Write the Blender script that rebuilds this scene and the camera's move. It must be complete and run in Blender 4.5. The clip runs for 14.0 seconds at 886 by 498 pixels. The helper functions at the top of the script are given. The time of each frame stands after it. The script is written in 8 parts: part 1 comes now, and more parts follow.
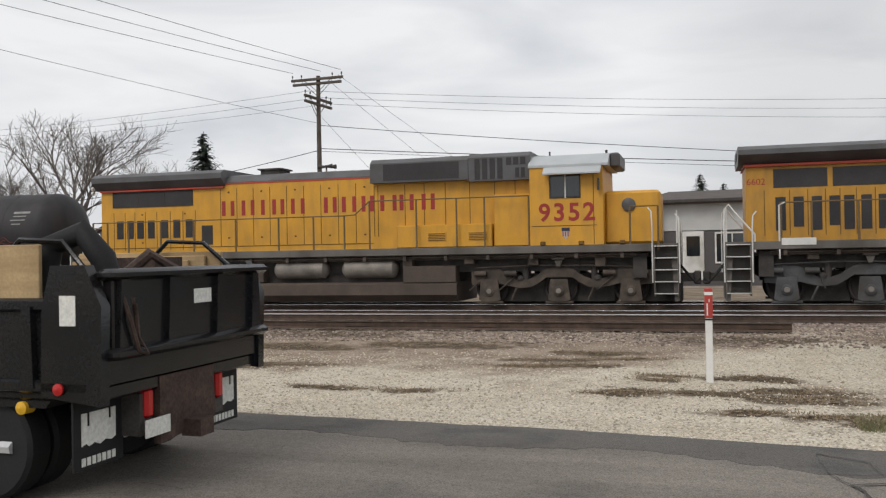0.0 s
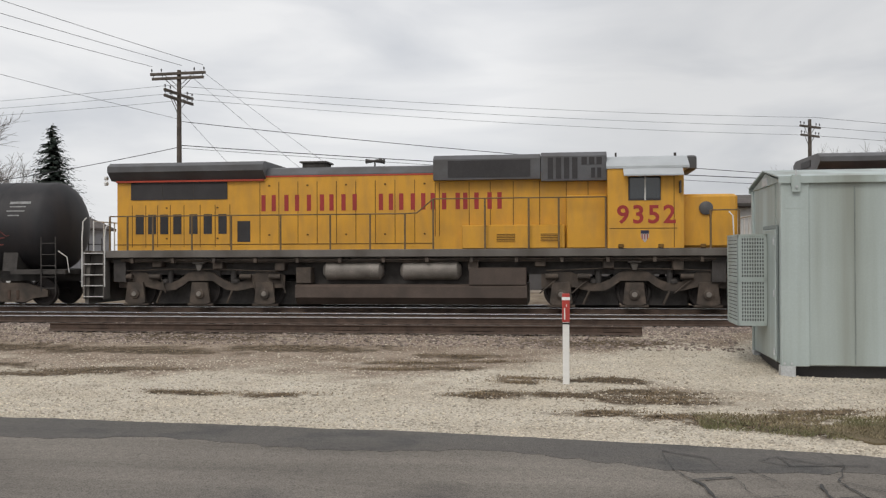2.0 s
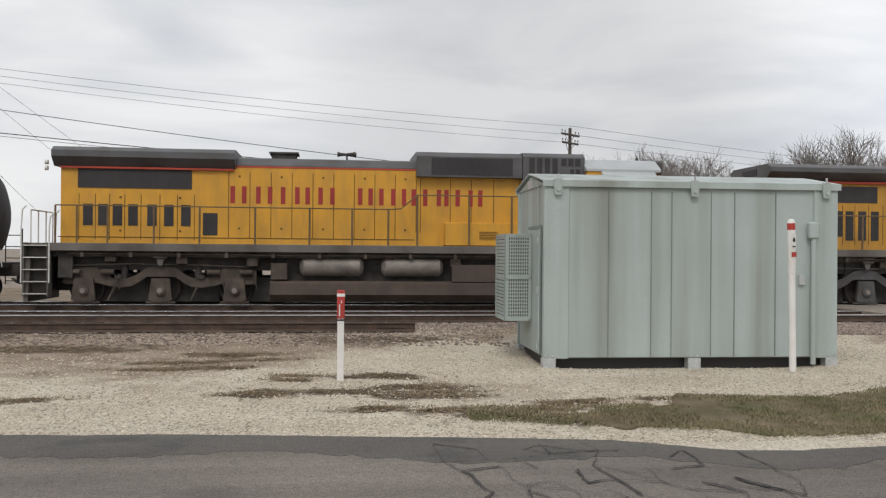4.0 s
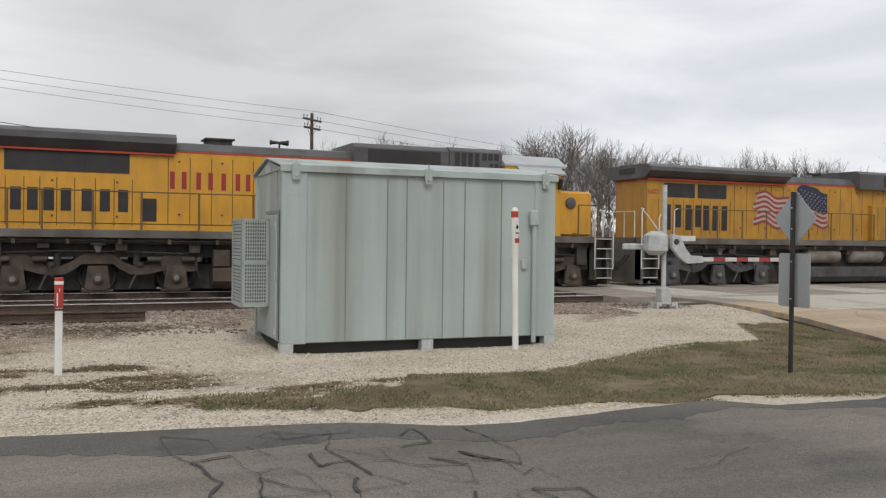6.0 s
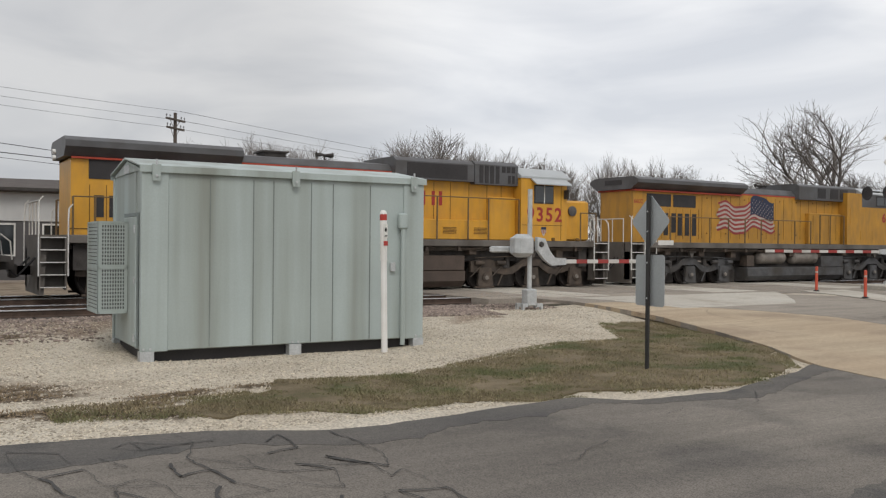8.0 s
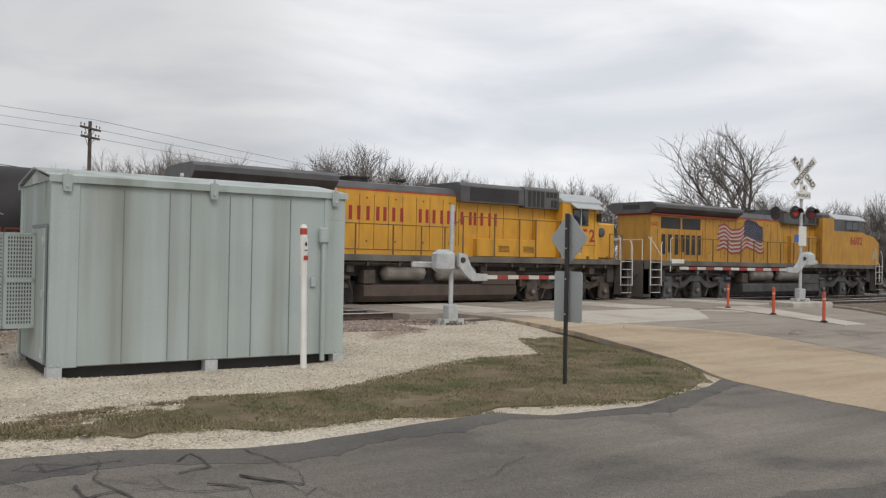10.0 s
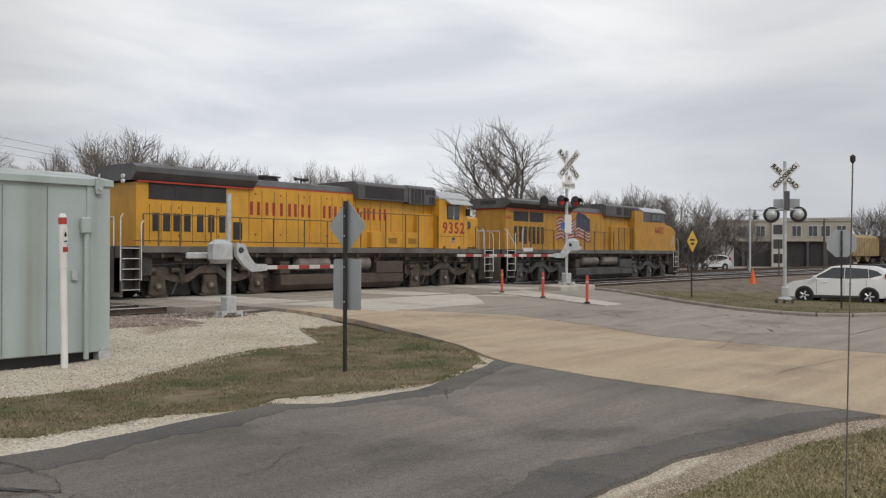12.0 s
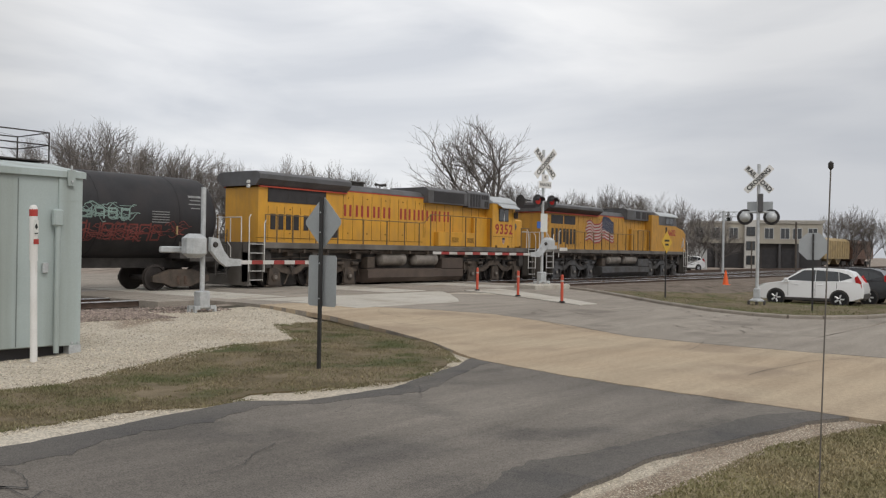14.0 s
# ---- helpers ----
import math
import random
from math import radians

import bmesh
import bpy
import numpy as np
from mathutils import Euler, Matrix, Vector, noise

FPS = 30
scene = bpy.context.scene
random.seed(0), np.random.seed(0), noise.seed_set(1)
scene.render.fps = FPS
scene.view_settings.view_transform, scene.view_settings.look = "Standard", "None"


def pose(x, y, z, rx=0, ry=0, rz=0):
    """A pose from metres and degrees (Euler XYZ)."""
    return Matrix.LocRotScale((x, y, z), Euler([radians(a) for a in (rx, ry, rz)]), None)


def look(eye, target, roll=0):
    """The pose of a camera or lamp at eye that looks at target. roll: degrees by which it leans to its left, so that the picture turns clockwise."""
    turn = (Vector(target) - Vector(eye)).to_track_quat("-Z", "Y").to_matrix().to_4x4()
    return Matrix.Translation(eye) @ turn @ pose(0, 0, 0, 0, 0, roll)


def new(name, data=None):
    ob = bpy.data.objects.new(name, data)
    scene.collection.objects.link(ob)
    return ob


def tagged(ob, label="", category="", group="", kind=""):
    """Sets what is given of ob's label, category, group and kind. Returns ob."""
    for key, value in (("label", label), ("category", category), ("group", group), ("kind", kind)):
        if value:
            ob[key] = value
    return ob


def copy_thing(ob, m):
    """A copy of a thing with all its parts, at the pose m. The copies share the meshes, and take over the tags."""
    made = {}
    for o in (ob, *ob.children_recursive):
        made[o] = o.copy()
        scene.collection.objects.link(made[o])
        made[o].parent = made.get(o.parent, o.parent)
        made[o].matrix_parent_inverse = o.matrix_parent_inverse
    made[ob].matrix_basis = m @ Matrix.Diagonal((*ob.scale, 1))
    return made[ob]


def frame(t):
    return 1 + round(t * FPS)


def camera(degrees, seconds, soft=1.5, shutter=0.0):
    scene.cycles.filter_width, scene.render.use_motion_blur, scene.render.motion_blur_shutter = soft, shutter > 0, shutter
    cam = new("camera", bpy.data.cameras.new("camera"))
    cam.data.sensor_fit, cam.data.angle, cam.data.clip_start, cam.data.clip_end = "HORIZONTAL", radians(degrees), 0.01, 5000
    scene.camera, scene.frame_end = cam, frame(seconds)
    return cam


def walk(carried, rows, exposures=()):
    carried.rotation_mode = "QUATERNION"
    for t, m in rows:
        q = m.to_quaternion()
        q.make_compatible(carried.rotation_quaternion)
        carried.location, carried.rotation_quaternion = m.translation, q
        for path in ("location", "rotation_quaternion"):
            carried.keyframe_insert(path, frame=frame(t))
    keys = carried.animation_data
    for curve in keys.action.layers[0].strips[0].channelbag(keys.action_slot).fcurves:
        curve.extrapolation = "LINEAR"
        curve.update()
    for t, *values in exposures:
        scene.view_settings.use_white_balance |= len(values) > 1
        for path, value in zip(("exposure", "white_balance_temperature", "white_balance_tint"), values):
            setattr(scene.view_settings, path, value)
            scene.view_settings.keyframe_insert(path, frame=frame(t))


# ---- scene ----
# World: x along the tracks (the train runs to +x), y away from the camera across them, z up; the rail heads lie at z = 0.
EYE_Z = 1.62
GROUND = -0.26
YARD_TURN = 1.18   # degrees by which lane, road and shelter stand turned against the tracks
PATH = [  # seconds, yaw, pitch, roll, and the small sway of the hand
    (0, 16.30, 0.29, 1.01, -0.100, 0.045, -0.006), (0.5, 14.44, 0.42, 0.86, -0.107, 0.038, -0.008), (1, 12.45, 0.46, 0.75, -0.107, 0.005, 0.002),
    (1.5, 9.97, 0.40, 0.39, -0.116, -0.027, 0.012), (2, 7.49, 0.34, 0.23, -0.108, -0.038, 0.021), (2.2, 6.48, 0.30, 0.26, -0.110, -0.035, 0.023),
    (4.3, -9.69, 0.09, -0.36, -0.111, 0.045, 0.010), (4.5, -11.51, -0.01, -0.22, -0.087, 0.047, 0.011), (5, -16.34, -0.39, -0.22, -0.064, 0.043, 0.012),
    (5.5, -20.67, -0.63, -0.56, -0.044, 0.035, 0.016), (6, -23.60, -0.61, -0.68, -0.033, 0.007, 0.011), (6.5, -26.79, -0.57, -0.82, -0.029, -0.007, 0.012),
    (7, -29.93, -0.74, -0.89, -0.009, -0.014, 0.003), (7.5, -31.40, -0.50, -0.67, -0.004, -0.005, -0.002), (9.8, -35.65, 0.71, -0.97, 0.038, -0.004, 0.010),
    (10, -36.98, 0.74, -1.01, 0.038, -0.007, 0.008), (10.5, -40.69, 0.71, -1.16, 0.049, -0.025, 0.008), (11, -44.86, 0.55, -1.02, 0.067, -0.033, -0.009),
    (11.5, -48.61, 0.18, -0.67, 0.108, -0.011, -0.014), (12, -50.99, 0.25, -0.16, 0.137, -0.006, -0.028), (12.5, -52.21, 0.20, -0.25, 0.142, -0.004, -0.026),
    (13, -52.49, -0.11, -0.59, 0.149, 0.001, -0.027), (13.5, -52.44, -0.08, -0.80, 0.152, 0.013, -0.026), (14, -52.57, 0.08, -0.97, 0.152, 0.015, -0.017)]
cam = camera(53.33, 14.0, soft=1.25)
walk(cam, [(t, pose(dx, dy, EYE_Z + dz, 90 + p, r, yaw)) for t, yaw, p, r, dx, dy, dz in PATH],
     exposures=[(0, 0.06), (2, 0.03), (5, 0.0), (7.5, -0.07), (10, -0.06), (10.5, -0.14), (11.5, -0.12), (14, -0.12)])

# ---- sky and light: bright overcast ----
world = bpy.data.worlds.new("overcast")
scene.world = world
world.use_nodes = True
wn, wl = world.node_tree.nodes, world.node_tree.links
wn.clear()


def wnode(kind, **vals):
    n = wn.new(kind)
    for k, v in vals.items():
        n.inputs[k].default_value = v
    return n


w_out, w_bg = wn.new("ShaderNodeOutputWorld"), wn.new("ShaderNodeBackground")
w_sky = wn.new("ShaderNodeTexSky")
w_sky.sky_type, w_sky.sun_disc = "NISHITA", False
w_sky.sun_elevation, w_sky.sun_rotation = radians(48), radians(200)
w_co, w_map = wn.new("ShaderNodeTexCoord"), wn.new("ShaderNodeMapping")
w_map.inputs["Scale"].default_value = (1.6, 1.6, 7.0)
w_big = wnode("ShaderNodeTexNoise", Scale=1.5, Detail=5.0, Roughness=0.5, Distortion=0.5)
w_ramp = wn.new("ShaderNodeValToRGB")
w_ramp.color_ramp.elements[0].position, w_ramp.color_ramp.elements[0].color = 0.30, (0.60, 0.62, 0.66, 1)
w_ramp.color_ramp.elements[1].position, w_ramp.color_ramp.elements[1].color = 0.60, (0.88, 0.88, 0.885, 1)
w_scale = wn.new("ShaderNodeVectorMath")
w_scale.operation = "SCALE"
w_scale.inputs["Scale"].default_value = 0.07
w_mix = wn.new("ShaderNodeMix")
w_mix.data_type = "RGBA"
w_mix.inputs["Factor"].default_value = 0.93
wl.new(w_co.outputs["Generated"], w_map.inputs["Vector"])
wl.new(w_map.outputs["Vector"], w_big.inputs["Vector"])
wl.new(w_big.outputs["Fac"], w_ramp.inputs["Fac"])
wl.new(w_sky.outputs["Color"], w_scale.inputs[0])
wl.new(w_scale.outputs["Vector"], w_mix.inputs["A"])
wl.new(w_ramp.outputs["Color"], w_mix.inputs["B"])
# a heavier blue-grey bank of cloud low down to the east, where the tracks run off
w_sep = wn.new("ShaderNodeSeparateXYZ")
wl.new(w_co.outputs["Generated"], w_sep.inputs["Vector"])


def w_range(src, a, b, c, d):
    n = wn.new("ShaderNodeMapRange")
    n.interpolation_type = "SMOOTHSTEP"
    for k, v in zip(("From Min", "From Max", "To Min", "To Max"), (a, b, c, d)):
        n.inputs[k].default_value = v
    wl.new(src, n.inputs["Value"])
    return n.outputs["Result"]


w_mul = wn.new("ShaderNodeMath")
w_mul.operation = "MULTIPLY"
wl.new(w_range(w_sep.outputs["X"], 0.74, 1.0, 0.0, 0.55), w_mul.inputs[0])
wl.new(w_range(w_sep.outputs["Z"], 0.08, 0.30, 1.0, 0.0), w_mul.inputs[1])
w_bank = wn.new("ShaderNodeMix")
w_bank.data_type = "RGBA"
wl.new(w_mul.outputs[0], w_bank.inputs["Factor"])
w_dot = []
for az_ in (47.0, 14.0):
    d_ = wn.new("ShaderNodeVectorMath")
    d_.operation = "DOT_PRODUCT"
    d_.inputs[1].default_value = (math.sin(radians(az_)), math.cos(radians(az_)), 0.12)
    wl.new(w_co.outputs["Generated"], d_.inputs[0])
    w_dot.append(d_.outputs["Value"])
w_thin = wn.new("ShaderNodeMath")
w_thin.operation = "MULTIPLY"
wl.new(w_range(w_dot[0], 0.90, 1.0, 1.0, 1.24), w_thin.inputs[0])
wl.new(w_range(w_dot[1], 0.95, 1.0, 1.0, 0.84), w_thin.inputs[1])
w_lit = wn.new("ShaderNodeVectorMath")
w_lit.operation = "SCALE"
wl.new(w_mix.outputs["Result"], w_lit.inputs[0])
wl.new(w_thin.outputs[0], w_lit.inputs["Scale"])
wl.new(w_lit.outputs["Vector"], w_bank.inputs["A"])
w_bank.inputs["B"].default_value = (0.47, 0.50, 0.56, 1)
wl.new(w_bank.outputs["Result"], w_bg.inputs["Color"])
wl.new(w_bg.outputs["Background"], w_out.inputs["Surface"])
w_bg.inputs["Strength"].default_value = 1.0
sun = new("sun", bpy.data.lights.new("sun", "SUN"))
sun.data.energy, sun.data.angle, sun.data.color = 1.2, radians(25), (1.0, 0.96, 0.9)
sun.matrix_world = look((-10, -30, 35), (0, 0, 0))


# ---- materials ----
def mat(name, col, rough=0.6, metal=0.0, var=0.15, scale=1.5, fine=40.0, bump=0.15, dirt=None, dirt_amt=0.0,
        dirt_scale=1.2, stretch=(1, 1, 1), island=0.0, spec=0.4, emit=0.0):
    """Painted or raw surface: two scales of colour change, a second colour for dirt (stretch draws it into streaks), fine relief."""
    m = bpy.data.materials.new(name)
    m.use_nodes = True
    nt = m.node_tree
    N, L = nt.nodes, nt.links
    b = N["Principled BSDF"]
    b.inputs["Roughness"].default_value, b.inputs["Metallic"].default_value = rough, metal
    b.inputs["Specular IOR Level"].default_value = spec
    co = N.new("ShaderNodeTexCoord")

    def noise_tex(s, detail=3.0, mapped=None):
        n = N.new("ShaderNodeTexNoise")
        n.inputs["Scale"].default_value, n.inputs["Detail"].default_value = s, detail
        src = co.outputs["Object"]
        if mapped:
            mp = N.new("ShaderNodeMapping")
            mp.inputs["Scale"].default_value = mapped
            L.new(src, mp.inputs["Vector"])
            src = mp.outputs["Vector"]
        L.new(src, n.inputs["Vector"])
        return n.outputs["Fac"]

    def ramp(fac, lo, hi, p0=0.3, p1=0.7):
        r = N.new("ShaderNodeMapRange")
        r.inputs["From Min"].default_value, r.inputs["From Max"].default_value = p0, p1
        r.inputs["To Min"].default_value, r.inputs["To Max"].default_value = lo, hi
        L.new(fac, r.inputs["Value"])
        return r.outputs["Result"]

    def times(a, c):
        n = N.new("ShaderNodeMath")
        n.operation = "MULTIPLY"
        L.new(a, n.inputs[0])
        L.new(c, n.inputs[1])
        return n.outputs[0]

    k = times(ramp(noise_tex(scale), 1 - var, 1 + var), ramp(noise_tex(fine, 2.0), 1 - var * 0.7, 1 + var * 0.7))
    if island:
        g = N.new("ShaderNodeNewGeometry")
        k = times(k, ramp(g.outputs["Random Per Island"], 1 - island, 1 + island, 0, 1))
    sc = N.new("ShaderNodeVectorMath")
    sc.operation = "SCALE"
    sc.inputs[0].default_value = col
    L.new(k, sc.inputs["Scale"])
    colour = sc.outputs["Vector"]
    if dirt:
        mx = N.new("ShaderNodeMix")
        mx.data_type = "RGBA"
        L.new(ramp(noise_tex(dirt_scale, 6.0, stretch), 0, dirt_amt, 0.42, 0.68), mx.inputs["Factor"])
        L.new(colour, mx.inputs["A"])
        mx.inputs["B"].default_value = (*dirt, 1)
        colour = mx.outputs["Result"]
    L.new(colour, b.inputs["Base Color"])
    if bump:
        bp = N.new("ShaderNodeBump")
        bp.inputs["Strength"].default_value, bp.inputs["Distance"].default_value = bump, 0.01
        L.new(noise_tex(fine, 3.0), bp.inputs["Height"])
        L.new(bp.outputs["Normal"], b.inputs["Normal"])
    if emit:
        b.inputs["Emission Color"].default_value = (*col, 1)
        b.inputs["Emission Strength"].default_value = emit
    return m


GRIME = (0.05, 0.04, 0.03)
M_YELLOW = mat("armour_yellow", (0.64, 0.325, 0.036), 0.45, var=0.06, dirt=(0.40, 0.22, 0.06), dirt_amt=0.4, dirt_scale=1.6, stretch=(2.5, 2.5, 0.7), bump=0.04)
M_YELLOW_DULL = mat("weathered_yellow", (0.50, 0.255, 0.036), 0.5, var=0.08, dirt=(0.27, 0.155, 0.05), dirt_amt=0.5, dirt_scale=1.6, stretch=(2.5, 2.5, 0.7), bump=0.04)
M_LOCO_GREY = mat("harbour_grey", (0.105, 0.105, 0.11), 0.5, var=0.12, dirt=GRIME, dirt_amt=0.5)
M_SILL = mat("sill_grey", (0.15, 0.135, 0.12), 0.6, var=0.12, dirt=GRIME, dirt_amt=0.6, stretch=(1, 1, 0.4))
M_CAB_ROOF = mat("cab_roof_silver", (0.42, 0.44, 0.45), 0.45, var=0.08)
M_RED = mat("letter_red", (0.33, 0.035, 0.03), 0.5, var=0.12)
M_STRIPE = mat("stripe_red", (0.42, 0.06, 0.03), 0.5, var=0.12)
M_BLACK = mat("vent_black", (0.036, 0.033, 0.034), 0.6, var=0.2)
M_SEAM = mat("door_seam", (0.15, 0.08, 0.018), 0.8, var=0.2)
M_TRUCK = mat("bogie_grime", (0.094, 0.072, 0.056), 0.75, var=0.3, scale=3, dirt=(0.045, 0.038, 0.033), dirt_amt=0.8, dirt_scale=2.5)
M_UNDER = mat("underframe_black", (0.056, 0.050, 0.046), 0.75, var=0.3, scale=3)
M_FUEL = mat("fuel_tank_brown", (0.098, 0.072, 0.058), 0.65, var=0.25, dirt=(0.06, 0.046, 0.038), dirt_amt=0.7, stretch=(1, 1, 0.3))
M_RESERVOIR = mat("reservoir_steel", (0.23, 0.205, 0.18), 0.5, 0.1, var=0.2, dirt=GRIME, dirt_amt=0.6, stretch=(1, 1, 2))
M_LEAD = mat("running_gear_grey", (0.085, 0.085, 0.088), 0.7, var=0.25, scale=3, dirt=GRIME, dirt_amt=0.7)
M_STEEL = mat("rail_bright", (0.85, 0.85, 0.86), 0.22, 0.95, var=0.1)
M_RUST = mat("rail_rust", (0.075, 0.05, 0.038), 0.85, var=0.3, scale=4)
M_HANDRAIL_Y = mat("handrail_dark", (0.16, 0.105, 0.05), 0.55, var=0.2)
M_WHITE = mat("safety_white", (0.70, 0.69, 0.66), 0.5, var=0.1, dirt=(0.3, 0.27, 0.22), dirt_amt=0.5)
M_STEPS = mat("step_dark", (0.05, 0.045, 0.04), 0.7, var=0.2)
M_TANKCAR = mat("tank_car_black", (0.022, 0.021, 0.023), 0.6, var=0.25, dirt=(0.036, 0.03, 0.03), dirt_amt=0.7, stretch=(2, 2, 0.3))
M_GLASS = mat("dark_glass", (0.02, 0.024, 0.027), 0.06, var=0.05, bump=0.0, spec=0.8)
M_CONT = mat("shelter_green_grey", (0.41, 0.468, 0.456), 0.5, var=0.05, scale=0.8, dirt=(0.235, 0.25, 0.215), dirt_amt=0.85, dirt_scale=1.0, stretch=(1.5, 1.5, 0.07), bump=0.05)
M_GALV = mat("galvanised", (0.50, 0.515, 0.52), 0.45, 0.3, var=0.15, scale=5)
M_SIGNBACK = mat("sign_back_aluminium", (0.40, 0.42, 0.43), 0.45, 0.4, var=0.08)
M_POSTDARK = mat("sign_post_dark", (0.035, 0.033, 0.032), 0.6, var=0.25)
M_MARK_WHITE = mat("marker_white", (0.78, 0.77, 0.75), 0.45, var=0.05, dirt=(0.5, 0.46, 0.38), dirt_amt=0.4)
M_MARK_RED = mat("marker_red", (0.42, 0.05, 0.04), 0.45, var=0.12)
M_WOODPOLE = mat("utility_pole_wood", (0.10, 0.082, 0.068), 0.85, var=0.25, scale=2, fine=30)
M_WIRE = mat("wire_dark", (0.06, 0.06, 0.065), 0.6, var=0.1)
M_PLANK = mat("timber_plank", (0.42, 0.30, 0.16), 0.7, var=0.15, dirt=(0.25, 0.16, 0.08), dirt_amt=0.6, stretch=(1, 6, 8))
M_TIE = mat("sleeper_wood", (0.075, 0.06, 0.05), 0.9, var=0.3, scale=4)
M_BARK = mat("bare_bark", (0.185, 0.165, 0.15), 0.9, var=0.25)
M_BARK_FAR = mat("far_bark", (0.185, 0.165, 0.15), 0.9, var=0.25)
M_NEEDLE = mat("spruce_needles", (0.028, 0.04, 0.03), 0.8, var=0.3, island=0.3)
M_DUMP = mat("dump_body_black", (0.010, 0.011, 0.0135), 0.2, var=0.3, dirt=(0.026, 0.02, 0.016), dirt_amt=0.4, dirt_scale=2.5)
M_DUMP_RUST = mat("rusty_steel", (0.06, 0.038, 0.03), 0.8, var=0.4, scale=5)
M_RUBBER = mat("rubber", (0.014, 0.014, 0.015), 0.75, var=0.2)
M_LAMP_RED = mat("lens_red", (0.45, 0.02, 0.02), 0.2, var=0.05)
M_LAMP_LIT = mat("lens_red_lit", (0.55, 0.03, 0.02), 0.3, var=0.0, emit=0.12)
M_LAMP_AMBER = mat("lens_amber", (0.7, 0.4, 0.03), 0.25, var=0.05)
M_CARWHITE = mat("car_white", (0.80, 0.80, 0.80), 0.2, var=0.02, spec=0.6, bump=0.0)
M_CARDARK = mat("car_dark", (0.022, 0.023, 0.026), 0.2, var=0.05, spec=0.6, bump=0.0)
M_ALLOY = mat("alloy", (0.62, 0.62, 0.63), 0.35, 0.3, var=0.05)
M_ORANGE = mat("cone_orange", (0.8, 0.13, 0.03), 0.5, var=0.08)
M_SIGN_YELLOW = mat("sign_yellow", (0.60, 0.37, 0.03), 0.45, var=0.05)
M_BLUE = mat("flag_blue", (0.028, 0.035, 0.07), 0.5, var=0.15)
M_FLAG_WHITE = mat("flag_white", (0.44, 0.38, 0.34), 0.5, var=0.1)
M_FLAG_RED = mat("flag_red", (0.30, 0.05, 0.045), 0.5, var=0.12)
M_SIDING = mat("siding_pale", (0.52, 0.52, 0.51), 0.7, var=0.06)
M_SIDING_DARK = mat("siding_dark", (0.09, 0.085, 0.085), 0.7, var=0.1)
M_ROOF = mat("shingle_brown", (0.095, 0.08, 0.072), 0.9, var=0.2, fine=12)
M_STUCCO = mat("stucco_cream", (0.52, 0.50, 0.45), 0.8, var=0.08)
M_HOPPER = mat("hopper_tan", (0.37, 0.27, 0.13), 0.6, var=0.15, dirt=GRIME, dirt_amt=0.3)
M_TEXT_BLACK = mat("text_black", (0.02, 0.02, 0.02), 0.6, var=0.05)
M_PAPER = mat("notice_white", (0.68, 0.68, 0.64), 0.6, var=0.12, scale=30)
M_STENCIL = mat("stencil_grey", (0.24, 0.24, 0.235), 0.6, var=0.2, scale=8)
M_GRAFFITI_A = mat("spray_teal", (0.22, 0.30, 0.27), 0.6, var=0.2)
M_GRAFFITI_B = mat("spray_red", (0.17, 0.045, 0.038), 0.6, var=0.3)


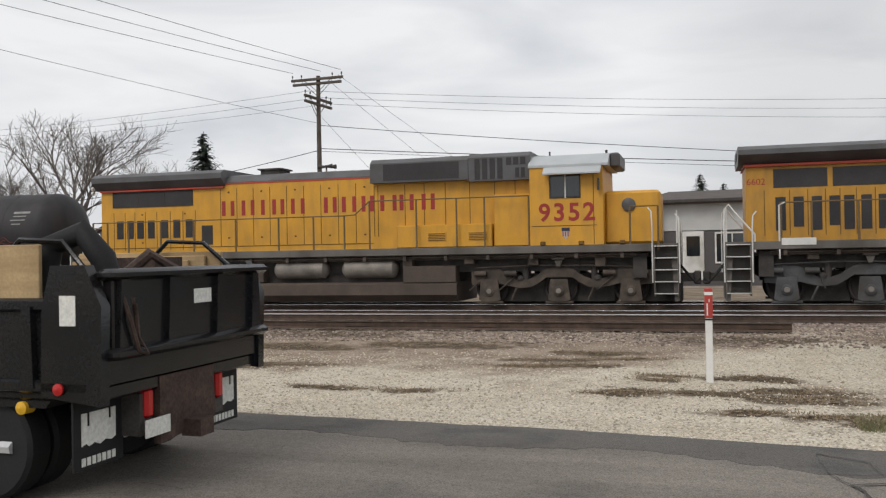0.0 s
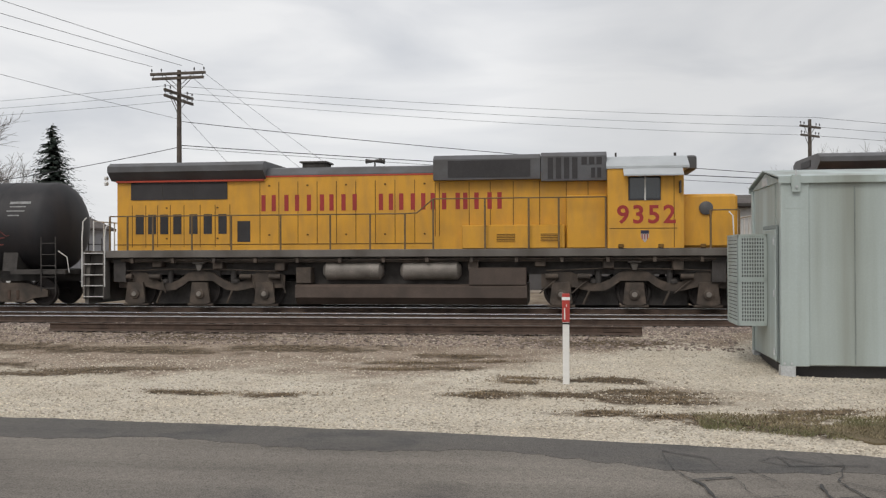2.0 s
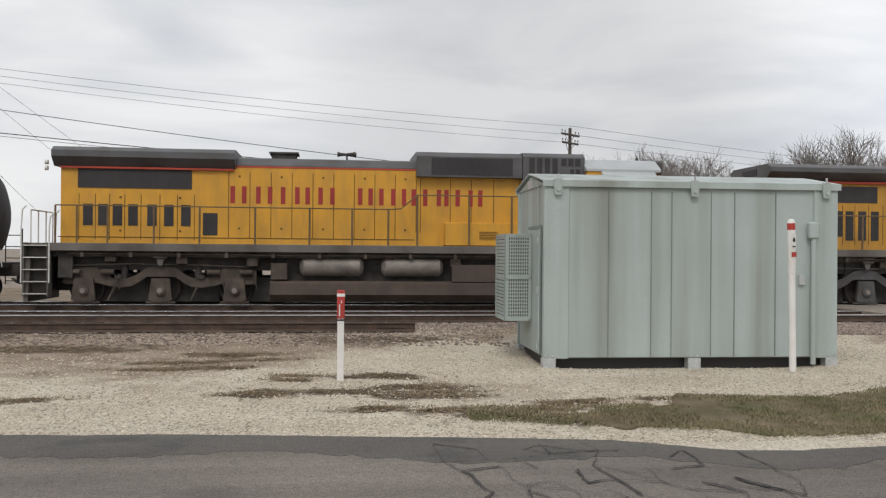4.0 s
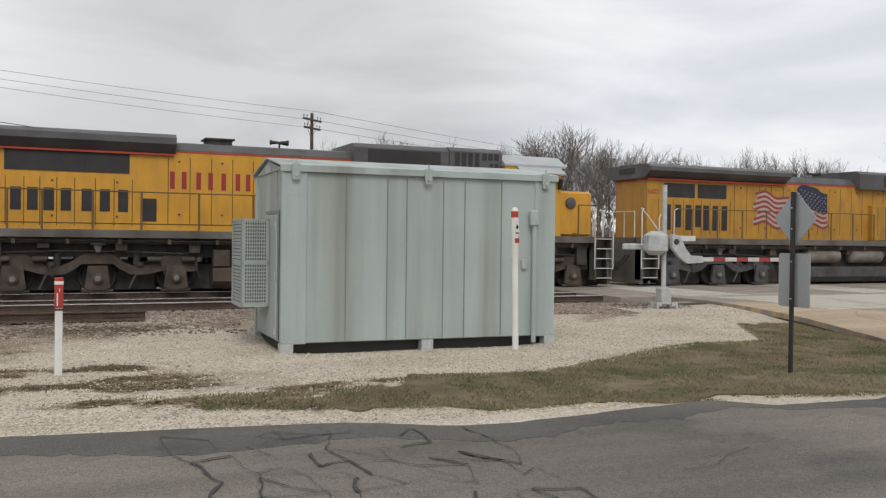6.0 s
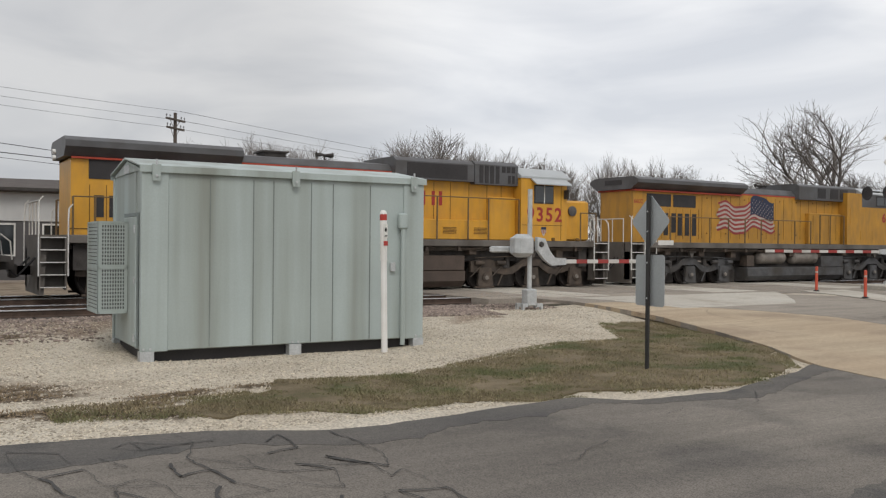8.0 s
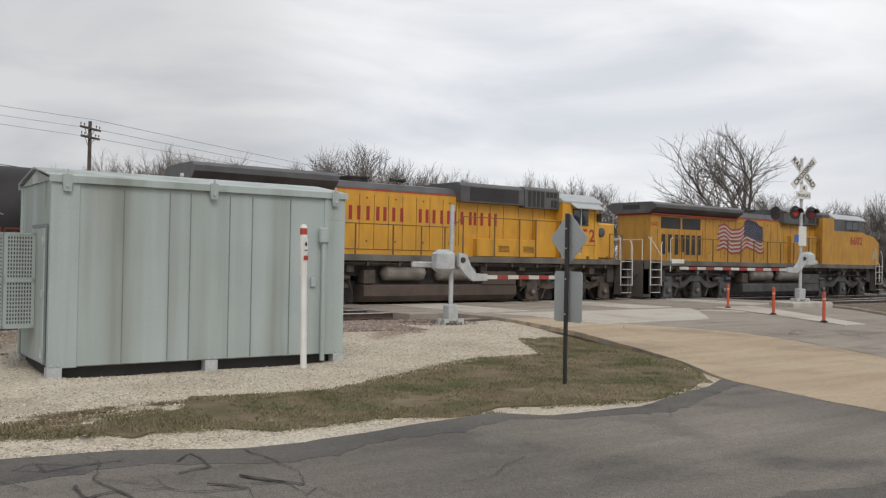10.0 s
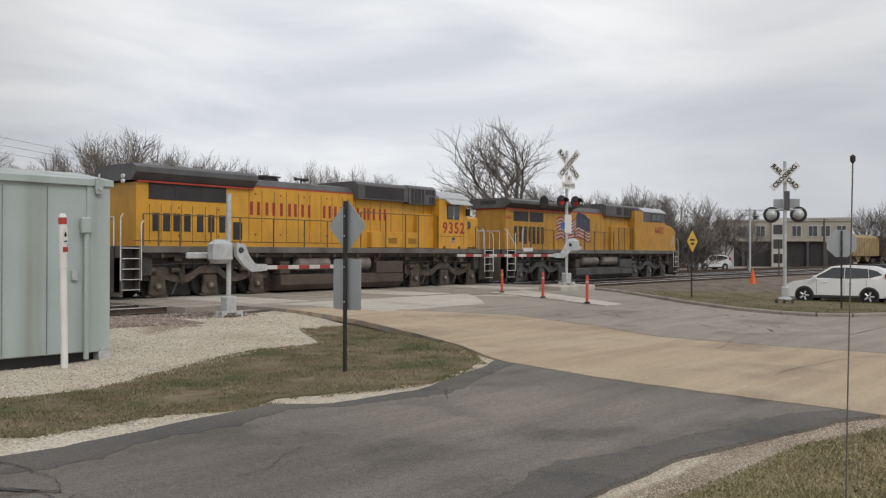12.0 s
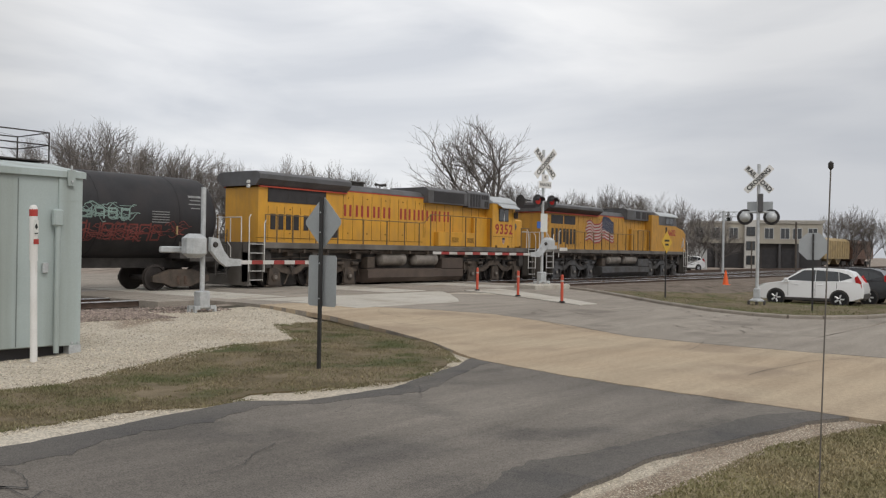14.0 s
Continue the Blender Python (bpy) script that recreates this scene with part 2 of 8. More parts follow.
# ---- mesh building ----
class Solid:
    """Collects boxes, tubes and prisms into one mesh."""

    def __init__(self):
        self.v, self.f = [], []

    def add(self, verts, faces):
        n = len(self.v)
        self.v += [tuple(p) for p in verts]
        self.f += [tuple(i + n for i in f) for f in faces]
        return self

    def box(self, x0, x1, y0, y1, z0, z1):
        v = [(x, y, z) for x in (x0, x1) for y in (y0, y1) for z in (z0, z1)]
        return self.add(v, [(0, 1, 3, 2), (4, 6, 7, 5), (0, 4, 5, 1), (2, 3, 7, 6), (0, 2, 6, 4), (1, 5, 7, 3)])

    def cham(self, x0, x1, y0, y1, z0, z1, c=0.02):
        """A box whose edges along z and top edges are chamfered."""
        def ring(a, z):
            return [(x0 + a + c, y0 + a, z), (x1 - a - c, y0 + a, z), (x1 - a, y0 + a + c, z), (x1 - a, y1 - a - c, z),
                    (x1 - a - c, y1 - a, z), (x0 + a + c, y1 - a, z), (x0 + a, y1 - a - c, z), (x0 + a, y0 + a + c, z)]
        rings = [ring(c, z0), ring(0, z0 + c), ring(0, z1 - c), ring(c, z1)]
        v = [p for r in rings for p in r]
        f = [(8 * k + i, 8 * k + (i + 1) % 8, 8 * k + 8 + (i + 1) % 8, 8 * k + 8 + i) for k in range(3) for i in range(8)]
        return self.add(v, f + [tuple(range(7, -1, -1)), tuple(range(24, 32))])

    def tube(self, path, r, seg=8, r_end=None, caps=True):
        pts = [Vector(p) for p in path]
        n = len(pts)
        rings, side = [], None
        for i, p in enumerate(pts):
            d = (pts[min(i + 1, n - 1)] - pts[max(i - 1, 0)]).normalized()
            if side is None:
                side = d.orthogonal().normalized()
            side = (side - d * side.dot(d)).normalized()
            up = d.cross(side)
            rr = r if r_end is None else r + (r_end - r) * i / (n - 1)
            rings.append([p + (side * math.cos(a) + up * math.sin(a)) * rr for a in (2 * math.pi * k / seg for k in range(seg))])
        v = [q for ring in rings for q in ring]
        f = [(seg * i + k, seg * i + (k + 1) % seg, seg * i + seg + (k + 1) % seg, seg * i + seg + k) for i in range(n - 1) for k in range(seg)]
        if caps:
            f += [tuple(range(seg - 1, -1, -1)), tuple(range(seg * (n - 1), seg * n))]
        return self.add(v, f)

    def lathe(self, profile, axis="z", seg=24, at=(0, 0, 0)):
        """Turns (r, h) pairs round an axis."""
        v, f = [], []
        for r, h in profile:
            for k in range(seg):
                a = 2 * math.pi * k / seg
                c, s = r * math.cos(a), r * math.sin(a)
                p = (c, s, h) if axis == "z" else (h, c, s) if axis == "x" else (s, h, c)
                v.append((p[0] + at[0], p[1] + at[1], p[2] + at[2]))
        for i in range(len(profile) - 1):
            f += [(seg * i + k, seg * i + (k + 1) % seg, seg * i + seg + (k + 1) % seg, seg * i + seg + k) for k in range(seg)]
        f += [tuple(range(seg - 1, -1, -1)), tuple(range(seg * (len(profile) - 1), seg * len(profile)))]
        return self.add(v, f)

    def prism(self, poly, d0, d1, axis="y"):
        """Pushes a polygon along an axis: poly is (x, z) for y, (y, z) for x, (x, y) for z."""
        def place(p, d):
            return (p[0], d, p[1]) if axis == "y" else (d, p[0], p[1]) if axis == "x" else (p[0], p[1], d)
        n = len(poly)
        v = [place(p, d) for d in (d0, d1) for p in poly]
        return self.add(v, [tuple(range(n)), tuple(range(2 * n - 1, n - 1, -1))] + [(i, n + i, n + (i + 1) % n, (i + 1) % n) for i in range(n)])

    def mesh(self, name, material, smooth=True):
        me = bpy.data.meshes.new(name)
        me.from_pydata(self.v, [], self.f)
        b = bmesh.new()
        b.from_mesh(me)
        bmesh.ops.recalc_face_normals(b, faces=b.faces)
        b.to_mesh(me)
        b.free()
        if material:
            me.materials.append(material)
        if smooth:
            me.shade_smooth()
            me.set_sharp_from_angle(angle=radians(38))
        return me


def part(name, solid, material, parent, label="", m=None):
    ob = new(name, solid if isinstance(solid, bpy.types.Mesh) else solid.mesh(name, material))
    ob.parent = parent
    if m is not None:
        ob.matrix_basis = m
    return tagged(ob, label)


def thing(name, label, category, m=None, group="", kind=""):
    ob = new(name)
    ob.empty_display_size = 0.3
    if m is not None:
        ob.matrix_basis = m
    return tagged(ob, label, category, group, kind)


def single(name, solid, material, label, category="", m=None, group="", kind=""):
    ob = new(name, solid.mesh(name, material))
    if m is not None:
        ob.matrix_basis = m
    return tagged(ob, label, category, group, kind)


def text_mesh(body, size, material, depth=0.004, bold=0.0, spacing=1.0):
    """Letters as a mesh in the xz plane, centred, facing -y."""
    cu = bpy.data.curves.new("text", "FONT")
    cu.body, cu.size, cu.extrude, cu.align_x, cu.align_y = body, size, depth, "CENTER", "CENTER"
    cu.resolution_u, cu.offset, cu.space_character = 3, bold, spacing
    tmp = new("text", cu)
    me = bpy.data.meshes.new_from_object(tmp.evaluated_get(bpy.context.evaluated_depsgraph_get()))
    bpy.data.objects.remove(tmp)
    bpy.data.curves.remove(cu)
    me.transform(pose(0, 0, 0, 90))
    me.materials.clear()
    me.materials.append(material)
    return me


def smooth01(a, b, v):
    k = min(max((v - a) / (b - a), 0.0), 1.0)
    return k * k * (3 - 2 * k)


YARD = Matrix.Rotation(radians(-YARD_TURN), 4, "Z")
YC, YS = math.cos(radians(YARD_TURN)), math.sin(radians(YARD_TURN))


def ground_z(x, y):
    """Height of the ground sheet, in the yard's own axes."""
    across = y * YC - x * YS
    z = GROUND + 0.19 * smooth01(15.5, 19.5, y) - 0.17 * smooth01(20.6, 21.9, across) + 0.05 * smooth01(14, 26, x)
    z -= 0.34 * smooth01(33, 40, x) * (1 - smooth01(14, 19, y)) * smooth01(-40, 0, y)
    if 8.5 < y < 21:
        z += 0.03 * noise.noise((x * 0.5, y * 0.5, 0))
    z -= 0.11 * math.exp(-((x - 5.6) / 2.9) ** 6 - ((y - 15.7) / 1.5) ** 6)
    z -= 0.09 * math.exp(-((x - 14.6) / 2.2) ** 2 - ((y - 19.5) / 1.4) ** 2)
    return z


# ---- ground ----
def mix_ground(name, cols, scales, rough=0.95, bump=0.5, fine=70.0, grain=(1.18, 0.72), streak=0.06, masks=()):
    """Loose ground: three colours laid over one another by noise of its own scale each."""
    m = bpy.data.materials.new(name)
    m.use_nodes = True
    N, L = m.node_tree.nodes, m.node_tree.links
    b = N["Principled BSDF"]
    b.inputs["Roughness"].default_value, b.inputs["Specular IOR Level"].default_value = rough, 0.25
    co = N.new("ShaderNodeTexCoord")

    def nz(s, detail=5.0):
        n = N.new("ShaderNodeTexNoise")
        n.inputs["Scale"].default_value, n.inputs["Detail"].default_value = s, detail
        L.new(co.outputs["Object"], n.inputs["Vector"])
        return n.outputs["Fac"]

    def rng(f, p0, p1, a=0.0, c=1.0):
        r = N.new("ShaderNodeMapRange")
        for k, v in zip(("From Min", "From Max", "To Min", "To Max"), (p0, p1, a, c)):
            r.inputs[k].default_value = v
        L.new(f, r.inputs["Value"])
        return r.outputs["Result"]

    def blend(f, a, c):
        x = N.new("ShaderNodeMix")
        x.data_type = "RGBA"
        L.new(f, x.inputs["Factor"])
        for sock, val in (("A", a), ("B", c)):
            if isinstance(val, tuple):
                x.inputs[sock].default_value = (*val, 1)
            else:
                L.new(val, x.inputs[sock])
        return x.outputs["Result"]

    c = blend(rng(nz(scales[0]), 0.35, 0.65), cols[0], cols[1])
    c = blend(rng(nz(scales[1], 7.0), 0.54, 0.66), c, cols[2])
    for attr, dark, light, size in masks:
        at = N.new("ShaderNodeAttribute")
        at.attribute_name = attr
        ad = N.new("ShaderNodeMath")
        ad.operation = "ADD"
        L.new(at.outputs["Fac"], ad.inputs[0])
        L.new(rng(nz(size, 9.0), 0.25, 0.75, -0.5, 0.5), ad.inputs[1])
        c = blend(rng(ad.outputs[0], 0.36, 0.74), c, blend(rng(nz(size * 2.3), 0.35, 0.65), dark, light))
    v = N.new("ShaderNodeTexVoronoi")
    v.inputs["Scale"].default_value = fine
    L.new(co.outputs["Object"], v.inputs["Vector"])
    sc = N.new("ShaderNodeVectorMath")
    sc.operation = "SCALE"
    L.new(c, sc.inputs[0])
    mp = N.new("ShaderNodeMapping")
    mp.inputs["Scale"].default_value = (0.25, 2.2, 1)
    L.new(co.outputs["Object"], mp.inputs["Vector"])
    st = N.new("ShaderNodeTexNoise")
    st.inputs["Scale"].default_value, st.inputs["Detail"].default_value = 1.1, 6.0
    L.new(mp.outputs["Vector"], st.inputs["Vector"])
    k1, k2 = N.new("ShaderNodeMath"), N.new("ShaderNodeMath")
    k1.operation = k2.operation = "MULTIPLY"
    L.new(rng(v.outputs["Distance"], 0.0, 0.9, *grain), k1.inputs[0])
    L.new(rng(st.outputs["Fac"], 0.3, 0.7, 1 - streak, 1 + streak), k1.inputs[1])
    L.new(k1.outputs[0], k2.inputs[0])
    L.new(rng(nz(14.0, 4.0), 0.3, 0.7, 0.9, 1.1), k2.inputs[1])
    L.new(k2.outputs[0], sc.inputs["Scale"])
    L.new(sc.outputs["Vector"], b.inputs["Base Color"])
    bp = N.new("ShaderNodeBump")
    bp.inputs["Strength"].default_value, bp.inputs["Distance"].default_value = bump, 0.012
    L.new(v.outputs["Distance"], bp.inputs["Height"])
    bp.invert = True
    L.new(bp.outputs["Normal"], b.inputs["Normal"])
    return m


M_GRAVEL = mix_ground("limestone_gravel", ((0.53, 0.465, 0.37), (0.62, 0.56, 0.465), (0.40, 0.335, 0.26)), (0.9, 0.45), fine=34, grain=(1.25, 0.6), bump=0.8,
                      masks=(("dirt", (0.25, 0.19, 0.14), (0.37, 0.30, 0.235), 0.8), ("weeds", (0.085, 0.064, 0.04), (0.17, 0.125, 0.085), 2.4)))
M_BALLAST = mix_ground("ballast_bed", ((0.095, 0.078, 0.066), (0.13, 0.112, 0.098), (0.065, 0.052, 0.045)), (0.8, 1.3), fine=18, bump=0.9)
M_ASPHALT = mix_ground("worn_asphalt", ((0.165, 0.148, 0.13), (0.22, 0.197, 0.17), (0.13, 0.118, 0.106)), (0.25, 0.6), rough=0.85, fine=70, bump=0.35, grain=(1.4, 0.6), streak=0.18)
M_ASPHALT_EDGE = mix_ground("fresh_asphalt_edge", ((0.108, 0.101, 0.095), (0.14, 0.128, 0.115), (0.090, 0.086, 0.082)), (0.5, 1.3), rough=0.85, fine=70, bump=0.35, grain=(1.4, 0.6), streak=0.1)
M_CONCRETE = mix_ground("sandy_concrete", ((0.43, 0.335, 0.235), (0.48, 0.39, 0.28), (0.37, 0.29, 0.21)), (0.3, 0.5), fine=110, bump=0.12, streak=0.12)
M_OLDROAD = mix_ground("grey_road", ((0.30, 0.265, 0.225), (0.36, 0.32, 0.272), (0.245, 0.215, 0.183)), (0.25, 0.5), fine=100, bump=0.15, streak=0.12)
M_PALE = mix_ground("pale_concrete", ((0.50, 0.46, 0.40), (0.55, 0.52, 0.46), (0.42, 0.38, 0.32)), (0.4, 0.7), fine=110, bump=0.12)
M_TURF = mix_ground("dry_turf", ((0.14, 0.112, 0.066), (0.22, 0.175, 0.115), (0.095, 0.10, 0.045)), (2.0, 0.9), fine=60, bump=0.6)
M_TURF_DRY = mix_ground("dry_verge_turf", ((0.22, 0.18, 0.105), (0.29, 0.24, 0.15), (0.14, 0.13, 0.06)), (1.2, 2.6), fine=60, bump=0.6)
M_EARTH = mix_ground("dead_weeds", ((0.20, 0.155, 0.11), (0.29, 0.235, 0.175), (0.14, 0.105, 0.07)), (0.9, 1.6), fine=45, bump=0.7)
M_DIRTY = mix_ground("dirty_gravel", ((0.25, 0.205, 0.17), (0.38, 0.325, 0.275), (0.17, 0.13, 0.10)), (0.7, 0.9), fine=26, bump=0.7)
M_FARGROUND = mix_ground("far_ground", ((0.06, 0.055, 0.036), (0.085, 0.075, 0.055), (0.13, 0.115, 0.095)), (0.05, 0.08), fine=9, bump=0.4)


def spread(lo, hi, step):
    n = max(1, int(round((hi - lo) / step)))
    return [lo + (hi - lo) * i / n for i in range(n + 1)]


gx = [-2500, -900, -400, -200, -110, -70, -45] + spread(-32, 62, 0.25) + [75, 95, 130, 220, 450, 1000, 2600]
gy = [-900, -300, -100, -45, -20, -8] + spread(-2, 33, 0.18) + [38, 50, 80, 140, 260, 500, 1000, 2600]
# weedy patches in the gravel: place and reach
PATCHES = ((-1.33, 11.83, 0.6, 0.38), (-1.06, 13.06, 0.45, 0.26), (0.34, 13.45, 0.8, 0.36), (0.76, 12.4, 0.8, 0.38), (0.19, 10.54, 0.6, 0.22), (0.91, 11.5, 0.9, 0.32),
           (-0.28, 11.9, 0.8, 0.34), (1.06, 10.4, 0.7, 0.22), (1.7, 10.1, 0.9, 0.3), (2.5, 9.9, 0.9, 0.35), (2.2, 10.5, 0.7, 0.2), (1.12, 11.85, 0.6, 0.28), (-2.5, 14.45, 0.9, 0.28), (-2.3, 16.1, 0.9, 0.32),
           (-3.0, 15.2, 1.0, 0.28), (2.67, 10.95, 0.7, 0.18), (4.0, 11.15, 0.9, 0.14), (-10.8, 14.1, 1.5, 0.42), (-8.6, 13.2, 1.3, 0.36), (-7.65, 13.7, 1.3, 0.32),
           (-5.5, 11.6, 0.9, 0.2), (-4.2, 11.5, 0.8, 0.18), (-8.4, 18.0, 2.2, 0.5), (-8.7, 16.3, 2.2, 0.5), (-1.6, 15.4, 0.7, 0.22), (-3.2, 14.3, 0.8, 0.22),
           (-5.5, 16.8, 2.0, 0.45), (-12.0, 16.5, 2.2, 0.5), (-0.9, 13.5, 0.5, 0.2), (0.4, 17.8, 1.8, 0.5))

def weediness(x, y):
    return 1.15 * max(math.exp(-((x - px) / ra) ** 2 - ((y - py) / rb) ** 2) for px, py, ra, rb in PATCHES)


def dirtiness(x, y):
    """How brown the gravel is: clean along the lane and round the shelter, dirty towards the tracks."""
    edge = 11.6 + 4.4 * smooth01(-3.0, 2.0, x) + 0.8 * noise.noise((x * 0.3, y * 0.5, 5))
    k = smooth01(edge - 0.8, edge + 4.5, y)
    if 4.0 < x < 13.5:
        k = max(k * (1 - smooth01(10.5, 12.5, x)) * 0.8, smooth01(17.0, 18.6, y + noise.noise((x, y, 2))) * (1 - smooth01(12.0, 13.6, x)))
    elif x >= 13.5:
        k = 0.0
    return k


gv, gf, gm, dirt_at, weeds_at = [], [], [], [], []
for y in gy:
    for x in gx:
        u, w = x * YC - y * YS, x * YS + y * YC
        gv.append((x, y, ground_z(u, w)))
        near = -32 < u < 34 and 8 < w < 22
        dirt_at.append(dirtiness(u, w) if near else 1.0 if w < 3.3 and 4 < u < 12 else 0.0)
        weeds_at.append(weediness(u, w) if near else 0.0)
for j in range(len(gy) - 1):
    for i in range(len(gx) - 1):
        n = j * len(gx) + i
        gf.append((n, n + 1, n + 1 + len(gx), n + len(gx)))
        cx, cy = (gx[i] + gx[i + 1]) / 2, (gy[j] + gy[j + 1]) / 2
        cy += 0.5 * noise.noise((cx * 0.4, cy * 0.4, 9))
        gm.append(1 if 21.7 < cy < 37 else 3 if 20.6 < cy <= 21.7 or (20.0 < cy and not 13 < cx < 17.5) else 3 if cx > 34 and 13 < cy < 20.2 else 0 if 1.2 < cy < 20 and -60 < cx < 60 else 2)
gme = bpy.data.meshes.new("ground")
gme.from_pydata(gv, [], gf)
for m in (M_GRAVEL, M_BALLAST, M_FARGROUND, M_DIRTY):
    gme.materials.append(m)
gme.polygons.foreach_set("material_index", gm)
for attr, values in (("dirt", dirt_at), ("weeds", weeds_at)):
    gme.attributes.new(attr, "FLOAT", "POINT").data.foreach_set("value", values)
gme.shade_smooth()
tagged(new("ground", gme), "pale limestone gravel ground with brown ballast along the tracks", "ground", kind="structure")


def along(points):
    """Piecewise line through (a, b) pairs as a function."""
    a, b = [p[0] for p in points], [p[1] for p in points]
    return lambda v: float(np.interp(v, a, b))


def strip(name, cuts, lo, hi, n, z, material, label, category, by="x", rag=0.0, kind="structure", skirt=0.12):
    """A sheet between two edges lo and hi, laid cut by cut along x (or along y), with ragged edges if wanted."""
    v, f = [], []
    for c in cuts:
        a = lo(c) + rag * (noise.noise((c * 1.3, 5, 0)) + 0.6 * noise.noise((c * 4.1, 5, 2)))
        b = hi(c) + rag * (noise.noise((c * 1.3, 8, 1)) + 0.6 * noise.noise((c * 4.1, 8, 4)))
        for i in range(n + 1):
            d = a + (b - a) * i / n
            p = (c, d) if by == "x" else (d, c)
            v.append((*p, z(*p)))
    for j in range(len(cuts) - 1):
        f += [(j * (n + 1) + i, j * (n + 1) + i + 1, (j + 1) * (n + 1) + i + 1, (j + 1) * (n + 1) + i) for i in range(n)]
    m = n + 1
    rim = [(j * m) for j in range(len(cuts))] + [(len(cuts) - 1) * m + i for i in range(1, m)]
    rim += [j * m + n for j in range(len(cuts) - 2, -1, -1)] + [i for i in range(n - 1, 0, -1)]
    low = len(v)
    v += [(v[i][0], v[i][1], v[i][2] - skirt) for i in rim]
    f += [(rim[i], rim[(i + 1) % len(rim)], low + (i + 1) % len(rim), low + i) for i in range(len(rim))]
    me = Solid().add(v, f).mesh(name, material)
    if me.polygons[0].normal.z < 0:
        me.flip_normals()
    return tagged(new(name, me), label, category, kind=kind)


lane_far = along([(-90, 9.6), (-7.2, 9.2), (-1.8, 8.97), (1.4, 8.6), (2.4, 8.45), (3.3, 8.0), (4.1, 7.85), (5.0, 8.05), (6.8, 8.25), (7.3, 7.75), (8.8, 7.7), (10.7, 8.3), (12.1, 8.85)])
lane_near = along([(-90, 3.3), (5.0, 3.40), (7.5, 3.40), (8.8, 3.14), (10.2, 2.88), (10.95, 2.55), (11.3, 4.9), (11.55, 6.8), (12.1, 8.8)])


def flat(lift):
    return lambda x, y: GROUND + lift


strip("lane", spread(-90, -10, 4) + spread(-9.8, 12.1, 0.12), lane_near, lane_far, 14, flat(0.035), M_ASPHALT,
      "worn grey asphalt lane with sealed cracks", "road", rag=0.05)
strip("lane_edge", spread(-90, -10, 4) + spread(-9.8, 12.0, 0.12), lambda x: lane_far(x) - 0.85 + 0.45 * smooth01(2.0, 6.0, x) - 0.35 * noise.noise((x * 0.6, 0, 0)) - 0.12 * noise.noise((x * 6, 0, 0)), lambda x: lane_far(x) + 0.02, 6,
      flat(0.039), M_ASPHALT_EDGE, "darker newer asphalt along the lane's edge", "road", rag=0.05, skirt=0.004)


def road_z(x, y):
    return GROUND + 0.04 + 0.05 * smooth01(14, 26, x) * (1 - smooth01(9, 20.5, y)) + (-0.012 - GROUND - 0.04) * smooth01(9, 20.5, y) - 0.25 * smooth01(33, 60, y) - 0.3 * smooth01(33, 40, x) * (1 - smooth01(9, 14, y))


road_left = along([(-30, 10.4), (0, 10.8), (2.3, 10.9), (4.9, 11.2), (6.8, 11.5), (8.8, 12.1), (11, 13.6), (13, 14.5), (15.7, 15.55), (18, 16.1), (20.2, 16.5), (22, 16.4), (60, 16.2)])
road_right = along([(-30, 60), (5.6, 60), (5.7, 30), (6.3, 27.6), (8.1, 25.7), (10.6, 26.8), (13.2, 28.8), (18.4, 33.2), (21, 34.6), (28, 37), (60, 43)])
strip("road", spread(-30, 60, 0.3), road_left, road_right, 30, road_z, M_OLDROAD, "wide weathered grey road over the level crossing", "road", by="y")
strip("road_apron", spread(-30, 19.5, 0.3), road_left, lambda y: road_left(y) + along([(-30, 7), (3, 6.6), (9, 5.6), (14, 5.0), (19.5, 1.2)])(y), 8,
      lambda x, y: road_z(x, y) + 0.005, M_CONCRETE, "sandy tan concrete apron beside the lane", "road", by="y", rag=0.06)
strip("road_pale_slab", spread(17.2, 21.6, 0.3), lambda y: road_left(y) + 2.0 - (y - 17) * 0.2, lambda y: road_left(y) + 6.5 + (y - 17) * 0.9, 8,
      lambda x, y: road_z(x, y) + 0.010, M_PALE, "pale concrete slab before the crossing", "road", by="y", rag=0.1)

# the raised median under the delineators
strip("median", spread(14.2, 21.4, 0.3), lambda y: along([(14.2, 25.0), (21.4, 28.3)])(y), lambda y: along([(14.2, 26.1), (21.4, 30.8)])(y), 4,
      lambda x, y: road_z(x, y) + 0.03, M_PALE, "pale concrete median strip", "pavement", by="y")

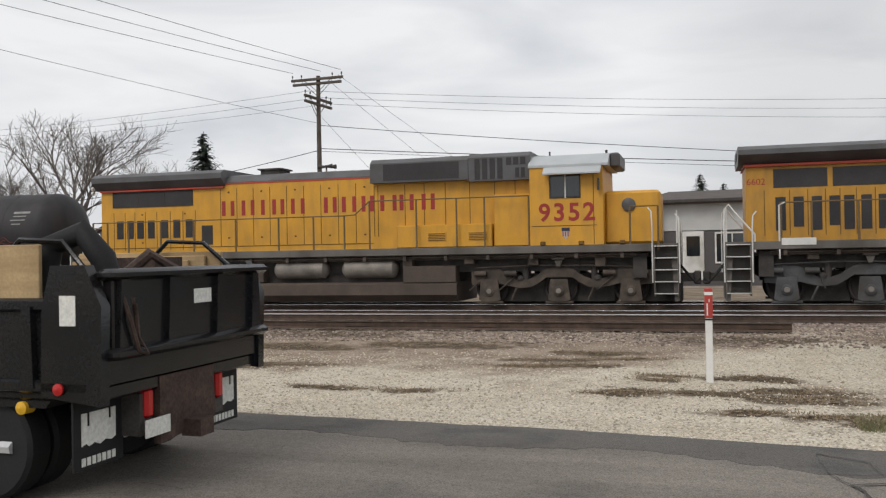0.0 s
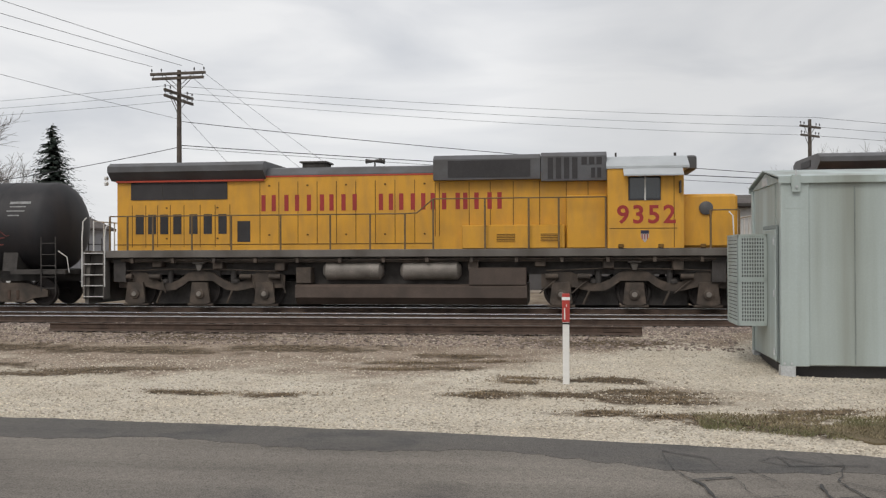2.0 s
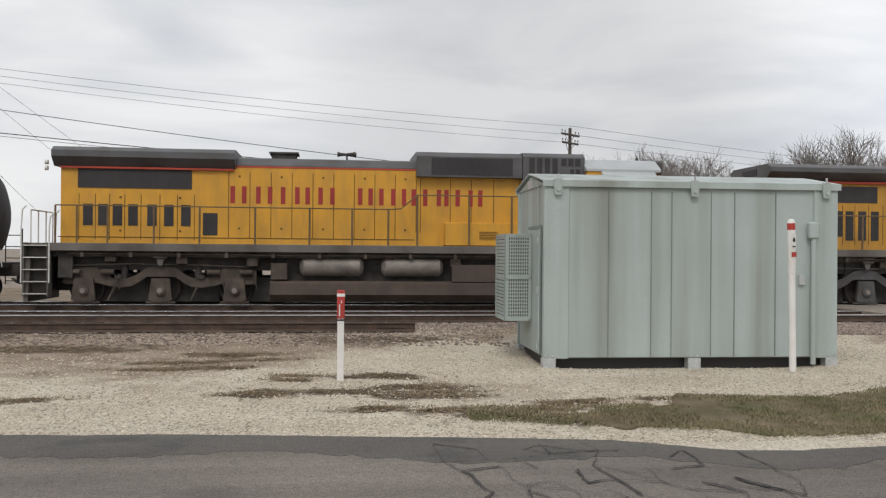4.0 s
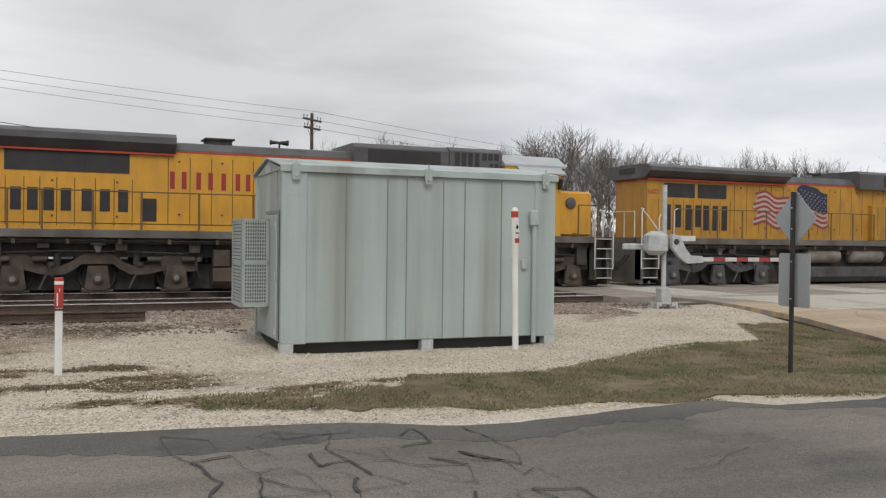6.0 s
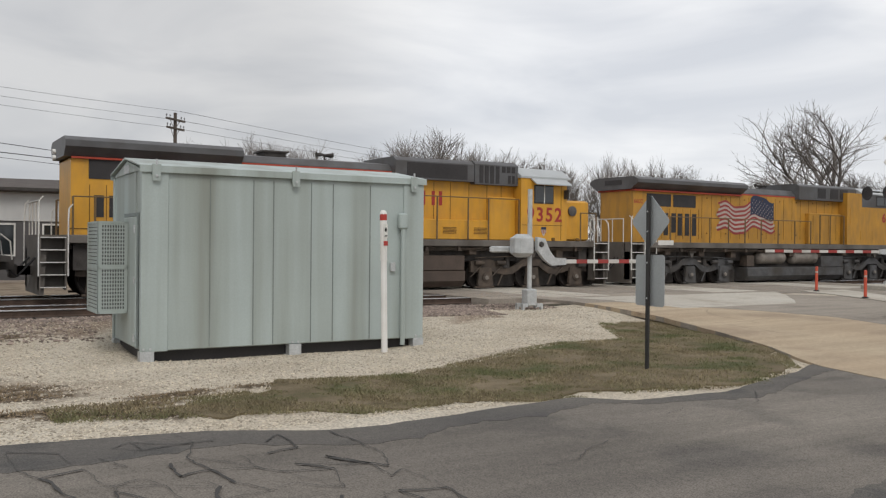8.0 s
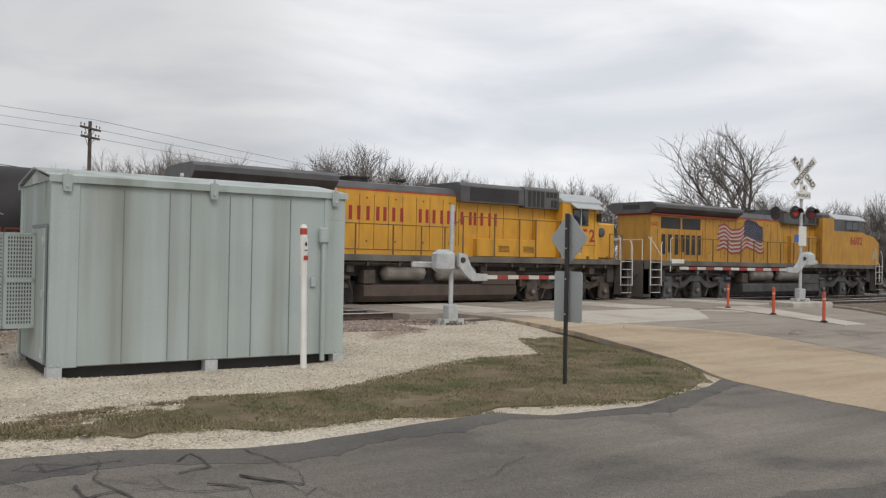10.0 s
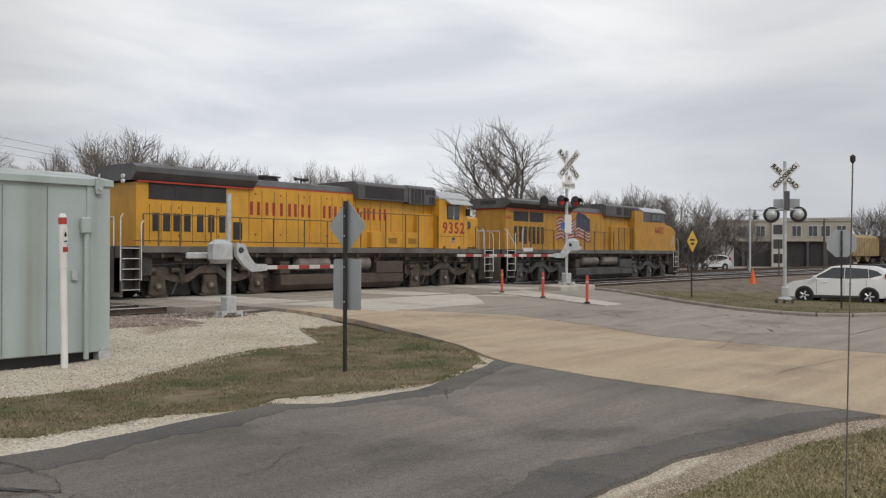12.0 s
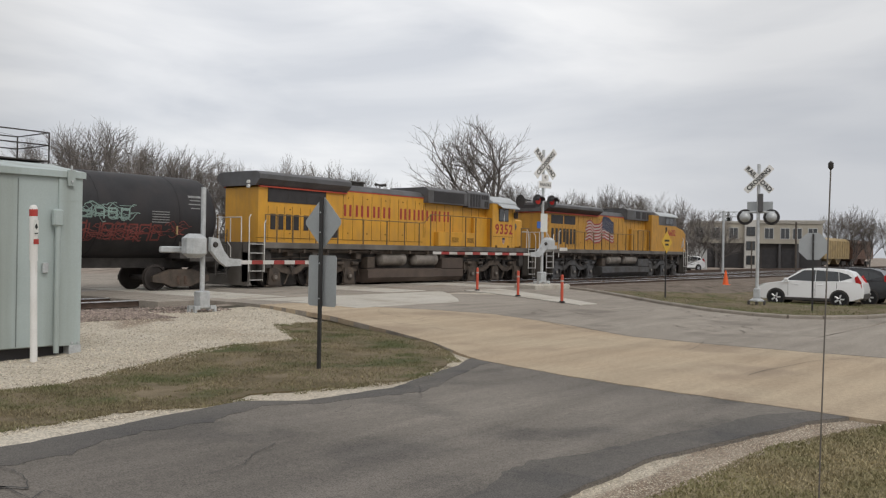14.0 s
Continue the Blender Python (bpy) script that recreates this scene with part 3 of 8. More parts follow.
# kerb round the lawn beside the crossing
kerb_line = [(34.3, 20.2), (33.25, 18.5), (31.0, 15.8), (28.85, 13.3), (26.95, 10.7), (26.1, 9.0), (25.95, 8.0), (26.4, 7.2), (27.8, 6.4), (30.0, 5.85), (36, 4.6), (44, 3.2)]
kerb = thing("kerb", "pale worn concrete kerb round the lawn", "kerb", kind="structure")
for (xa, ya), (xb, yb) in zip(kerb_line, kerb_line[1:]):
    d = Vector((xb - xa, yb - ya)).normalized()
    nrm = Vector((d.y, -d.x)) * 0.09
    zt = max(road_z(xa, ya), ground_z(xa, ya)) + 0.10, max(road_z(xb, yb), ground_z(xb, yb)) + 0.10
    s = Solid()
    ring = lambda x, y, z: [(x - nrm.x, y - nrm.y, z - 0.4), (x + nrm.x, y + nrm.y, z - 0.4), (x + nrm.x, y + nrm.y, z - 0.03), (x + nrm.x * 0.7, y + nrm.y * 0.7, z), (x - nrm.x * 0.7, y - nrm.y * 0.7, z), (x - nrm.x, y - nrm.y, z - 0.03)]
    s.add(ring(xa, ya, zt[0]) + ring(xb, yb, zt[1]), [(i, (i + 1) % 6, 6 + (i + 1) % 6, 6 + i) for i in range(6)] + [tuple(range(6)), tuple(range(11, 5, -1))])
    part("kerb_stone", s, M_OLDROAD, kerb)

# turf
turf_up = along([(2.4, 9.75), (2.9, 10.2), (3.4, 10.55), (3.8, 10.6), (4.2, 11.25), (5.0, 11.07), (6.0, 10.93), (7.5, 11.65), (9.0, 12.5), (10.75, 13.15), (12.1, 13.07), (13.4, 15.0), (14.0, 15.9), (15.9, 16.0)])
turf_lo = along([(2.4, 9.7), (2.8, 9.35), (3.8, 9.25), (4.2, 8.87), (4.9, 8.91), (5.8, 9.05), (6.4, 8.57), (7.7, 8.61), (9.0, 8.38), (9.95, 8.27), (11.6, 9.0), (13.5, 10.9), (14.8, 13.05), (15.9, 15.75)])


def lifted(d):
    return lambda x, y: ground_z(x, y) + d


strip("turf", spread(2.4, 15.9, 0.05), turf_lo, turf_up, 26, lifted(0.022), M_TURF, "dry brown-green turf bank between gravel and lane", "grass", rag=0.26)
lawn_lo = along([(26.2, 8.2), (26.6, 7.3), (27.9, 6.6), (30, 6.05), (36, 4.8), (60, 1.0)])
lawn_up = along([(26.2, 8.9), (27.0, 10.6), (28.85, 13.1), (31, 15.6), (33.4, 18.2), (37, 17.6), (43, 16.6), (60, 15)])
strip("lawn", spread(26.2, 60, 0.2), lawn_lo, lawn_up, 20, lambda x, y: ground_z(x, y) + 0.05 + 0.03 * noise.noise((x * 0.4, y * 0.4, 2)), M_TURF, "thin winter lawn inside the kerb", "grass")
strip("near_verge", spread(-40, 11.0, 0.2), lambda x: -12.0, along([(-40, 2.8), (6, 2.82), (8.6, 2.72), (10.2, 2.3), (11, 2.0)]), 20, lambda x, y: GROUND + 0.03, M_TURF_DRY, "dry turf verge along the lane", "grass", rag=0.12)
strip("lane_edge_near", spread(2.5, 11.4, 0.1), lambda x: lane_near(x) + 0.004, lambda x: lane_near(x) + 0.55 + 0.3 * noise.noise((x * 0.7, 5, 0)) + 0.08 * noise.noise((x * 6, 5, 0)), 6,
      flat(0.040), M_ASPHALT_EDGE, "darker asphalt along the lane's near edge", "road", rag=0.04, skirt=0.003)
# Brown strip added behind the tracks to imitate dark shade under the train.
strip("far_bank", spread(-90, 13.5, 0.5), lambda x: 29.9, lambda x: 43.0, 16, lifted(0.03), M_EARTH, "brown ground strip added behind the tracks for shade under the train", "ground", rag=0.3)
strip("track_shoulder", spread(34.5, 80, 0.4), lambda x: lawn_up(x) + 0.02, lambda x: 21.7, 12, lifted(0.025), mix_ground("shoulder_gravel", ((0.15, 0.122, 0.098), (0.21, 0.17, 0.135), (0.10, 0.08, 0.06)), (0.6, 1.3), fine=30, bump=0.8), "brown gravel and dead weeds beside the tracks", "ground", rag=0.15)
# flattened dead leaves and matted stalks on the weedy patches
pr = np.random.default_rng(31)
weeds_v, weeds_f = [], []
for px, py, ra, rb in PATCHES:
    for _ in range(int(ra * rb * 260)):
        x, y = px + pr.normal() * ra * 0.5, py + pr.normal() * rb * 0.5
        r, a0, n = pr.uniform(0.010, 0.035), pr.uniform(0, 6.28), len(weeds_v)
        k = pr.integers(5, 8)
        for i in range(k):
            q = r * pr.uniform(0.45, 1.2)
            xx, yy = x + q * math.cos(a0 + i * 6.283 / k) * 1.5, y + q * math.sin(a0 + i * 6.283 / k)
            weeds_v.append((xx, yy, ground_z(xx, yy) + pr.uniform(0.006, 0.022)))
        weeds_f.append(tuple(range(n, n + k)))
wme = bpy.data.meshes.new("matted_weeds")
wme.from_pydata(weeds_v, [], weeds_f)
wme.materials.append(M_EARTH)
tagged(new("matted_weeds", wme), "matted dead brown weeds flattened on the gravel", "weeds", kind="stuff")

# sealed and open cracks in the lane
rng_ = random.Random(4)
crack = Solid()


def crack_run(a, b, w, wig=0.06):
    """One ragged strip from a to b, swelling and thinning on the way."""
    n = max(3, int((b - a).length / 0.07))
    across = Vector((-(b - a).y, (b - a).x)).normalized()
    v, off = [], 0.0
    for i in range(n + 1):
        off = off * 0.8 + rng_.uniform(-wig, wig) * 0.35
        fade = math.sin(math.pi * i / n)
        q = a.lerp(b, i / n) + across * off * fade
        k = w * rng_.uniform(0.55, 1.25)
        if q.y > lane_far(q.x) - 0.06:
            break
        v += [(q.x + across.x * k, q.y + across.y * k, GROUND + 0.050), (q.x - across.x * k, q.y - across.y * k, GROUND + 0.050)]
    if len(v) > 4:
        crack.add(v, [(2 * i, 2 * i + 1, 2 * i + 3, 2 * i + 2) for i in range(len(v) // 2 - 1)])


# a net of tarred cracks in one worn stretch, and a few stray ones
net = {}
for i in range(9):
    for j in range(8):
        net[i, j] = Vector((0.95 + 0.32 * i - 0.03 * j + rng_.uniform(-0.13, 0.13), 5.3 + 0.42 * j + rng_.uniform(-0.17, 0.17)))
for (i, j), p in net.items():
    for nxt, odds in (((i, j + 1), 0.70), ((i + 1, j), 0.45), ((i + 1, j - 1), 0.2)):
        if nxt in net and rng_.random() < odds:
            crack_run(p, net[nxt], rng_.choice((0.003, 0.005, 0.008, 0.015)))
for _ in range(16):
    p, ang = Vector((rng_.uniform(-8, 10), rng_.uniform(4.0, 7.4))), rng_.uniform(-0.6, 0.6)
    for _ in range(rng_.randint(1, 3)):
        q = p + Vector((math.cos(ang), math.sin(ang))) * rng_.uniform(0.3, 0.6)
        crack_run(p, q, rng_.uniform(0.003, 0.006))
        p, ang = q, ang + rng_.uniform(-0.6, 0.6)
single("lane_cracks", crack, mat("crack_black", (0.058, 0.055, 0.053), 0.85), "dark tar-filled cracks in the asphalt lane", "crack", kind="stuff")
rc = Solid()
for _ in range(15):
    y0 = rng_.uniform(4, 18)
    p, ang = Vector((rng_.uniform(road_left(y0) + 0.3, road_left(y0) + 12), y0)), rng_.choice((rng_.uniform(-0.3, 0.3), rng_.uniform(1.0, 1.5)))
    v = []
    n = rng_.randint(8, 22)
    for i in range(n):
        d = Vector((math.cos(ang), math.sin(ang)))
        k = 0.007 * rng_.random() + 0.003
        v += [(p.x - d.y * k, p.y + d.x * k, road_z(p.x, p.y) + 0.012), (p.x + d.y * k, p.y - d.x * k, road_z(p.x, p.y) + 0.012)]
        ang += rng_.choice((-0.25, -0.05, 0.05, 0.25)) * rng_.random()
        p = p + d * 0.22
    rc.add(v, [(2 * i, 2 * i + 1, 2 * i + 3, 2 * i + 2) for i in range(n - 1)])
v = []
for k in range(150):
    y0 = -6 + 0.165 * k
    x0 = road_left(y0) + along([(-30, 7), (3, 6.6), (9, 5.6), (14, 5.0), (19.5, 1.2)])(y0) + 0.05 * noise.noise((y0 * 2.5, 1, 3))
    w = 0.012 + 0.012 * rng_.random()
    v += [(x0 - w, y0, road_z(x0, y0) + 0.013), (x0 + w, y0, road_z(x0, y0) + 0.013)]
rc.add(v, [(2 * i, 2 * i + 1, 2 * i + 3, 2 * i + 2) for i in range(149)])
for cx_, cy_ in ((22.5, 12.5), (24.0, 9.0), (21.0, 8.0), (25.5, 11.5), (20.5, 13.5), (26.5, 6.0)):
    for _ in range(7):
        p, ang = Vector((cx_ + rng_.uniform(-0.9, 0.9), cy_ + rng_.uniform(-0.9, 0.9))), rng_.uniform(-0.7, 0.7) + rng_.choice((0.4, 1.7))
        v = []
        for i in range(7):
            d = Vector((math.cos(ang), math.sin(ang)))
            k = 0.014 * rng_.random() + 0.006
            v += [(p.x - d.y * k, p.y + d.x * k, road_z(p.x, p.y) + 0.012), (p.x + d.y * k, p.y - d.x * k, road_z(p.x, p.y) + 0.012)]
            ang += rng_.uniform(-0.5, 0.5)
            p = p + d * 0.15
        rc.add(v, [(2 * i, 2 * i + 1, 2 * i + 3, 2 * i + 2) for i in range(6)])
single("road_cracks", rc, mat("road_crack", (0.13, 0.11, 0.092), 0.9), "thin dark cracks across the road slabs", "crack", kind="stuff")


# ---- tracks ----
TRACK_A, TRACK_B = 27.87, 23.47   # centre lines; the train stands on A


def track(name, cy, label):
    t = thing(name, label, "track", kind="structure")
    for side in (-1, 1):
        y = cy + side * 0.7535
        head = Solid().prism([(y - 0.036, -0.03), (y + 0.036, -0.03), (y + 0.036, -0.006), (y + 0.028, 0), (y - 0.028, 0), (y - 0.036, -0.006)], -150, 260, "x")
        web = Solid().prism([(y - 0.07, -0.18), (y + 0.07, -0.18), (y + 0.065, -0.165), (y + 0.012, -0.14), (y + 0.012, -0.05), (y + 0.034, -0.031), (y - 0.034, -0.031), (y - 0.012, -0.05), (y - 0.012, -0.14), (y - 0.065, -0.165)], -150, 260, "x")
        r = part("rail", web, M_RUST, t, "rusty steel rail")
        part("rail_head", head, M_STEEL, r, "polished running surface")
    return t


track_far = track("track_far", TRACK_A, "railway track with polished rails on dark sleepers")
track_near = track("track_near", TRACK_B, "railway track with polished rails on dark sleepers")
tie = Solid().cham(-0.115, 0.115, -1.3, 1.3, -0.36, -0.182, 0.012).mesh("sleeper", M_TIE)
for t_, cy, n0, n1 in ((track_near, TRACK_B, -58, 112), (track_far, TRACK_A, -60, 70)):
    for i in range(n0, n1):
        x = i * 0.6
        if 15.5 < x < 36:
            continue
        part("sleeper", tie, None, t_, m=pose(x + rng_.uniform(-0.03, 0.03), cy + rng_.uniform(-0.05, 0.05), 0, 0, 0, rng_.uniform(-1, 1)))
far_ties = Solid()
for cy in (TRACK_A, TRACK_B):
    for i in range(112 if cy == TRACK_B else 70, 400):
        far_ties.box(i * 0.6 - 0.115, i * 0.6 + 0.115, cy - 1.3, cy + 1.3, -0.36, -0.182)
single("far_sleepers", far_ties, M_TIE, "rows of dark sleepers further along the tracks", "sleepers", kind="stuff")
# crossing panels: weathered planks flush with the rails
crossing = thing("crossing_deck", "weathered timber and concrete planks of the level crossing", "crossing", kind="structure")
pal = [M_OLDROAD, M_PALE, M_OLDROAD]
for y0, y1 in ((TRACK_B - 1.75, TRACK_B - 0.80), (TRACK_B - 0.68, TRACK_B), (TRACK_B + 0.006, TRACK_B + 0.68), (TRACK_B + 0.80, TRACK_B + 1.6),
               (TRACK_B + 1.61, TRACK_A - 1.62), (TRACK_A - 1.61, TRACK_A - 0.80), (TRACK_A - 0.68, TRACK_A), (TRACK_A + 0.006, TRACK_A + 0.68), (TRACK_A + 0.80, TRACK_A + 1.7)):
    for k in range(9):
        x0 = 15.2 + k * 2.45
        part("crossing_panel", Solid().cham(x0, x0 + 2.43, y0, y1, -0.22, 0.004 + rng_.uniform(-0.003, 0.003), 0.008), pal[k % 3], crossing)
# a spare rail and a stack of old sleepers beside the line
spare = Solid().prism([(20.45, -0.17), (20.61, -0.17), (20.60, -0.155), (20.545, -0.13), (20.545, -0.04), (20.57, -0.02), (20.57, 0.0), (20.49, 0.0), (20.49, -0.02), (20.515, -0.04), (20.515, -0.13), (20.46, -0.155)], -11.6, 1.6, "x")
sr = thing("spare_rail", "long rusty spare rail lying beside the ballast", "rail", pose(0, -1.8, 0.115))
part("rail", spare, M_RUST, sr)
for k in range(5):
    part("joint_bar", Solid().cham(-10.8 + k * 2.9, -10.2 + k * 2.9, 20.495, 20.512, -0.12, -0.05, 0.004), M_RUST, sr, "rusty bolted joint bar")
stack = thing("sleeper_stack", "low stack of old grey-brown sleepers", "timber")
for k in range(12):
    yk = 16.7 + k * 0.27
    part("sleeper", Solid().cham(-22 + rng_.uniform(0, 0.3), -0.755 * yk + rng_.uniform(-0.3, 0.3), yk, yk + 0.24, -0.24, 0.16 + rng_.uniform(-0.02, 0.02), 0.015), M_TIE, stack)


# ---- loose stones and grass ----
def scatter_stones(name, count, place, size, material, label, seed):
    """Irregular little stones resting on the ground, all in one mesh."""
    r = np.random.default_rng(seed)
    base = np.array([(1, 0, 0), (-1, 0, 0), (0, 1, 0), (0, -1, 0), (0, 0, 1), (0, 0, -1)], float)
    tri = np.array([(0, 2, 4), (2, 1, 4), (1, 3, 4), (3, 0, 4), (2, 0, 5), (1, 2, 5), (3, 1, 5), (0, 3, 5)])
    v, f, n = [], [], 0
    while n < count:
        x, y = place(r)
        if x is None:
            continue
        s = size[0] + (size[1] - size[0]) * r.random() ** 2
        a = r.random() * 6.3
        q = base * (s * (0.7 + 0.6 * r.random((6, 1)))) * (1, 0.75, 0.55)
        c, d = math.cos(a), math.sin(a)
        q = np.stack([q[:, 0] * c - q[:, 1] * d + x, q[:, 0] * d + q[:, 1] * c + y, q[:, 2] + ground_z(x, y) + s * 0.2], 1)
        v.append(q)
        f.append(tri + 6 * n)
        n += 1
    me = bpy.data.meshes.new(name)
    me.from_pydata(np.concatenate(v).tolist(), [], np.concatenate(f).tolist())
    me.materials.append(material)
    return tagged(new(name, me), label, "stones", kind="stuff")


def in_gravel(r):
    y = 8.6 + 11.4 * r.random() ** 1.3
    x = -16 + 34 * r.random()
    if y < lane_far(x) + 0.05 or x > road_left(y) - 0.1 or (1.3 < x < 16 and turf_lo(x) < y < turf_up(x)):
        return None, None
    if r.random() < 0.9 * weediness(x, y) + 0.55 * dirtiness(x, y):
        return None, None
    return x, y


def in_ballast(r):
    x = -26 + 41.5 * r.random()
    y = 22.3 - (2.7 if x > 3 else 5.2) * r.random() ** 1.25
    return x, y


M_STONE = mat("limestone_stones", (0.50, 0.445, 0.36), 0.9, var=0.15, island=0.4)
M_STONE_B = mat("ballast_stones", (0.25, 0.20, 0.17), 0.9, var=0.15, island=0.5)
M_STONE_D = mat("dark_ballast_stones", (0.11, 0.092, 0.08), 0.9, var=0.15, island=0.5)
scatter_stones("gravel_stones", 80000, in_gravel, (0.006, 0.026), M_STONE, "loose pale limestone chips", 3)
def in_verge(r):
    x, y = 4.0 + 7.5 * r.random(), 1.7 + 1.9 * r.random()
    return (x, y) if y < lane_near(x) + 0.12 * r.random() ** 3 else (None, None)


scatter_stones("verge_stones", 34000, in_verge, (0.003, 0.011), M_STONE, "fine pale limestone chips spilling from the verge", 4)
scatter_stones("shoulder_stones", 6000, lambda r: (34 + 26 * r.random(), 17.0 + 4.8 * r.random()), (0.02, 0.06), M_STONE_B, "brown stones beside the tracks", 9)
scatter_stones("ballast_stones", 26000, in_ballast, (0.02, 0.06), M_STONE_B, "grey and purple-brown ballast stones", 5)
scatter_stones("ballast_between", 14000, lambda r: (-26 + 41 * r.random(), 21.9 + 5.0 * r.random()), (0.02, 0.05), M_STONE_D, "dark ballast between the sleepers", 6)
scatter_stones("ballast_mound", 6000, lambda r: (9.2 + 3.6 * r.random(), 18.2 + 3.0 * r.random()), (0.02, 0.055), M_STONE_B, "brown ballast spread beside the shelter", 8)


def blades(name, count, place, size, label, seed, material):
    r = np.random.default_rng(seed)
    v, n = [], 0
    while n < count:
        x, y, z = place(r)
        if x is None:
            continue
        a, h = r.random() * 6.3, size * (0.25 + 0.9 * r.random() ** 2) * (1 + 0.7 * noise.noise((x * 2, y * 2, 1)))
        w, lx, ly = 0.006 + 0.004 * r.random(), (r.random() - 0.5) * h * 1.6, (r.random() - 0.5) * h * 1.6
        v += [(x - w * math.cos(a), y - w * math.sin(a), z), (x + w * math.cos(a), y + w * math.sin(a), z), (x + lx, y + ly, z + h)]
        n += 1
    me = bpy.data.meshes.new(name)
    me.from_pydata(v, [], [(3 * i, 3 * i + 1, 3 * i + 2) for i in range(n)])
    me.materials.append(material)
    return tagged(new(name, me), label, "grass", kind="stuff")


def on_turf(r):
    x = 1.2 + 14.6 * r.random()
    k = -0.07 + 1.14 * r.random()
    a, b = turf_lo(x), turf_up(x)
    if x < 3.4:
        a, b = 9.3 + 0.2 * (3.4 - x), 10.6
    y = a + (b - a) * k + 0.1 * (r.random() - 0.5)
    if noise.noise((x * 1.1, y * 1.1, 4)) + 0.6 * noise.noise((x * 4, y * 4, 7)) < -0.35 or r.random() > 0.25 + 0.75 * smooth01(1.8, 4.6, x):
        return None, None, None
    return x, y, ground_z(x, y) + 0.015


def on_verge(r):
    x, y = 4.5 + 6.4 * r.random() ** 0.8, 0.3 + 2.6 * r.random()
    return (x, y, GROUND + 0.03) if y < along([(4, 2.9), (6, 2.9), (8.6, 2.8), (10.2, 2.38), (11, 2.08)])(x) else (None, None, None)


def on_lawn(r):
    x = 26.4 + 16 * r.random()
    a, b = lawn_lo(x), lawn_up(x)
    y = a + (b - a) * r.random()
    return x, y, ground_z(x, y) + 0.05


def on_weeds(r):
    px, py, ra, rb = PATCHES[r.integers(0, len(PATCHES))]
    x, y = px + r.normal() * ra * 0.5, py + r.normal() * rb * 0.5
    return x, y, ground_z(x, y) + 0.01


M_BLADE = mat("grass_blades", (0.235, 0.195, 0.115), 0.7, var=0.2, scale=1.0, island=0.4, bump=0.0, dirt=(0.115, 0.135, 0.05), dirt_amt=0.9, dirt_scale=0.9)
M_BLADE_DRY = mat("dry_grass_blades", (0.34, 0.285, 0.165), 0.7, var=0.2, scale=1.0, island=0.4, bump=0.0, dirt=(0.15, 0.155, 0.06), dirt_amt=0.8, dirt_scale=0.8)
M_BLADE_LAWN = mat("lawn_blades", (0.20, 0.19, 0.09), 0.7, var=0.2, scale=1.0, island=0.4, bump=0.0, dirt=(0.12, 0.145, 0.05), dirt_amt=0.8, dirt_scale=0.4)
M_DEAD = mat("dead_blades", (0.24, 0.18, 0.11), 0.8, var=0.2, scale=1.0, island=0.4, bump=0.0)
blades("turf_grass", 100000, on_turf, 0.04, "short winter grass blades", 11, M_BLADE)
blades("verge_grass", 60000, on_verge, 0.032, "short dry winter grass blades", 12, M_BLADE_DRY)
blades("lawn_grass", 26000, on_lawn, 0.06, "short winter grass blades", 13, M_BLADE_LAWN)
blades("weed_stalks", 9000, on_weeds, 0.035, "dead flattened weed stalks", 14, M_DEAD)


# ---- the train ----
M_WHEEL = mat("wheel_steel", (0.04, 0.033, 0.03), 0.7, var=0.3)


def wheelset(parent, x, y_mid=0.0, r=0.51):
    """Two wheels on an axle, turning as one about y."""
    w = Solid()
    for s in (-1, 1):
        prof = [(0.0, s * 0.68), (r + 0.025, s * 0.68), (r + 0.025, s * 0.71), (r, s * 0.715), (r - 0.005, s * 0.81), (r - 0.07, s * 0.815), (r - 0.09, s * 0.77), (0.16, s * 0.76), (0.14, s * 0.83), (0.0, s * 0.83)]
        w.lathe(prof, "y", 28)
    w.tube([(0, -0.7, 0), (0, 0.7, 0)], 0.09, 10)
    ob = part("wheelset", w, M_WHEEL, parent, "worn steel wheelset", m=pose(x, y_mid, r + LOW))
    WHEELS.append((ob, x, r))
    return ob


WHEELS = []
LOW = 0.10   # bodies sit this much lower on their wheels than drawn


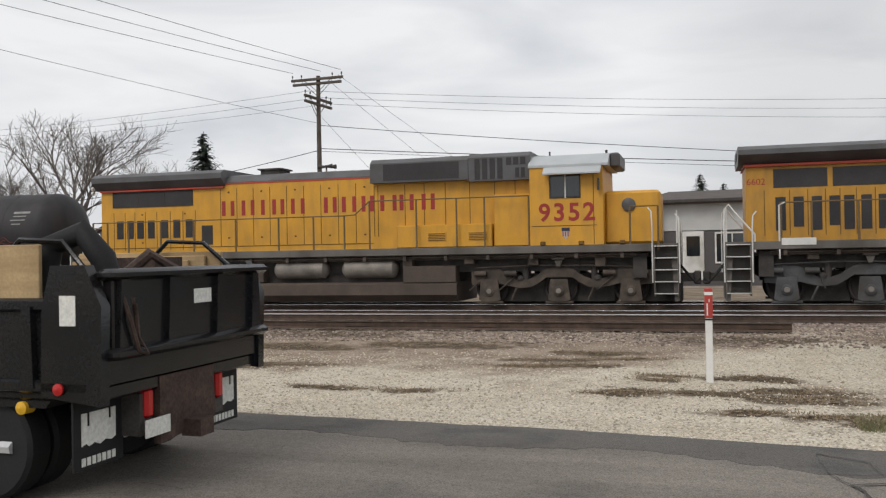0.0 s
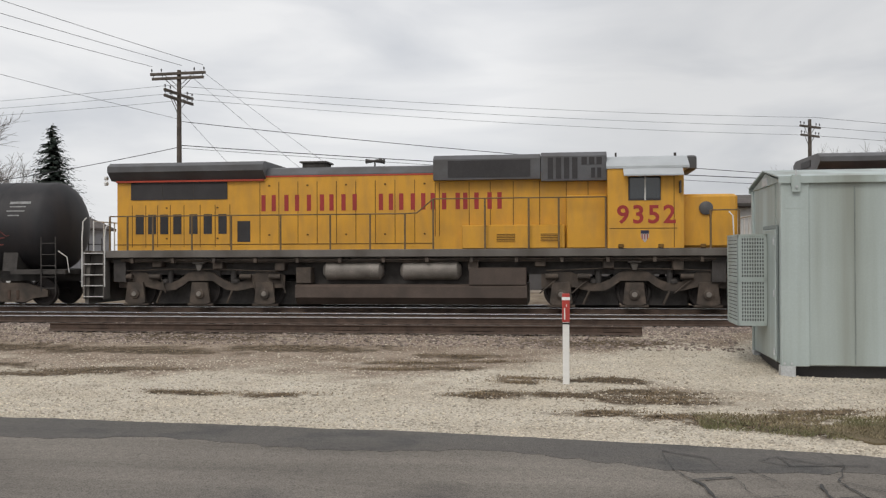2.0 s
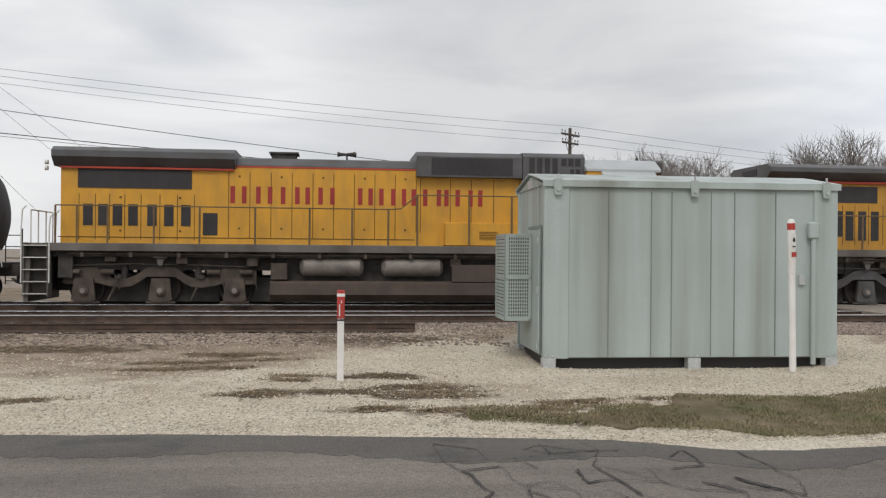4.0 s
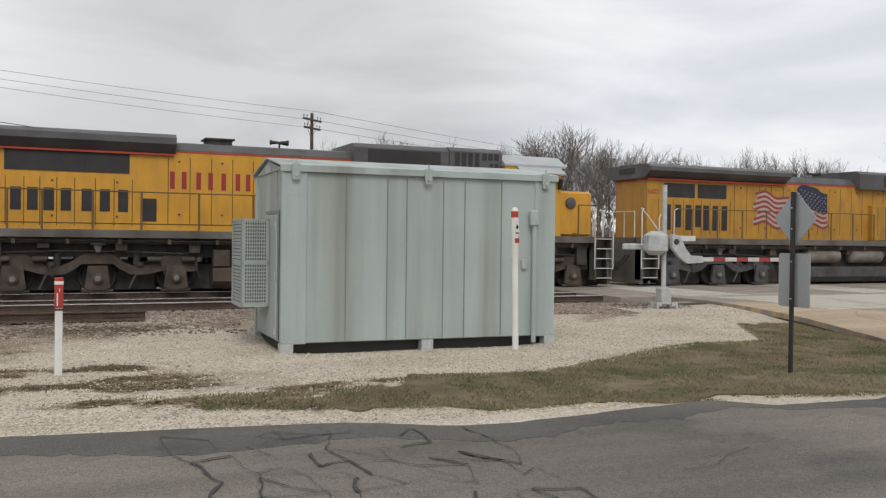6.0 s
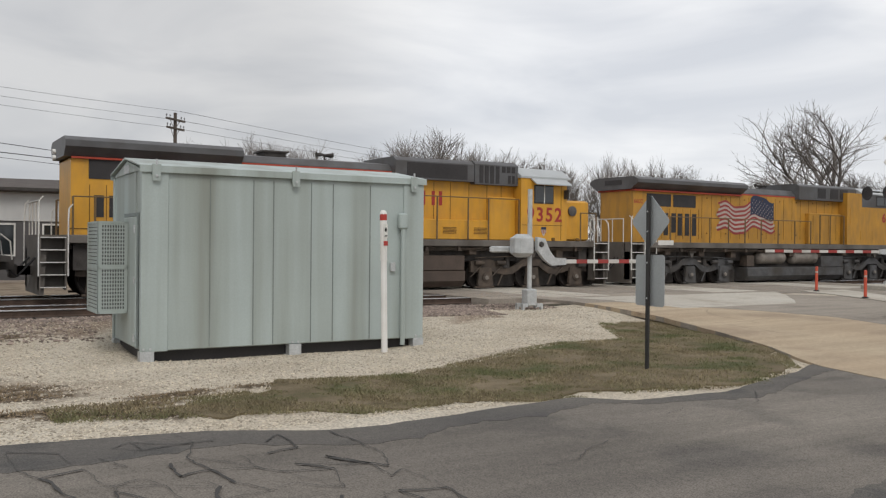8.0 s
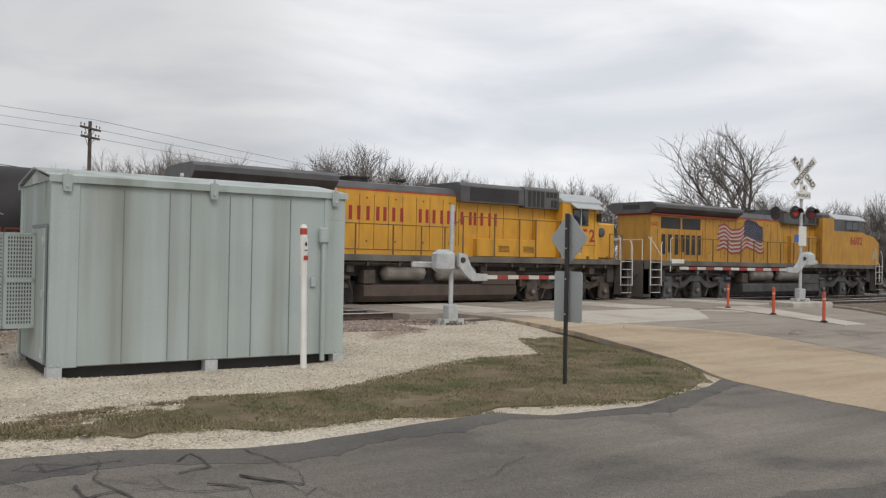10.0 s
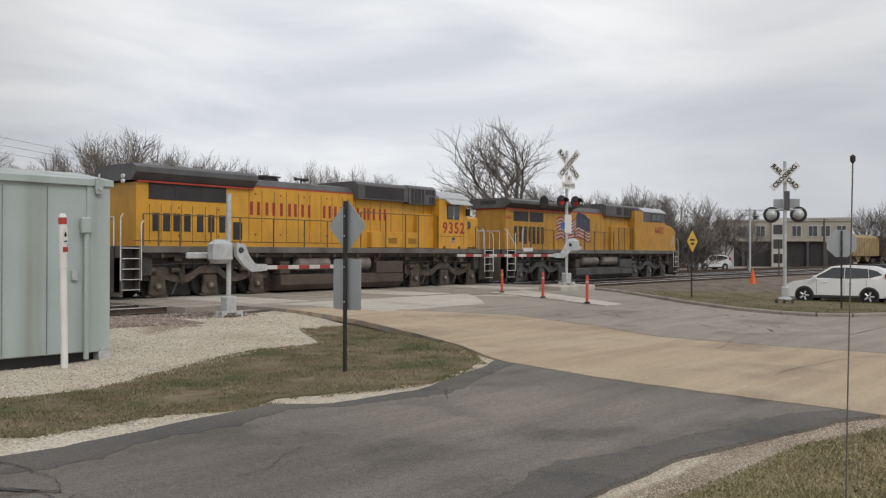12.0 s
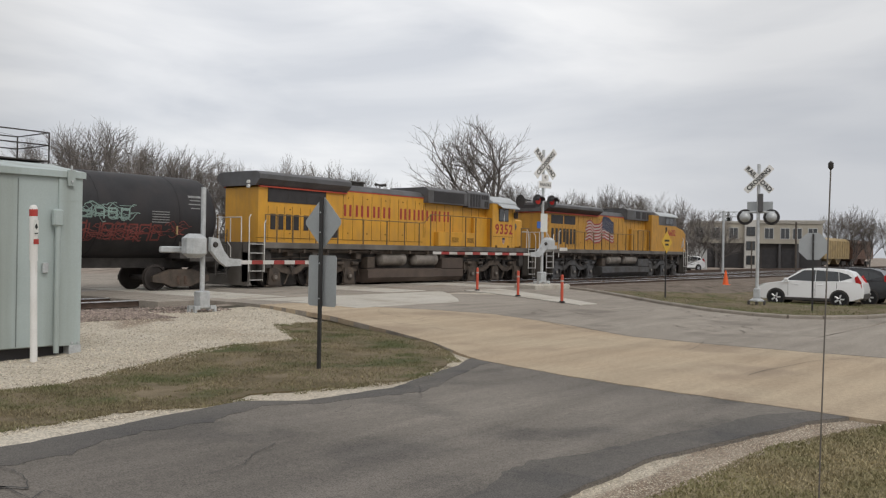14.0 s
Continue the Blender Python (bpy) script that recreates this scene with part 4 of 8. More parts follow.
def bogie(parent, xc, flip=1, grime=None):
    """Three-axle truck frame with arched side frames and axle boxes."""
    grime = grime or M_TRUCK
    for dx in (-2.16, 0, 2.13):
        wheelset(parent, xc + dx)
    for side in (-1, 1):
        y0, y1 = side * 0.99, side * 1.12
        top = [(-2.75, 1.12), (-2.35, 1.20), (-1.85, 1.19), (-1.6, 1.06), (-1.38, 0.90), (-1.0, 0.86), (-0.72, 0.97), (-0.42, 1.18), (-0.2, 1.24), (0.2, 1.24), (0.42, 1.18), (0.72, 0.97), (1.0, 0.86), (1.38, 0.90), (1.6, 1.06), (1.85, 1.19), (2.35, 1.20), (2.75, 1.12)]
        low = [(2.75, 0.72), (2.4, 0.70), (1.8, 0.74), (1.5, 0.66), (1.2, 0.61), (0.85, 0.64), (0.6, 0.78), (0.4, 0.93), (-0.4, 0.93), (-0.6, 0.78), (-0.85, 0.64), (-1.2, 0.61), (-1.5, 0.66), (-1.8, 0.74), (-2.4, 0.70), (-2.75, 0.72)]
        fr = part("side_frame", Solid().prism([(xc + a, b) for a, b in top + low], y0, y1, "y"), grime, parent, "cast steel side frame caked in grime")
        for dx in (-2.16, 0, 2.13):
            bx = Solid().prism([(xc + dx - 0.34, 0.26), (xc + dx - 0.22, 0.20), (xc + dx + 0.22, 0.20), (xc + dx + 0.34, 0.26), (xc + dx + 0.26, 0.88), (xc + dx - 0.26, 0.88)], y1, y1 + side * 0.10, "y")
            bx.lathe([(0.0, y1 + side * 0.09), (0.15, y1 + side * 0.09), (0.15, y1 + side * 0.15), (0.11, y1 + side * 0.17), (0.0, y1 + side * 0.17)], "y", 14, (xc + dx, 0, 0.52))
            part("axle_box", bx, grime, fr)
            cap = Solid().lathe([(0.0, y1 + side * 0.16), (0.085, y1 + side * 0.16), (0.075, y1 + side * 0.20), (0.0, y1 + side * 0.205)], "y", 12, (xc + dx, 0, 0.52))
            part("bearing_cap", cap, M_RESERVOIR, fr, "worn pale bearing cap")
            part("pedestal_tie", Solid().cham(xc + dx - 0.42, xc + dx + 0.42, *sorted((y1 - side * 0.02, y1 + side * 0.07)), 0.14, 0.21, 0.01), grime, fr)
        for dx in (-1.05, 1.05):
            sp = Solid().tube([(xc + dx, y0 + side * 0.02, 0.75), (xc + dx, y0 + side * 0.02, 1.25)], 0.10, 10)
            part("spring", sp, M_UNDER, fr)
        for dx in (-1.2, 1.15):
            part("brake_pad_arm", Solid().tube([(xc + dx - 0.12, y1 - side * 0.02, 0.62), (xc + dx - 0.3, y1 - side * 0.05, 0.22)], 0.035, 6), grime, fr)
            part("spring_cap", Solid().lathe([(0.0, 0.86), (0.13, 0.86), (0.13, 0.92), (0.06, 0.99), (0.0, 0.99)], "z", 12, (xc + dx, y0 + side * 0.06, 0)), M_UNDER, fr)
        part("centre_hanger", Solid().cham(xc - 0.2, xc + 0.2, *sorted((y1 + side * 0.005, y1 + side * 0.22)), 1.46, 1.66, 0.02).prism([(xc - 0.12, 1.46), (xc + 0.12, 1.46), (xc + 0.05, 1.26), (xc - 0.05, 1.26)], *sorted((y1 + side * 0.03, y1 + side * 0.16)), "y"), M_SILL, fr, "dusty grey bracket")
        br = Solid()
        for dx in (-2.45, -1.5, 1.5, 2.45):
            br.tube([(xc + dx - 0.17, y1 + side * 0.09, 1.06), (xc + dx + 0.2, y1 + side * 0.09, 1.06)], 0.085, 10)
            br.tube([(xc + dx + 0.2, y1 + side * 0.06, 1.02), (xc + dx + 0.35 * flip, y1 + side * 0.06, 0.55)], 0.022, 6)
        br.tube([(xc - 2.6, y1 + side * 0.05, 1.24), (xc - 0.9, y1 + side * 0.07, 1.30), (xc + 0.9, y1 + side * 0.07, 1.28), (xc + 2.6, y1 + side * 0.05, 1.22)], 0.02, 6)
        part("brake_rigging", br, grime, fr, "air brake cylinders and pipes")
    for dx in (-1.1, 0.95, 2.9):
        part("traction_motor", Solid().cham(xc + dx - 0.75, xc + dx + 0.7, -0.64, 0.64, 0.13, 0.95, 0.05), M_UNDER, parent)
    part("bolster", Solid().box(xc - 2.5, xc + 2.5, -0.62, 0.62, 0.72, 1.02).box(xc - 0.6, xc + 0.6, -1.0, 1.0, 0.9, 1.5), M_UNDER, parent)


def steps(parent, x0, x1, side, out):
    """Boarding steps with white edged treads; out is +1 at the front end."""
    y0, y1 = side * 1.12, side * 1.56
    well = Solid().box(x0, x1, y0, y0 + side * 0.04, 0.42, 1.88)
    for xs in (x0, x1 - 0.04):
        well.box(xs, xs + 0.04, y0, y1 - side * 0.02, 0.36, 1.9)
    w = part("step_well", well, M_SILL, parent)
    for k in range(5):
        z = 0.42 + k * 0.345
        st = part("step", Solid().box(x0 + 0.02, x1 - 0.02, y0, y1, z, z + 0.03), M_STEPS, w)
        part("step_edge", Solid().box(x0 + 0.02, x1 - 0.02, y1 - side * 0.002, y1 + side * 0.010, z + 0.006, z + 0.032), M_WHITE, st, "white tread edge")
    for xs, top in ((x0 - 0.03, 2.95), (x1 + 0.03, 2.75)):
        b = Solid().tube([(xs, y1, 0.75), (xs, y1, 2.3), (xs - 0.02 * out, y1 - side * 0.03, top - 0.12), (xs - 0.12 * out, y1 - side * 0.06, top)], 0.021, 7)
        part("grab_rail", b, M_WHITE, w, "white painted grab rail")


def handrail(parent, xs, z0, z1, y):
    """Walkway rail: a post at each of xs and one top bar."""
    part("top_rail", Solid().tube([(xs[0], y, z1), (xs[-1], y, z1)], 0.02, 6), M_HANDRAIL_Y, parent)
    for x in xs:
        part("rail_post", Solid().tube([(x, y, z0 - 0.2), (x, y, z1)], 0.032, 6), M_HANDRAIL_Y, parent)


def seams(parent, xs, z0, z1, y):
    for x in xs:
        part("door_seam", Solid().box(x - 0.011, x + 0.011, min(y, y * 1.005), max(y, y * 1.005), z0, z1), M_SEAM, parent)


def underframe(eng, half, tank0, tank1, back=None, tank_paint=None):
    back, tank_paint = back or half, tank_paint or M_FUEL
    ends = {-1: -back, 1: half}
    deck = part("deck", Solid().cham(-back + 0.7, half - 0.7, -1.53, 1.53, 1.66, 1.90, 0.02).box(-back, half, -1.10, 1.10, 1.50, 1.895), M_SILL, eng, "grey running board and sill")
    for side in (-1, 1):
        for e in (-1, 1):
            x0, x1 = sorted((ends[e] - e * 0.7, ends[e]))
            steps(eng, x0, x1, side, e)
    # Solid dark filler, added so no bright ground shows through the underframe.
    part("belly", Solid().box(-back + 1.0, half - 1.0, -0.95, 0.95, 1.12, 1.64).box(tank0 + 0.1, tank1 - 0.1, -0.9, 0.9, 0.75, 1.2).box(-back + 0.9, -back + 1.3, -1.3, 1.3, 0.9, 1.62).box(half - 1.3, half - 0.9, -1.3, 1.3, 0.9, 1.62), M_UNDER, eng, "black underframe filler closing the see-through gap")
    for k in range(9):
        xk = -back + 2.3 + k * (back + half - 4.6) / 8
        for s_ in (-1, 1):
            part("equipment_box", Solid().cham(xk - 0.12, xk + 0.2, *sorted((s_ * 0.95, s_ * 1.3)), 1.36 - 0.06 * (k % 3), 1.64, 0.02), M_TRUCK, eng)
    tank = Solid().prism([(-1.38, 0.42), (-1.15, 0.20), (1.15, 0.20), (1.38, 0.42), (1.38, 0.76), (1.30, 0.82), (-1.30, 0.82), (-1.38, 0.76)], tank0, tank1, "x")
    part("fuel_tank", tank, tank_paint, eng, "grimy fuel tank")
    for side in (-1, 1):
        part("battery_box", Solid().cham(*sorted((tank1 - 1.75, tank1 - 0.02)), *sorted((side * 0.9, side * 1.38)), 0.80, 1.33, 0.02), tank_paint, eng)
        part("filter_box", Solid().cham(tank0 + 0.02, tank0 + 0.5, *sorted((side * 0.9, side * 1.34)), 0.85, 1.35, 0.02), M_TRUCK, eng)
        for x0, x1 in ((tank0 + 0.85, tank0 + 2.77), (tank0 + 3.28, tank0 + 5.18)):
            prof = [(0.0, x0), (0.16, x0 + 0.02), (0.29, x0 + 0.13), (0.29, x1 - 0.13), (0.16, x1 - 0.02), (0.0, x1)]
            rsv = part("air_reservoir", Solid().lathe(prof, "x", 18, (0, side * 1.12, 1.25)), M_RESERVOIR, eng, "cylindrical steel air reservoir")
            for xb in (x0 + 0.4, x1 - 0.4):
                part("strap", Solid().lathe([(0.291, xb - 0.03), (0.297, xb - 0.03), (0.297, xb + 0.03), (0.291, xb + 0.03)], "x", 18, (0, side * 1.12, 1.25)), M_RESERVOIR, rsv)
        pp = Solid()
        for z, dy in ((1.60, 1.42), (1.55, 1.36)):
            pp.tube([(-back + 1.2, side * dy, z), (-2, side * dy, z - 0.02), (3, side * dy, z), (half - 1.2, side * dy, z)], 0.022, 6)
        for k in range(14):
            xk = -back + 1.6 + k * (back + half - 3.2) / 13
            pp.box(xk - 0.05, xk + 0.05, *sorted((side * 1.36, side * 1.48)), 1.50, 1.66)
        part("piping", pp, M_TRUCK, eng, "brake pipes and brackets under the sill")
    for e in (-1, 1):
        pilot = Solid().prism([(ends[e], 0.22), (ends[e] - e * 0.12, 0.20), (ends[e] - e * 0.2, 1.5), (ends[e], 1.5)], -1.45, 1.45, "y")
        part("pilot", pilot, M_SILL, eng, "end plate and snow plough")
        cp = Solid().box(*sorted((ends[e], ends[e] + e * 0.48)), -0.12, 0.12, 0.74, 1.0).cham(*sorted((ends[e] + e * 0.4, ends[e] + e * 0.62)), -0.2, 0.2, 0.66, 1.06, 0.04)
        part("coupler", cp, M_UNDER, eng, "knuckle coupler")
        for yy in (-0.75, -0.55, 0.5, 0.7):
            hs = Solid().tube([(ends[e], yy, 1.25), (ends[e] + e * 0.25, yy, 0.95), (ends[e] + e * 0.45, yy * 0.9, 0.72), (ends[e] + e * 0.6, yy * 0.85, 0.85)], 0.022, 6)
            part("brake_hose", hs, M_RUBBER, eng, "hanging brake hose")
        er = Solid()
        for yy in (-1.0, -0.35, 0.35, 1.0):
            er.tube([(ends[e] - e * 0.05, yy, 1.85), (ends[e] - e * 0.05, yy, 2.85)], 0.022, 6)
        er.tube([(ends[e] - e * 0.05, -1.0, 2.85), (ends[e] - e * 0.05, 1.0, 2.85)], 0.022, 6)
        part("end_rail", er, M_WHITE, eng, "white end handrail")
    return deck


def name_shape(parent, x0, x1, z0, z1, y, t=0.135):
    """One sign of the painted name as plain upright bars of its width, height and colour."""
    for xb in ((x0,) if x1 - x0 < 0.2 else (x0, x1 - t)):
        part("name_bar", Solid().box(xb, xb + t, y - 0.006, y, z0, z1), M_RED, parent, "plain red painted bar")


def louvre(parent, x0, x1, z0, z1, y, n=0, frame=True):
    """A dark opening with slats."""
    d = 0.012
    p = part("vent", Solid().box(x0, x1, y - d, y + 0.02, z0, z1), M_BLACK, parent, "dark vent opening")
    for k in range(n):
        z = z0 + (k + 0.5) * (z1 - z0) / n
        part("slat", Solid().box(x0, x1, y - d - 0.012, y - d + 0.004, z - 0.008, z + 0.008), M_UNDER, p)
    return p


def lattice(parent, xs, z0, z1, y):
    for x in xs:
        for z in (z0, z1 - 0.05):
            part("hinge", Solid().box(x - 0.03, x + 0.03, y - 0.02, y, z, z + 0.05), M_SEAM, parent)


def horns(parent, x, z):
    h = Solid().tube([(x, 0, z), (x, 0, z + 0.25)], 0.03, 6)
    for dx, dy in ((0.3, 0.12), (0.26, -0.12), (-0.3, 0.0)):
        h.tube([(x, dy, z + 0.25), (x + dx * 0.7, dy, z + 0.25), (x + dx, dy, z + 0.25)], 0.035, 8, 0.085)
    part("horn", h, M_UNDER, parent, "air horn cluster")


def standard_cab_engine():
    """Trailing engine: long hood at the back, a plain square cab and a short nose in front."""
    e = thing("locomotive", "dirty yellow diesel locomotive with square cab, coupled second", "locomotive")
    half = 10.56
    underframe(e, half, -3.3, 3.87, 10.2)
    bogie(e, -6.46)
    bogie(e, 7.04, -1)
    Y = 1.0
    prof = [(-Y, 1.9), (Y, 1.9), (Y, 4.24), (0.82, 4.47), (0.45, 4.54), (-0.45, 4.54), (-0.82, 4.47), (-Y, 4.24)]
    hood = part("hood", Solid().prism([(-Y, 1.9), (Y, 1.9), (Y, 4.235), (-Y, 4.235)], -9.33, 6.3, "x"), M_YELLOW, e, "yellow long hood with panel doors")
    part("hood_roof", Solid().prism([(-Y - 0.004, 4.27), (-Y - 0.004, 4.24), (Y + 0.004, 4.24), (Y + 0.004, 4.27), (0.82, 4.48), (0.45, 4.54), (-0.45, 4.54), (-0.82, 4.48)], -9.0, 6.28, "x"), M_LOCO_GREY, e, "grey rounded hood roof")
    part("roof_stripe", Solid().box(-9.3, 6.25, -Y - 0.012, Y + 0.012, 4.19, 4.24), M_STRIPE, e, "thin red stripe under the roof")
    # radiator section: wider overhanging top with a sloped dark screen below
    rad = part("radiator", Solid().prism([(-1.30, 4.40), (-1.02, 4.14), (1.02, 4.14), (1.30, 4.40), (1.30, 4.58), (1.10, 4.70), (-1.10, 4.70), (-1.30, 4.58)], -9.52, -4.35, "x"), M_LOCO_GREY, e, "grey overhanging radiator housing")
    part("radiator_stripe", Solid().box(-9.33, -4.4, -1.10, 1.10, 4.08, 4.135), M_STRIPE, rad)
    for s in (-1, 1):
        louvre(e, -8.85, -5.62, 3.52, 4.08, s * (Y + 0.012) if s > 0 else -(Y + 0.01))
        for k in range(4):
            part("door_seam", Solid().box(-8.85 + k * 1.05, -8.83 + k * 1.05, *sorted((s * Y, s * (Y + 0.03))), 3.52, 4.08), M_UNDER, e)
        for x0 in (-8.7, -8.28, -7.87, -7.43, -6.89, -6.41, -5.92):
            louvre(e, x0, x0 + 0.27, 2.42, 3.05, s * Y - (0.0 if s < 0 else 0.008))
        seams(e, (-8.82, -8.36, -7.96, -7.53, -7.07, -6.53, -6.03, -5.54), 2.0, 3.35, s * Y)
        lattice(e, (-7.65, -5.95), 2.25, 3.28, s * Y)
        vb = part("vent", Solid().box(-5.29, -4.87, *sorted((s * Y, s * (Y + 0.015))), 2.16, 2.82), M_BLACK, e, "square dark air intake")
        # engine room doors
        xs = [-4.55 + 0.62 * k for k in range(9)]
        seams(e, xs, 2.1, 4.05, s * Y)
        lattice(e, [x + 0.31 for x in xs[::2]], 2.35, 3.95, s * Y)
        seams(e, (1.05, 1.18, 2.1, 2.75, 3.45, 4.25, 5.05, 5.7), 2.3, 3.95, s * Y)
        part("door_rail", Solid().box(-9.4, 1.0, *sorted((s * Y, s * (Y + 0.012))), 2.07, 2.095), M_SEAM, e)
        part("body_bulge", Solid().cham(1.9, 5.0, *sorted((s * 0.95, s * 1.3)), 1.9, 2.62, 0.03), M_YELLOW, e, "yellow air duct along the walkway")
        for x0 in (2.93, 4.25):
            gr = part("louvre_panel", Solid().box(x0, x0 + 0.62, *sorted((s * 1.3, s * 1.312)), 2.10, 2.38), M_YELLOW, e)
            for k in range(5):
                part("slat", Solid().box(x0 + 0.03, x0 + 0.59, *sorted((s * 1.312, s * 1.322)), 2.12 + k * 0.05, 2.145 + k * 0.05), M_SEAM, gr)
        part("locker", Solid().cham(5.05, 6.24, *sorted((s * 0.95, s * 1.2)), 1.9, 3.5, 0.03), M_YELLOW, e)
    # dynamic brake and inverter housings
    dyn = part("brake_housing", Solid().prism([(-1.3, 4.0), (1.3, 4.0), (1.3, 4.62), (1.12, 4.76), (-1.12, 4.76), (-1.3, 4.62)], 1.03, 4.28, "x"), M_LOCO_GREY, e, "grey dynamic brake housing")
    box2 = part("blower_housing", Solid().prism([(-1.32, 3.93), (1.32, 3.93), (1.32, 4.66), (1.15, 4.79), (-1.15, 4.79), (-1.32, 4.66)], 4.3, 6.24, "x"), M_LOCO_GREY, e, "grey blower housing with tall vents")
    for s in (-1, 1):
        part("grille", Solid().box(1.48, 3.98, *sorted((s * 1.3, s * 1.312)), 4.06, 4.58), M_BLACK, dyn, "black grille")
        for k in range(4):
            part("vent", Solid().box(4.5 + k * 0.24, 4.66 + k * 0.24, *sorted((s * 1.32, s * 1.335)), 3.98, 4.62), M_BLACK, box2)
        for k in range(3):
            part("vent", Solid().box(5.5 + k * 0.22, 5.66 + k * 0.22, *sorted((s * 1.32, s * 1.335)), 4.4, 4.62), M_BLACK, box2)
        for k in range(2):
            part("vent", Solid().box(5.78 + k * 0.18, 5.9 + k * 0.18, *sorted((s * 1.32, s * 1.335)), 4.0, 4.3), M_BLACK, box2)
    # cab
    cab = part("cab", Solid().prism([(6.25, 1.9), (8.44, 1.9), (8.44, 4.2), (8.36, 4.3), (6.25, 4.3)], -1.52, 1.52, "y"), M_YELLOW, e, "square yellow cab")
    part("cab_roof", Solid().prism([(-1.56, 4.24), (-1.56, 4.31), (-1.05, 4.62), (-0.5, 4.70), (0.5, 4.70), (1.05, 4.62), (1.56, 4.31), (1.56, 4.24)], 6.22, 8.6, "x"), M_CAB_ROOF, e, "pale silver cab roof")
    part("numberboard", Solid().cham(8.58, 8.9, -0.95, 0.95, 4.22, 4.66, 0.05), M_LOCO_GREY, e, "headlight and marker housing")
    for s in (-1, 1):
        wn_ = part("window", Solid().box(6.85, 7.78, *sorted((s * 1.52, s * 1.535)), 3.3, 4.0), M_BLACK, cab)
        for k in range(2):
            part("pane", Solid().box(6.9 + k * 0.45, 7.3 + k * 0.45, *sorted((s * 1.535, s * 1.541)), 3.35, 3.95), M_GLASS, wn_, "dark cab glass")
        part("window_bar", Solid().box(7.31, 7.35, *sorted((s * 1.541, s * 1.555)), 3.3, 4.0), M_WHITE, wn_)
        part("sun_visor", Solid().prism([(s * 1.52, 4.26), (s * 1.88, 4.03), (s * 1.88, 3.99), (s * 1.52, 4.2)], 6.7, 8.4, "x"), M_CAB_ROOF, cab, "folding awning")
        ms = Solid()
        ms.box(8.3, 8.34, *sorted((s * 1.5, s * 1.78)), 3.5, 3.85)
        part("mirror", ms, M_UNDER, cab, "wind deflector")
        num = part("road_number", text_mesh("9352", 0.74, M_RED, bold=0.016, spacing=1.2), None, cab, "red road number")
        num.matrix_basis = pose(7.36, s * 1.525, 2.86, 0, 0, 0 if s < 0 else 180)
        sh = part("shield", Solid().prism([(7.2, 2.42), (7.2, 2.22), (7.32, 2.06), (7.44, 2.22), (7.44, 2.42)], *sorted((s * 1.52, s * 1.528)), "y"), M_FLAG_WHITE, cab, "plain white and blue shield")
        part("shield_top", Solid().box(7.2, 7.44, *sorted((s * 1.528, s * 1.533)), 2.32, 2.42), M_BLUE, sh)
        for k in range(3):
            part("shield_bar", Solid().box(7.225 + k * 0.075, 7.255 + k * 0.075, *sorted((s * 1.528, s * 1.532)), 2.16, 2.31), M_FLAG_RED, sh)
    for s in (-1, 1):
        part("panel_seam", Solid().box(6.3, 8.25, *sorted((s * 1.52, s * 1.527)), 2.47, 2.49).box(8.15, 8.17, *sorted((s * 1.52, s * 1.527)), 1.92, 4.1), M_SEAM, cab)
        for xk in (6.55, 7.7, 8.9):
            part("jacking_lug", Solid().cham(xk, xk + 0.16, *sorted((s * 1.50, s * 1.56)), 1.90, 2.02, 0.02), M_SEAM, e)
    nose = part("nose", Solid().cham(8.42, 10.06, -1.0, 1.0, 1.9, 3.50, 0.08), M_YELLOW, e, "short yellow nose")
    bell = Solid().lathe([(0.0, -1.0), (0.2, -1.0), (0.2, -1.06), (0.14, -1.09), (0.0, -1.10)], "y", 18, (9.14, 0, 3.08))
    part("headlight_cover", bell, M_LOCO_GREY, nose, "round grey cover")
    for s in (-1, 1):
        handrail(e, [-9.34, -8.75, -7.9, -6.61, -5.32, -3.73, -2.15, -0.9, 0.18], 1.9, 2.98, s * 1.46)
        handrail(e, [1.05, 2.62, 3.93, 4.82, 6.2], 1.9, 3.42, s * 1.46)
        handrail(e, [9.2, 10.0], 1.9, 3.0, s * 1.46)
        part("top_rail", Solid().tube([(0.18, s * 1.46, 2.98), (0.55, s * 1.46, 3.0), (1.05, s * 1.46, 3.42)], 0.02, 6), M_HANDRAIL_Y, e)
    for x0, x1 in ((-4.5, -4.03), (-3.75, -3.27), (-3.02, -2.88), (-2.6, -2.16), (-1.91, -1.42), (-0.72, -0.27), (-0.08, 0.42), (0.61, 1.04), (1.26, 1.40), (1.68, 2.05), (2.26, 2.40), (2.66, 3.10)):
        name_shape(e, x0, x1, 3.12, 3.63, -Y - 0.002)
    # roof fittings
    part("exhaust_stack", Solid().cham(-3.35, -2.6, -0.4, 0.4, 4.5, 4.72, 0.03).box(-3.42, -2.53, -0.46, 0.46, 4.69, 4.74), M_UNDER, e, "black exhaust stack")
    horns(e, -1.05, 4.5)
    part("antenna", Solid().tube([(6.6, 0.2, 4.68), (6.6, 0.2, 4.9)], 0.03, 6).tube([(8.4, 0.1, 4.68), (8.4, 0.1, 4.86)], 0.04, 6), M_UNDER, e)
    for z in (4.28, 4.45):
        part("marker_light", Solid().lathe([(0, -9.8), (0.07, -9.8), (0.07, -9.72), (0, -9.7)], "x", 10, (0, -0.9, z - 0.2)), M_WHITE, e)
    return e


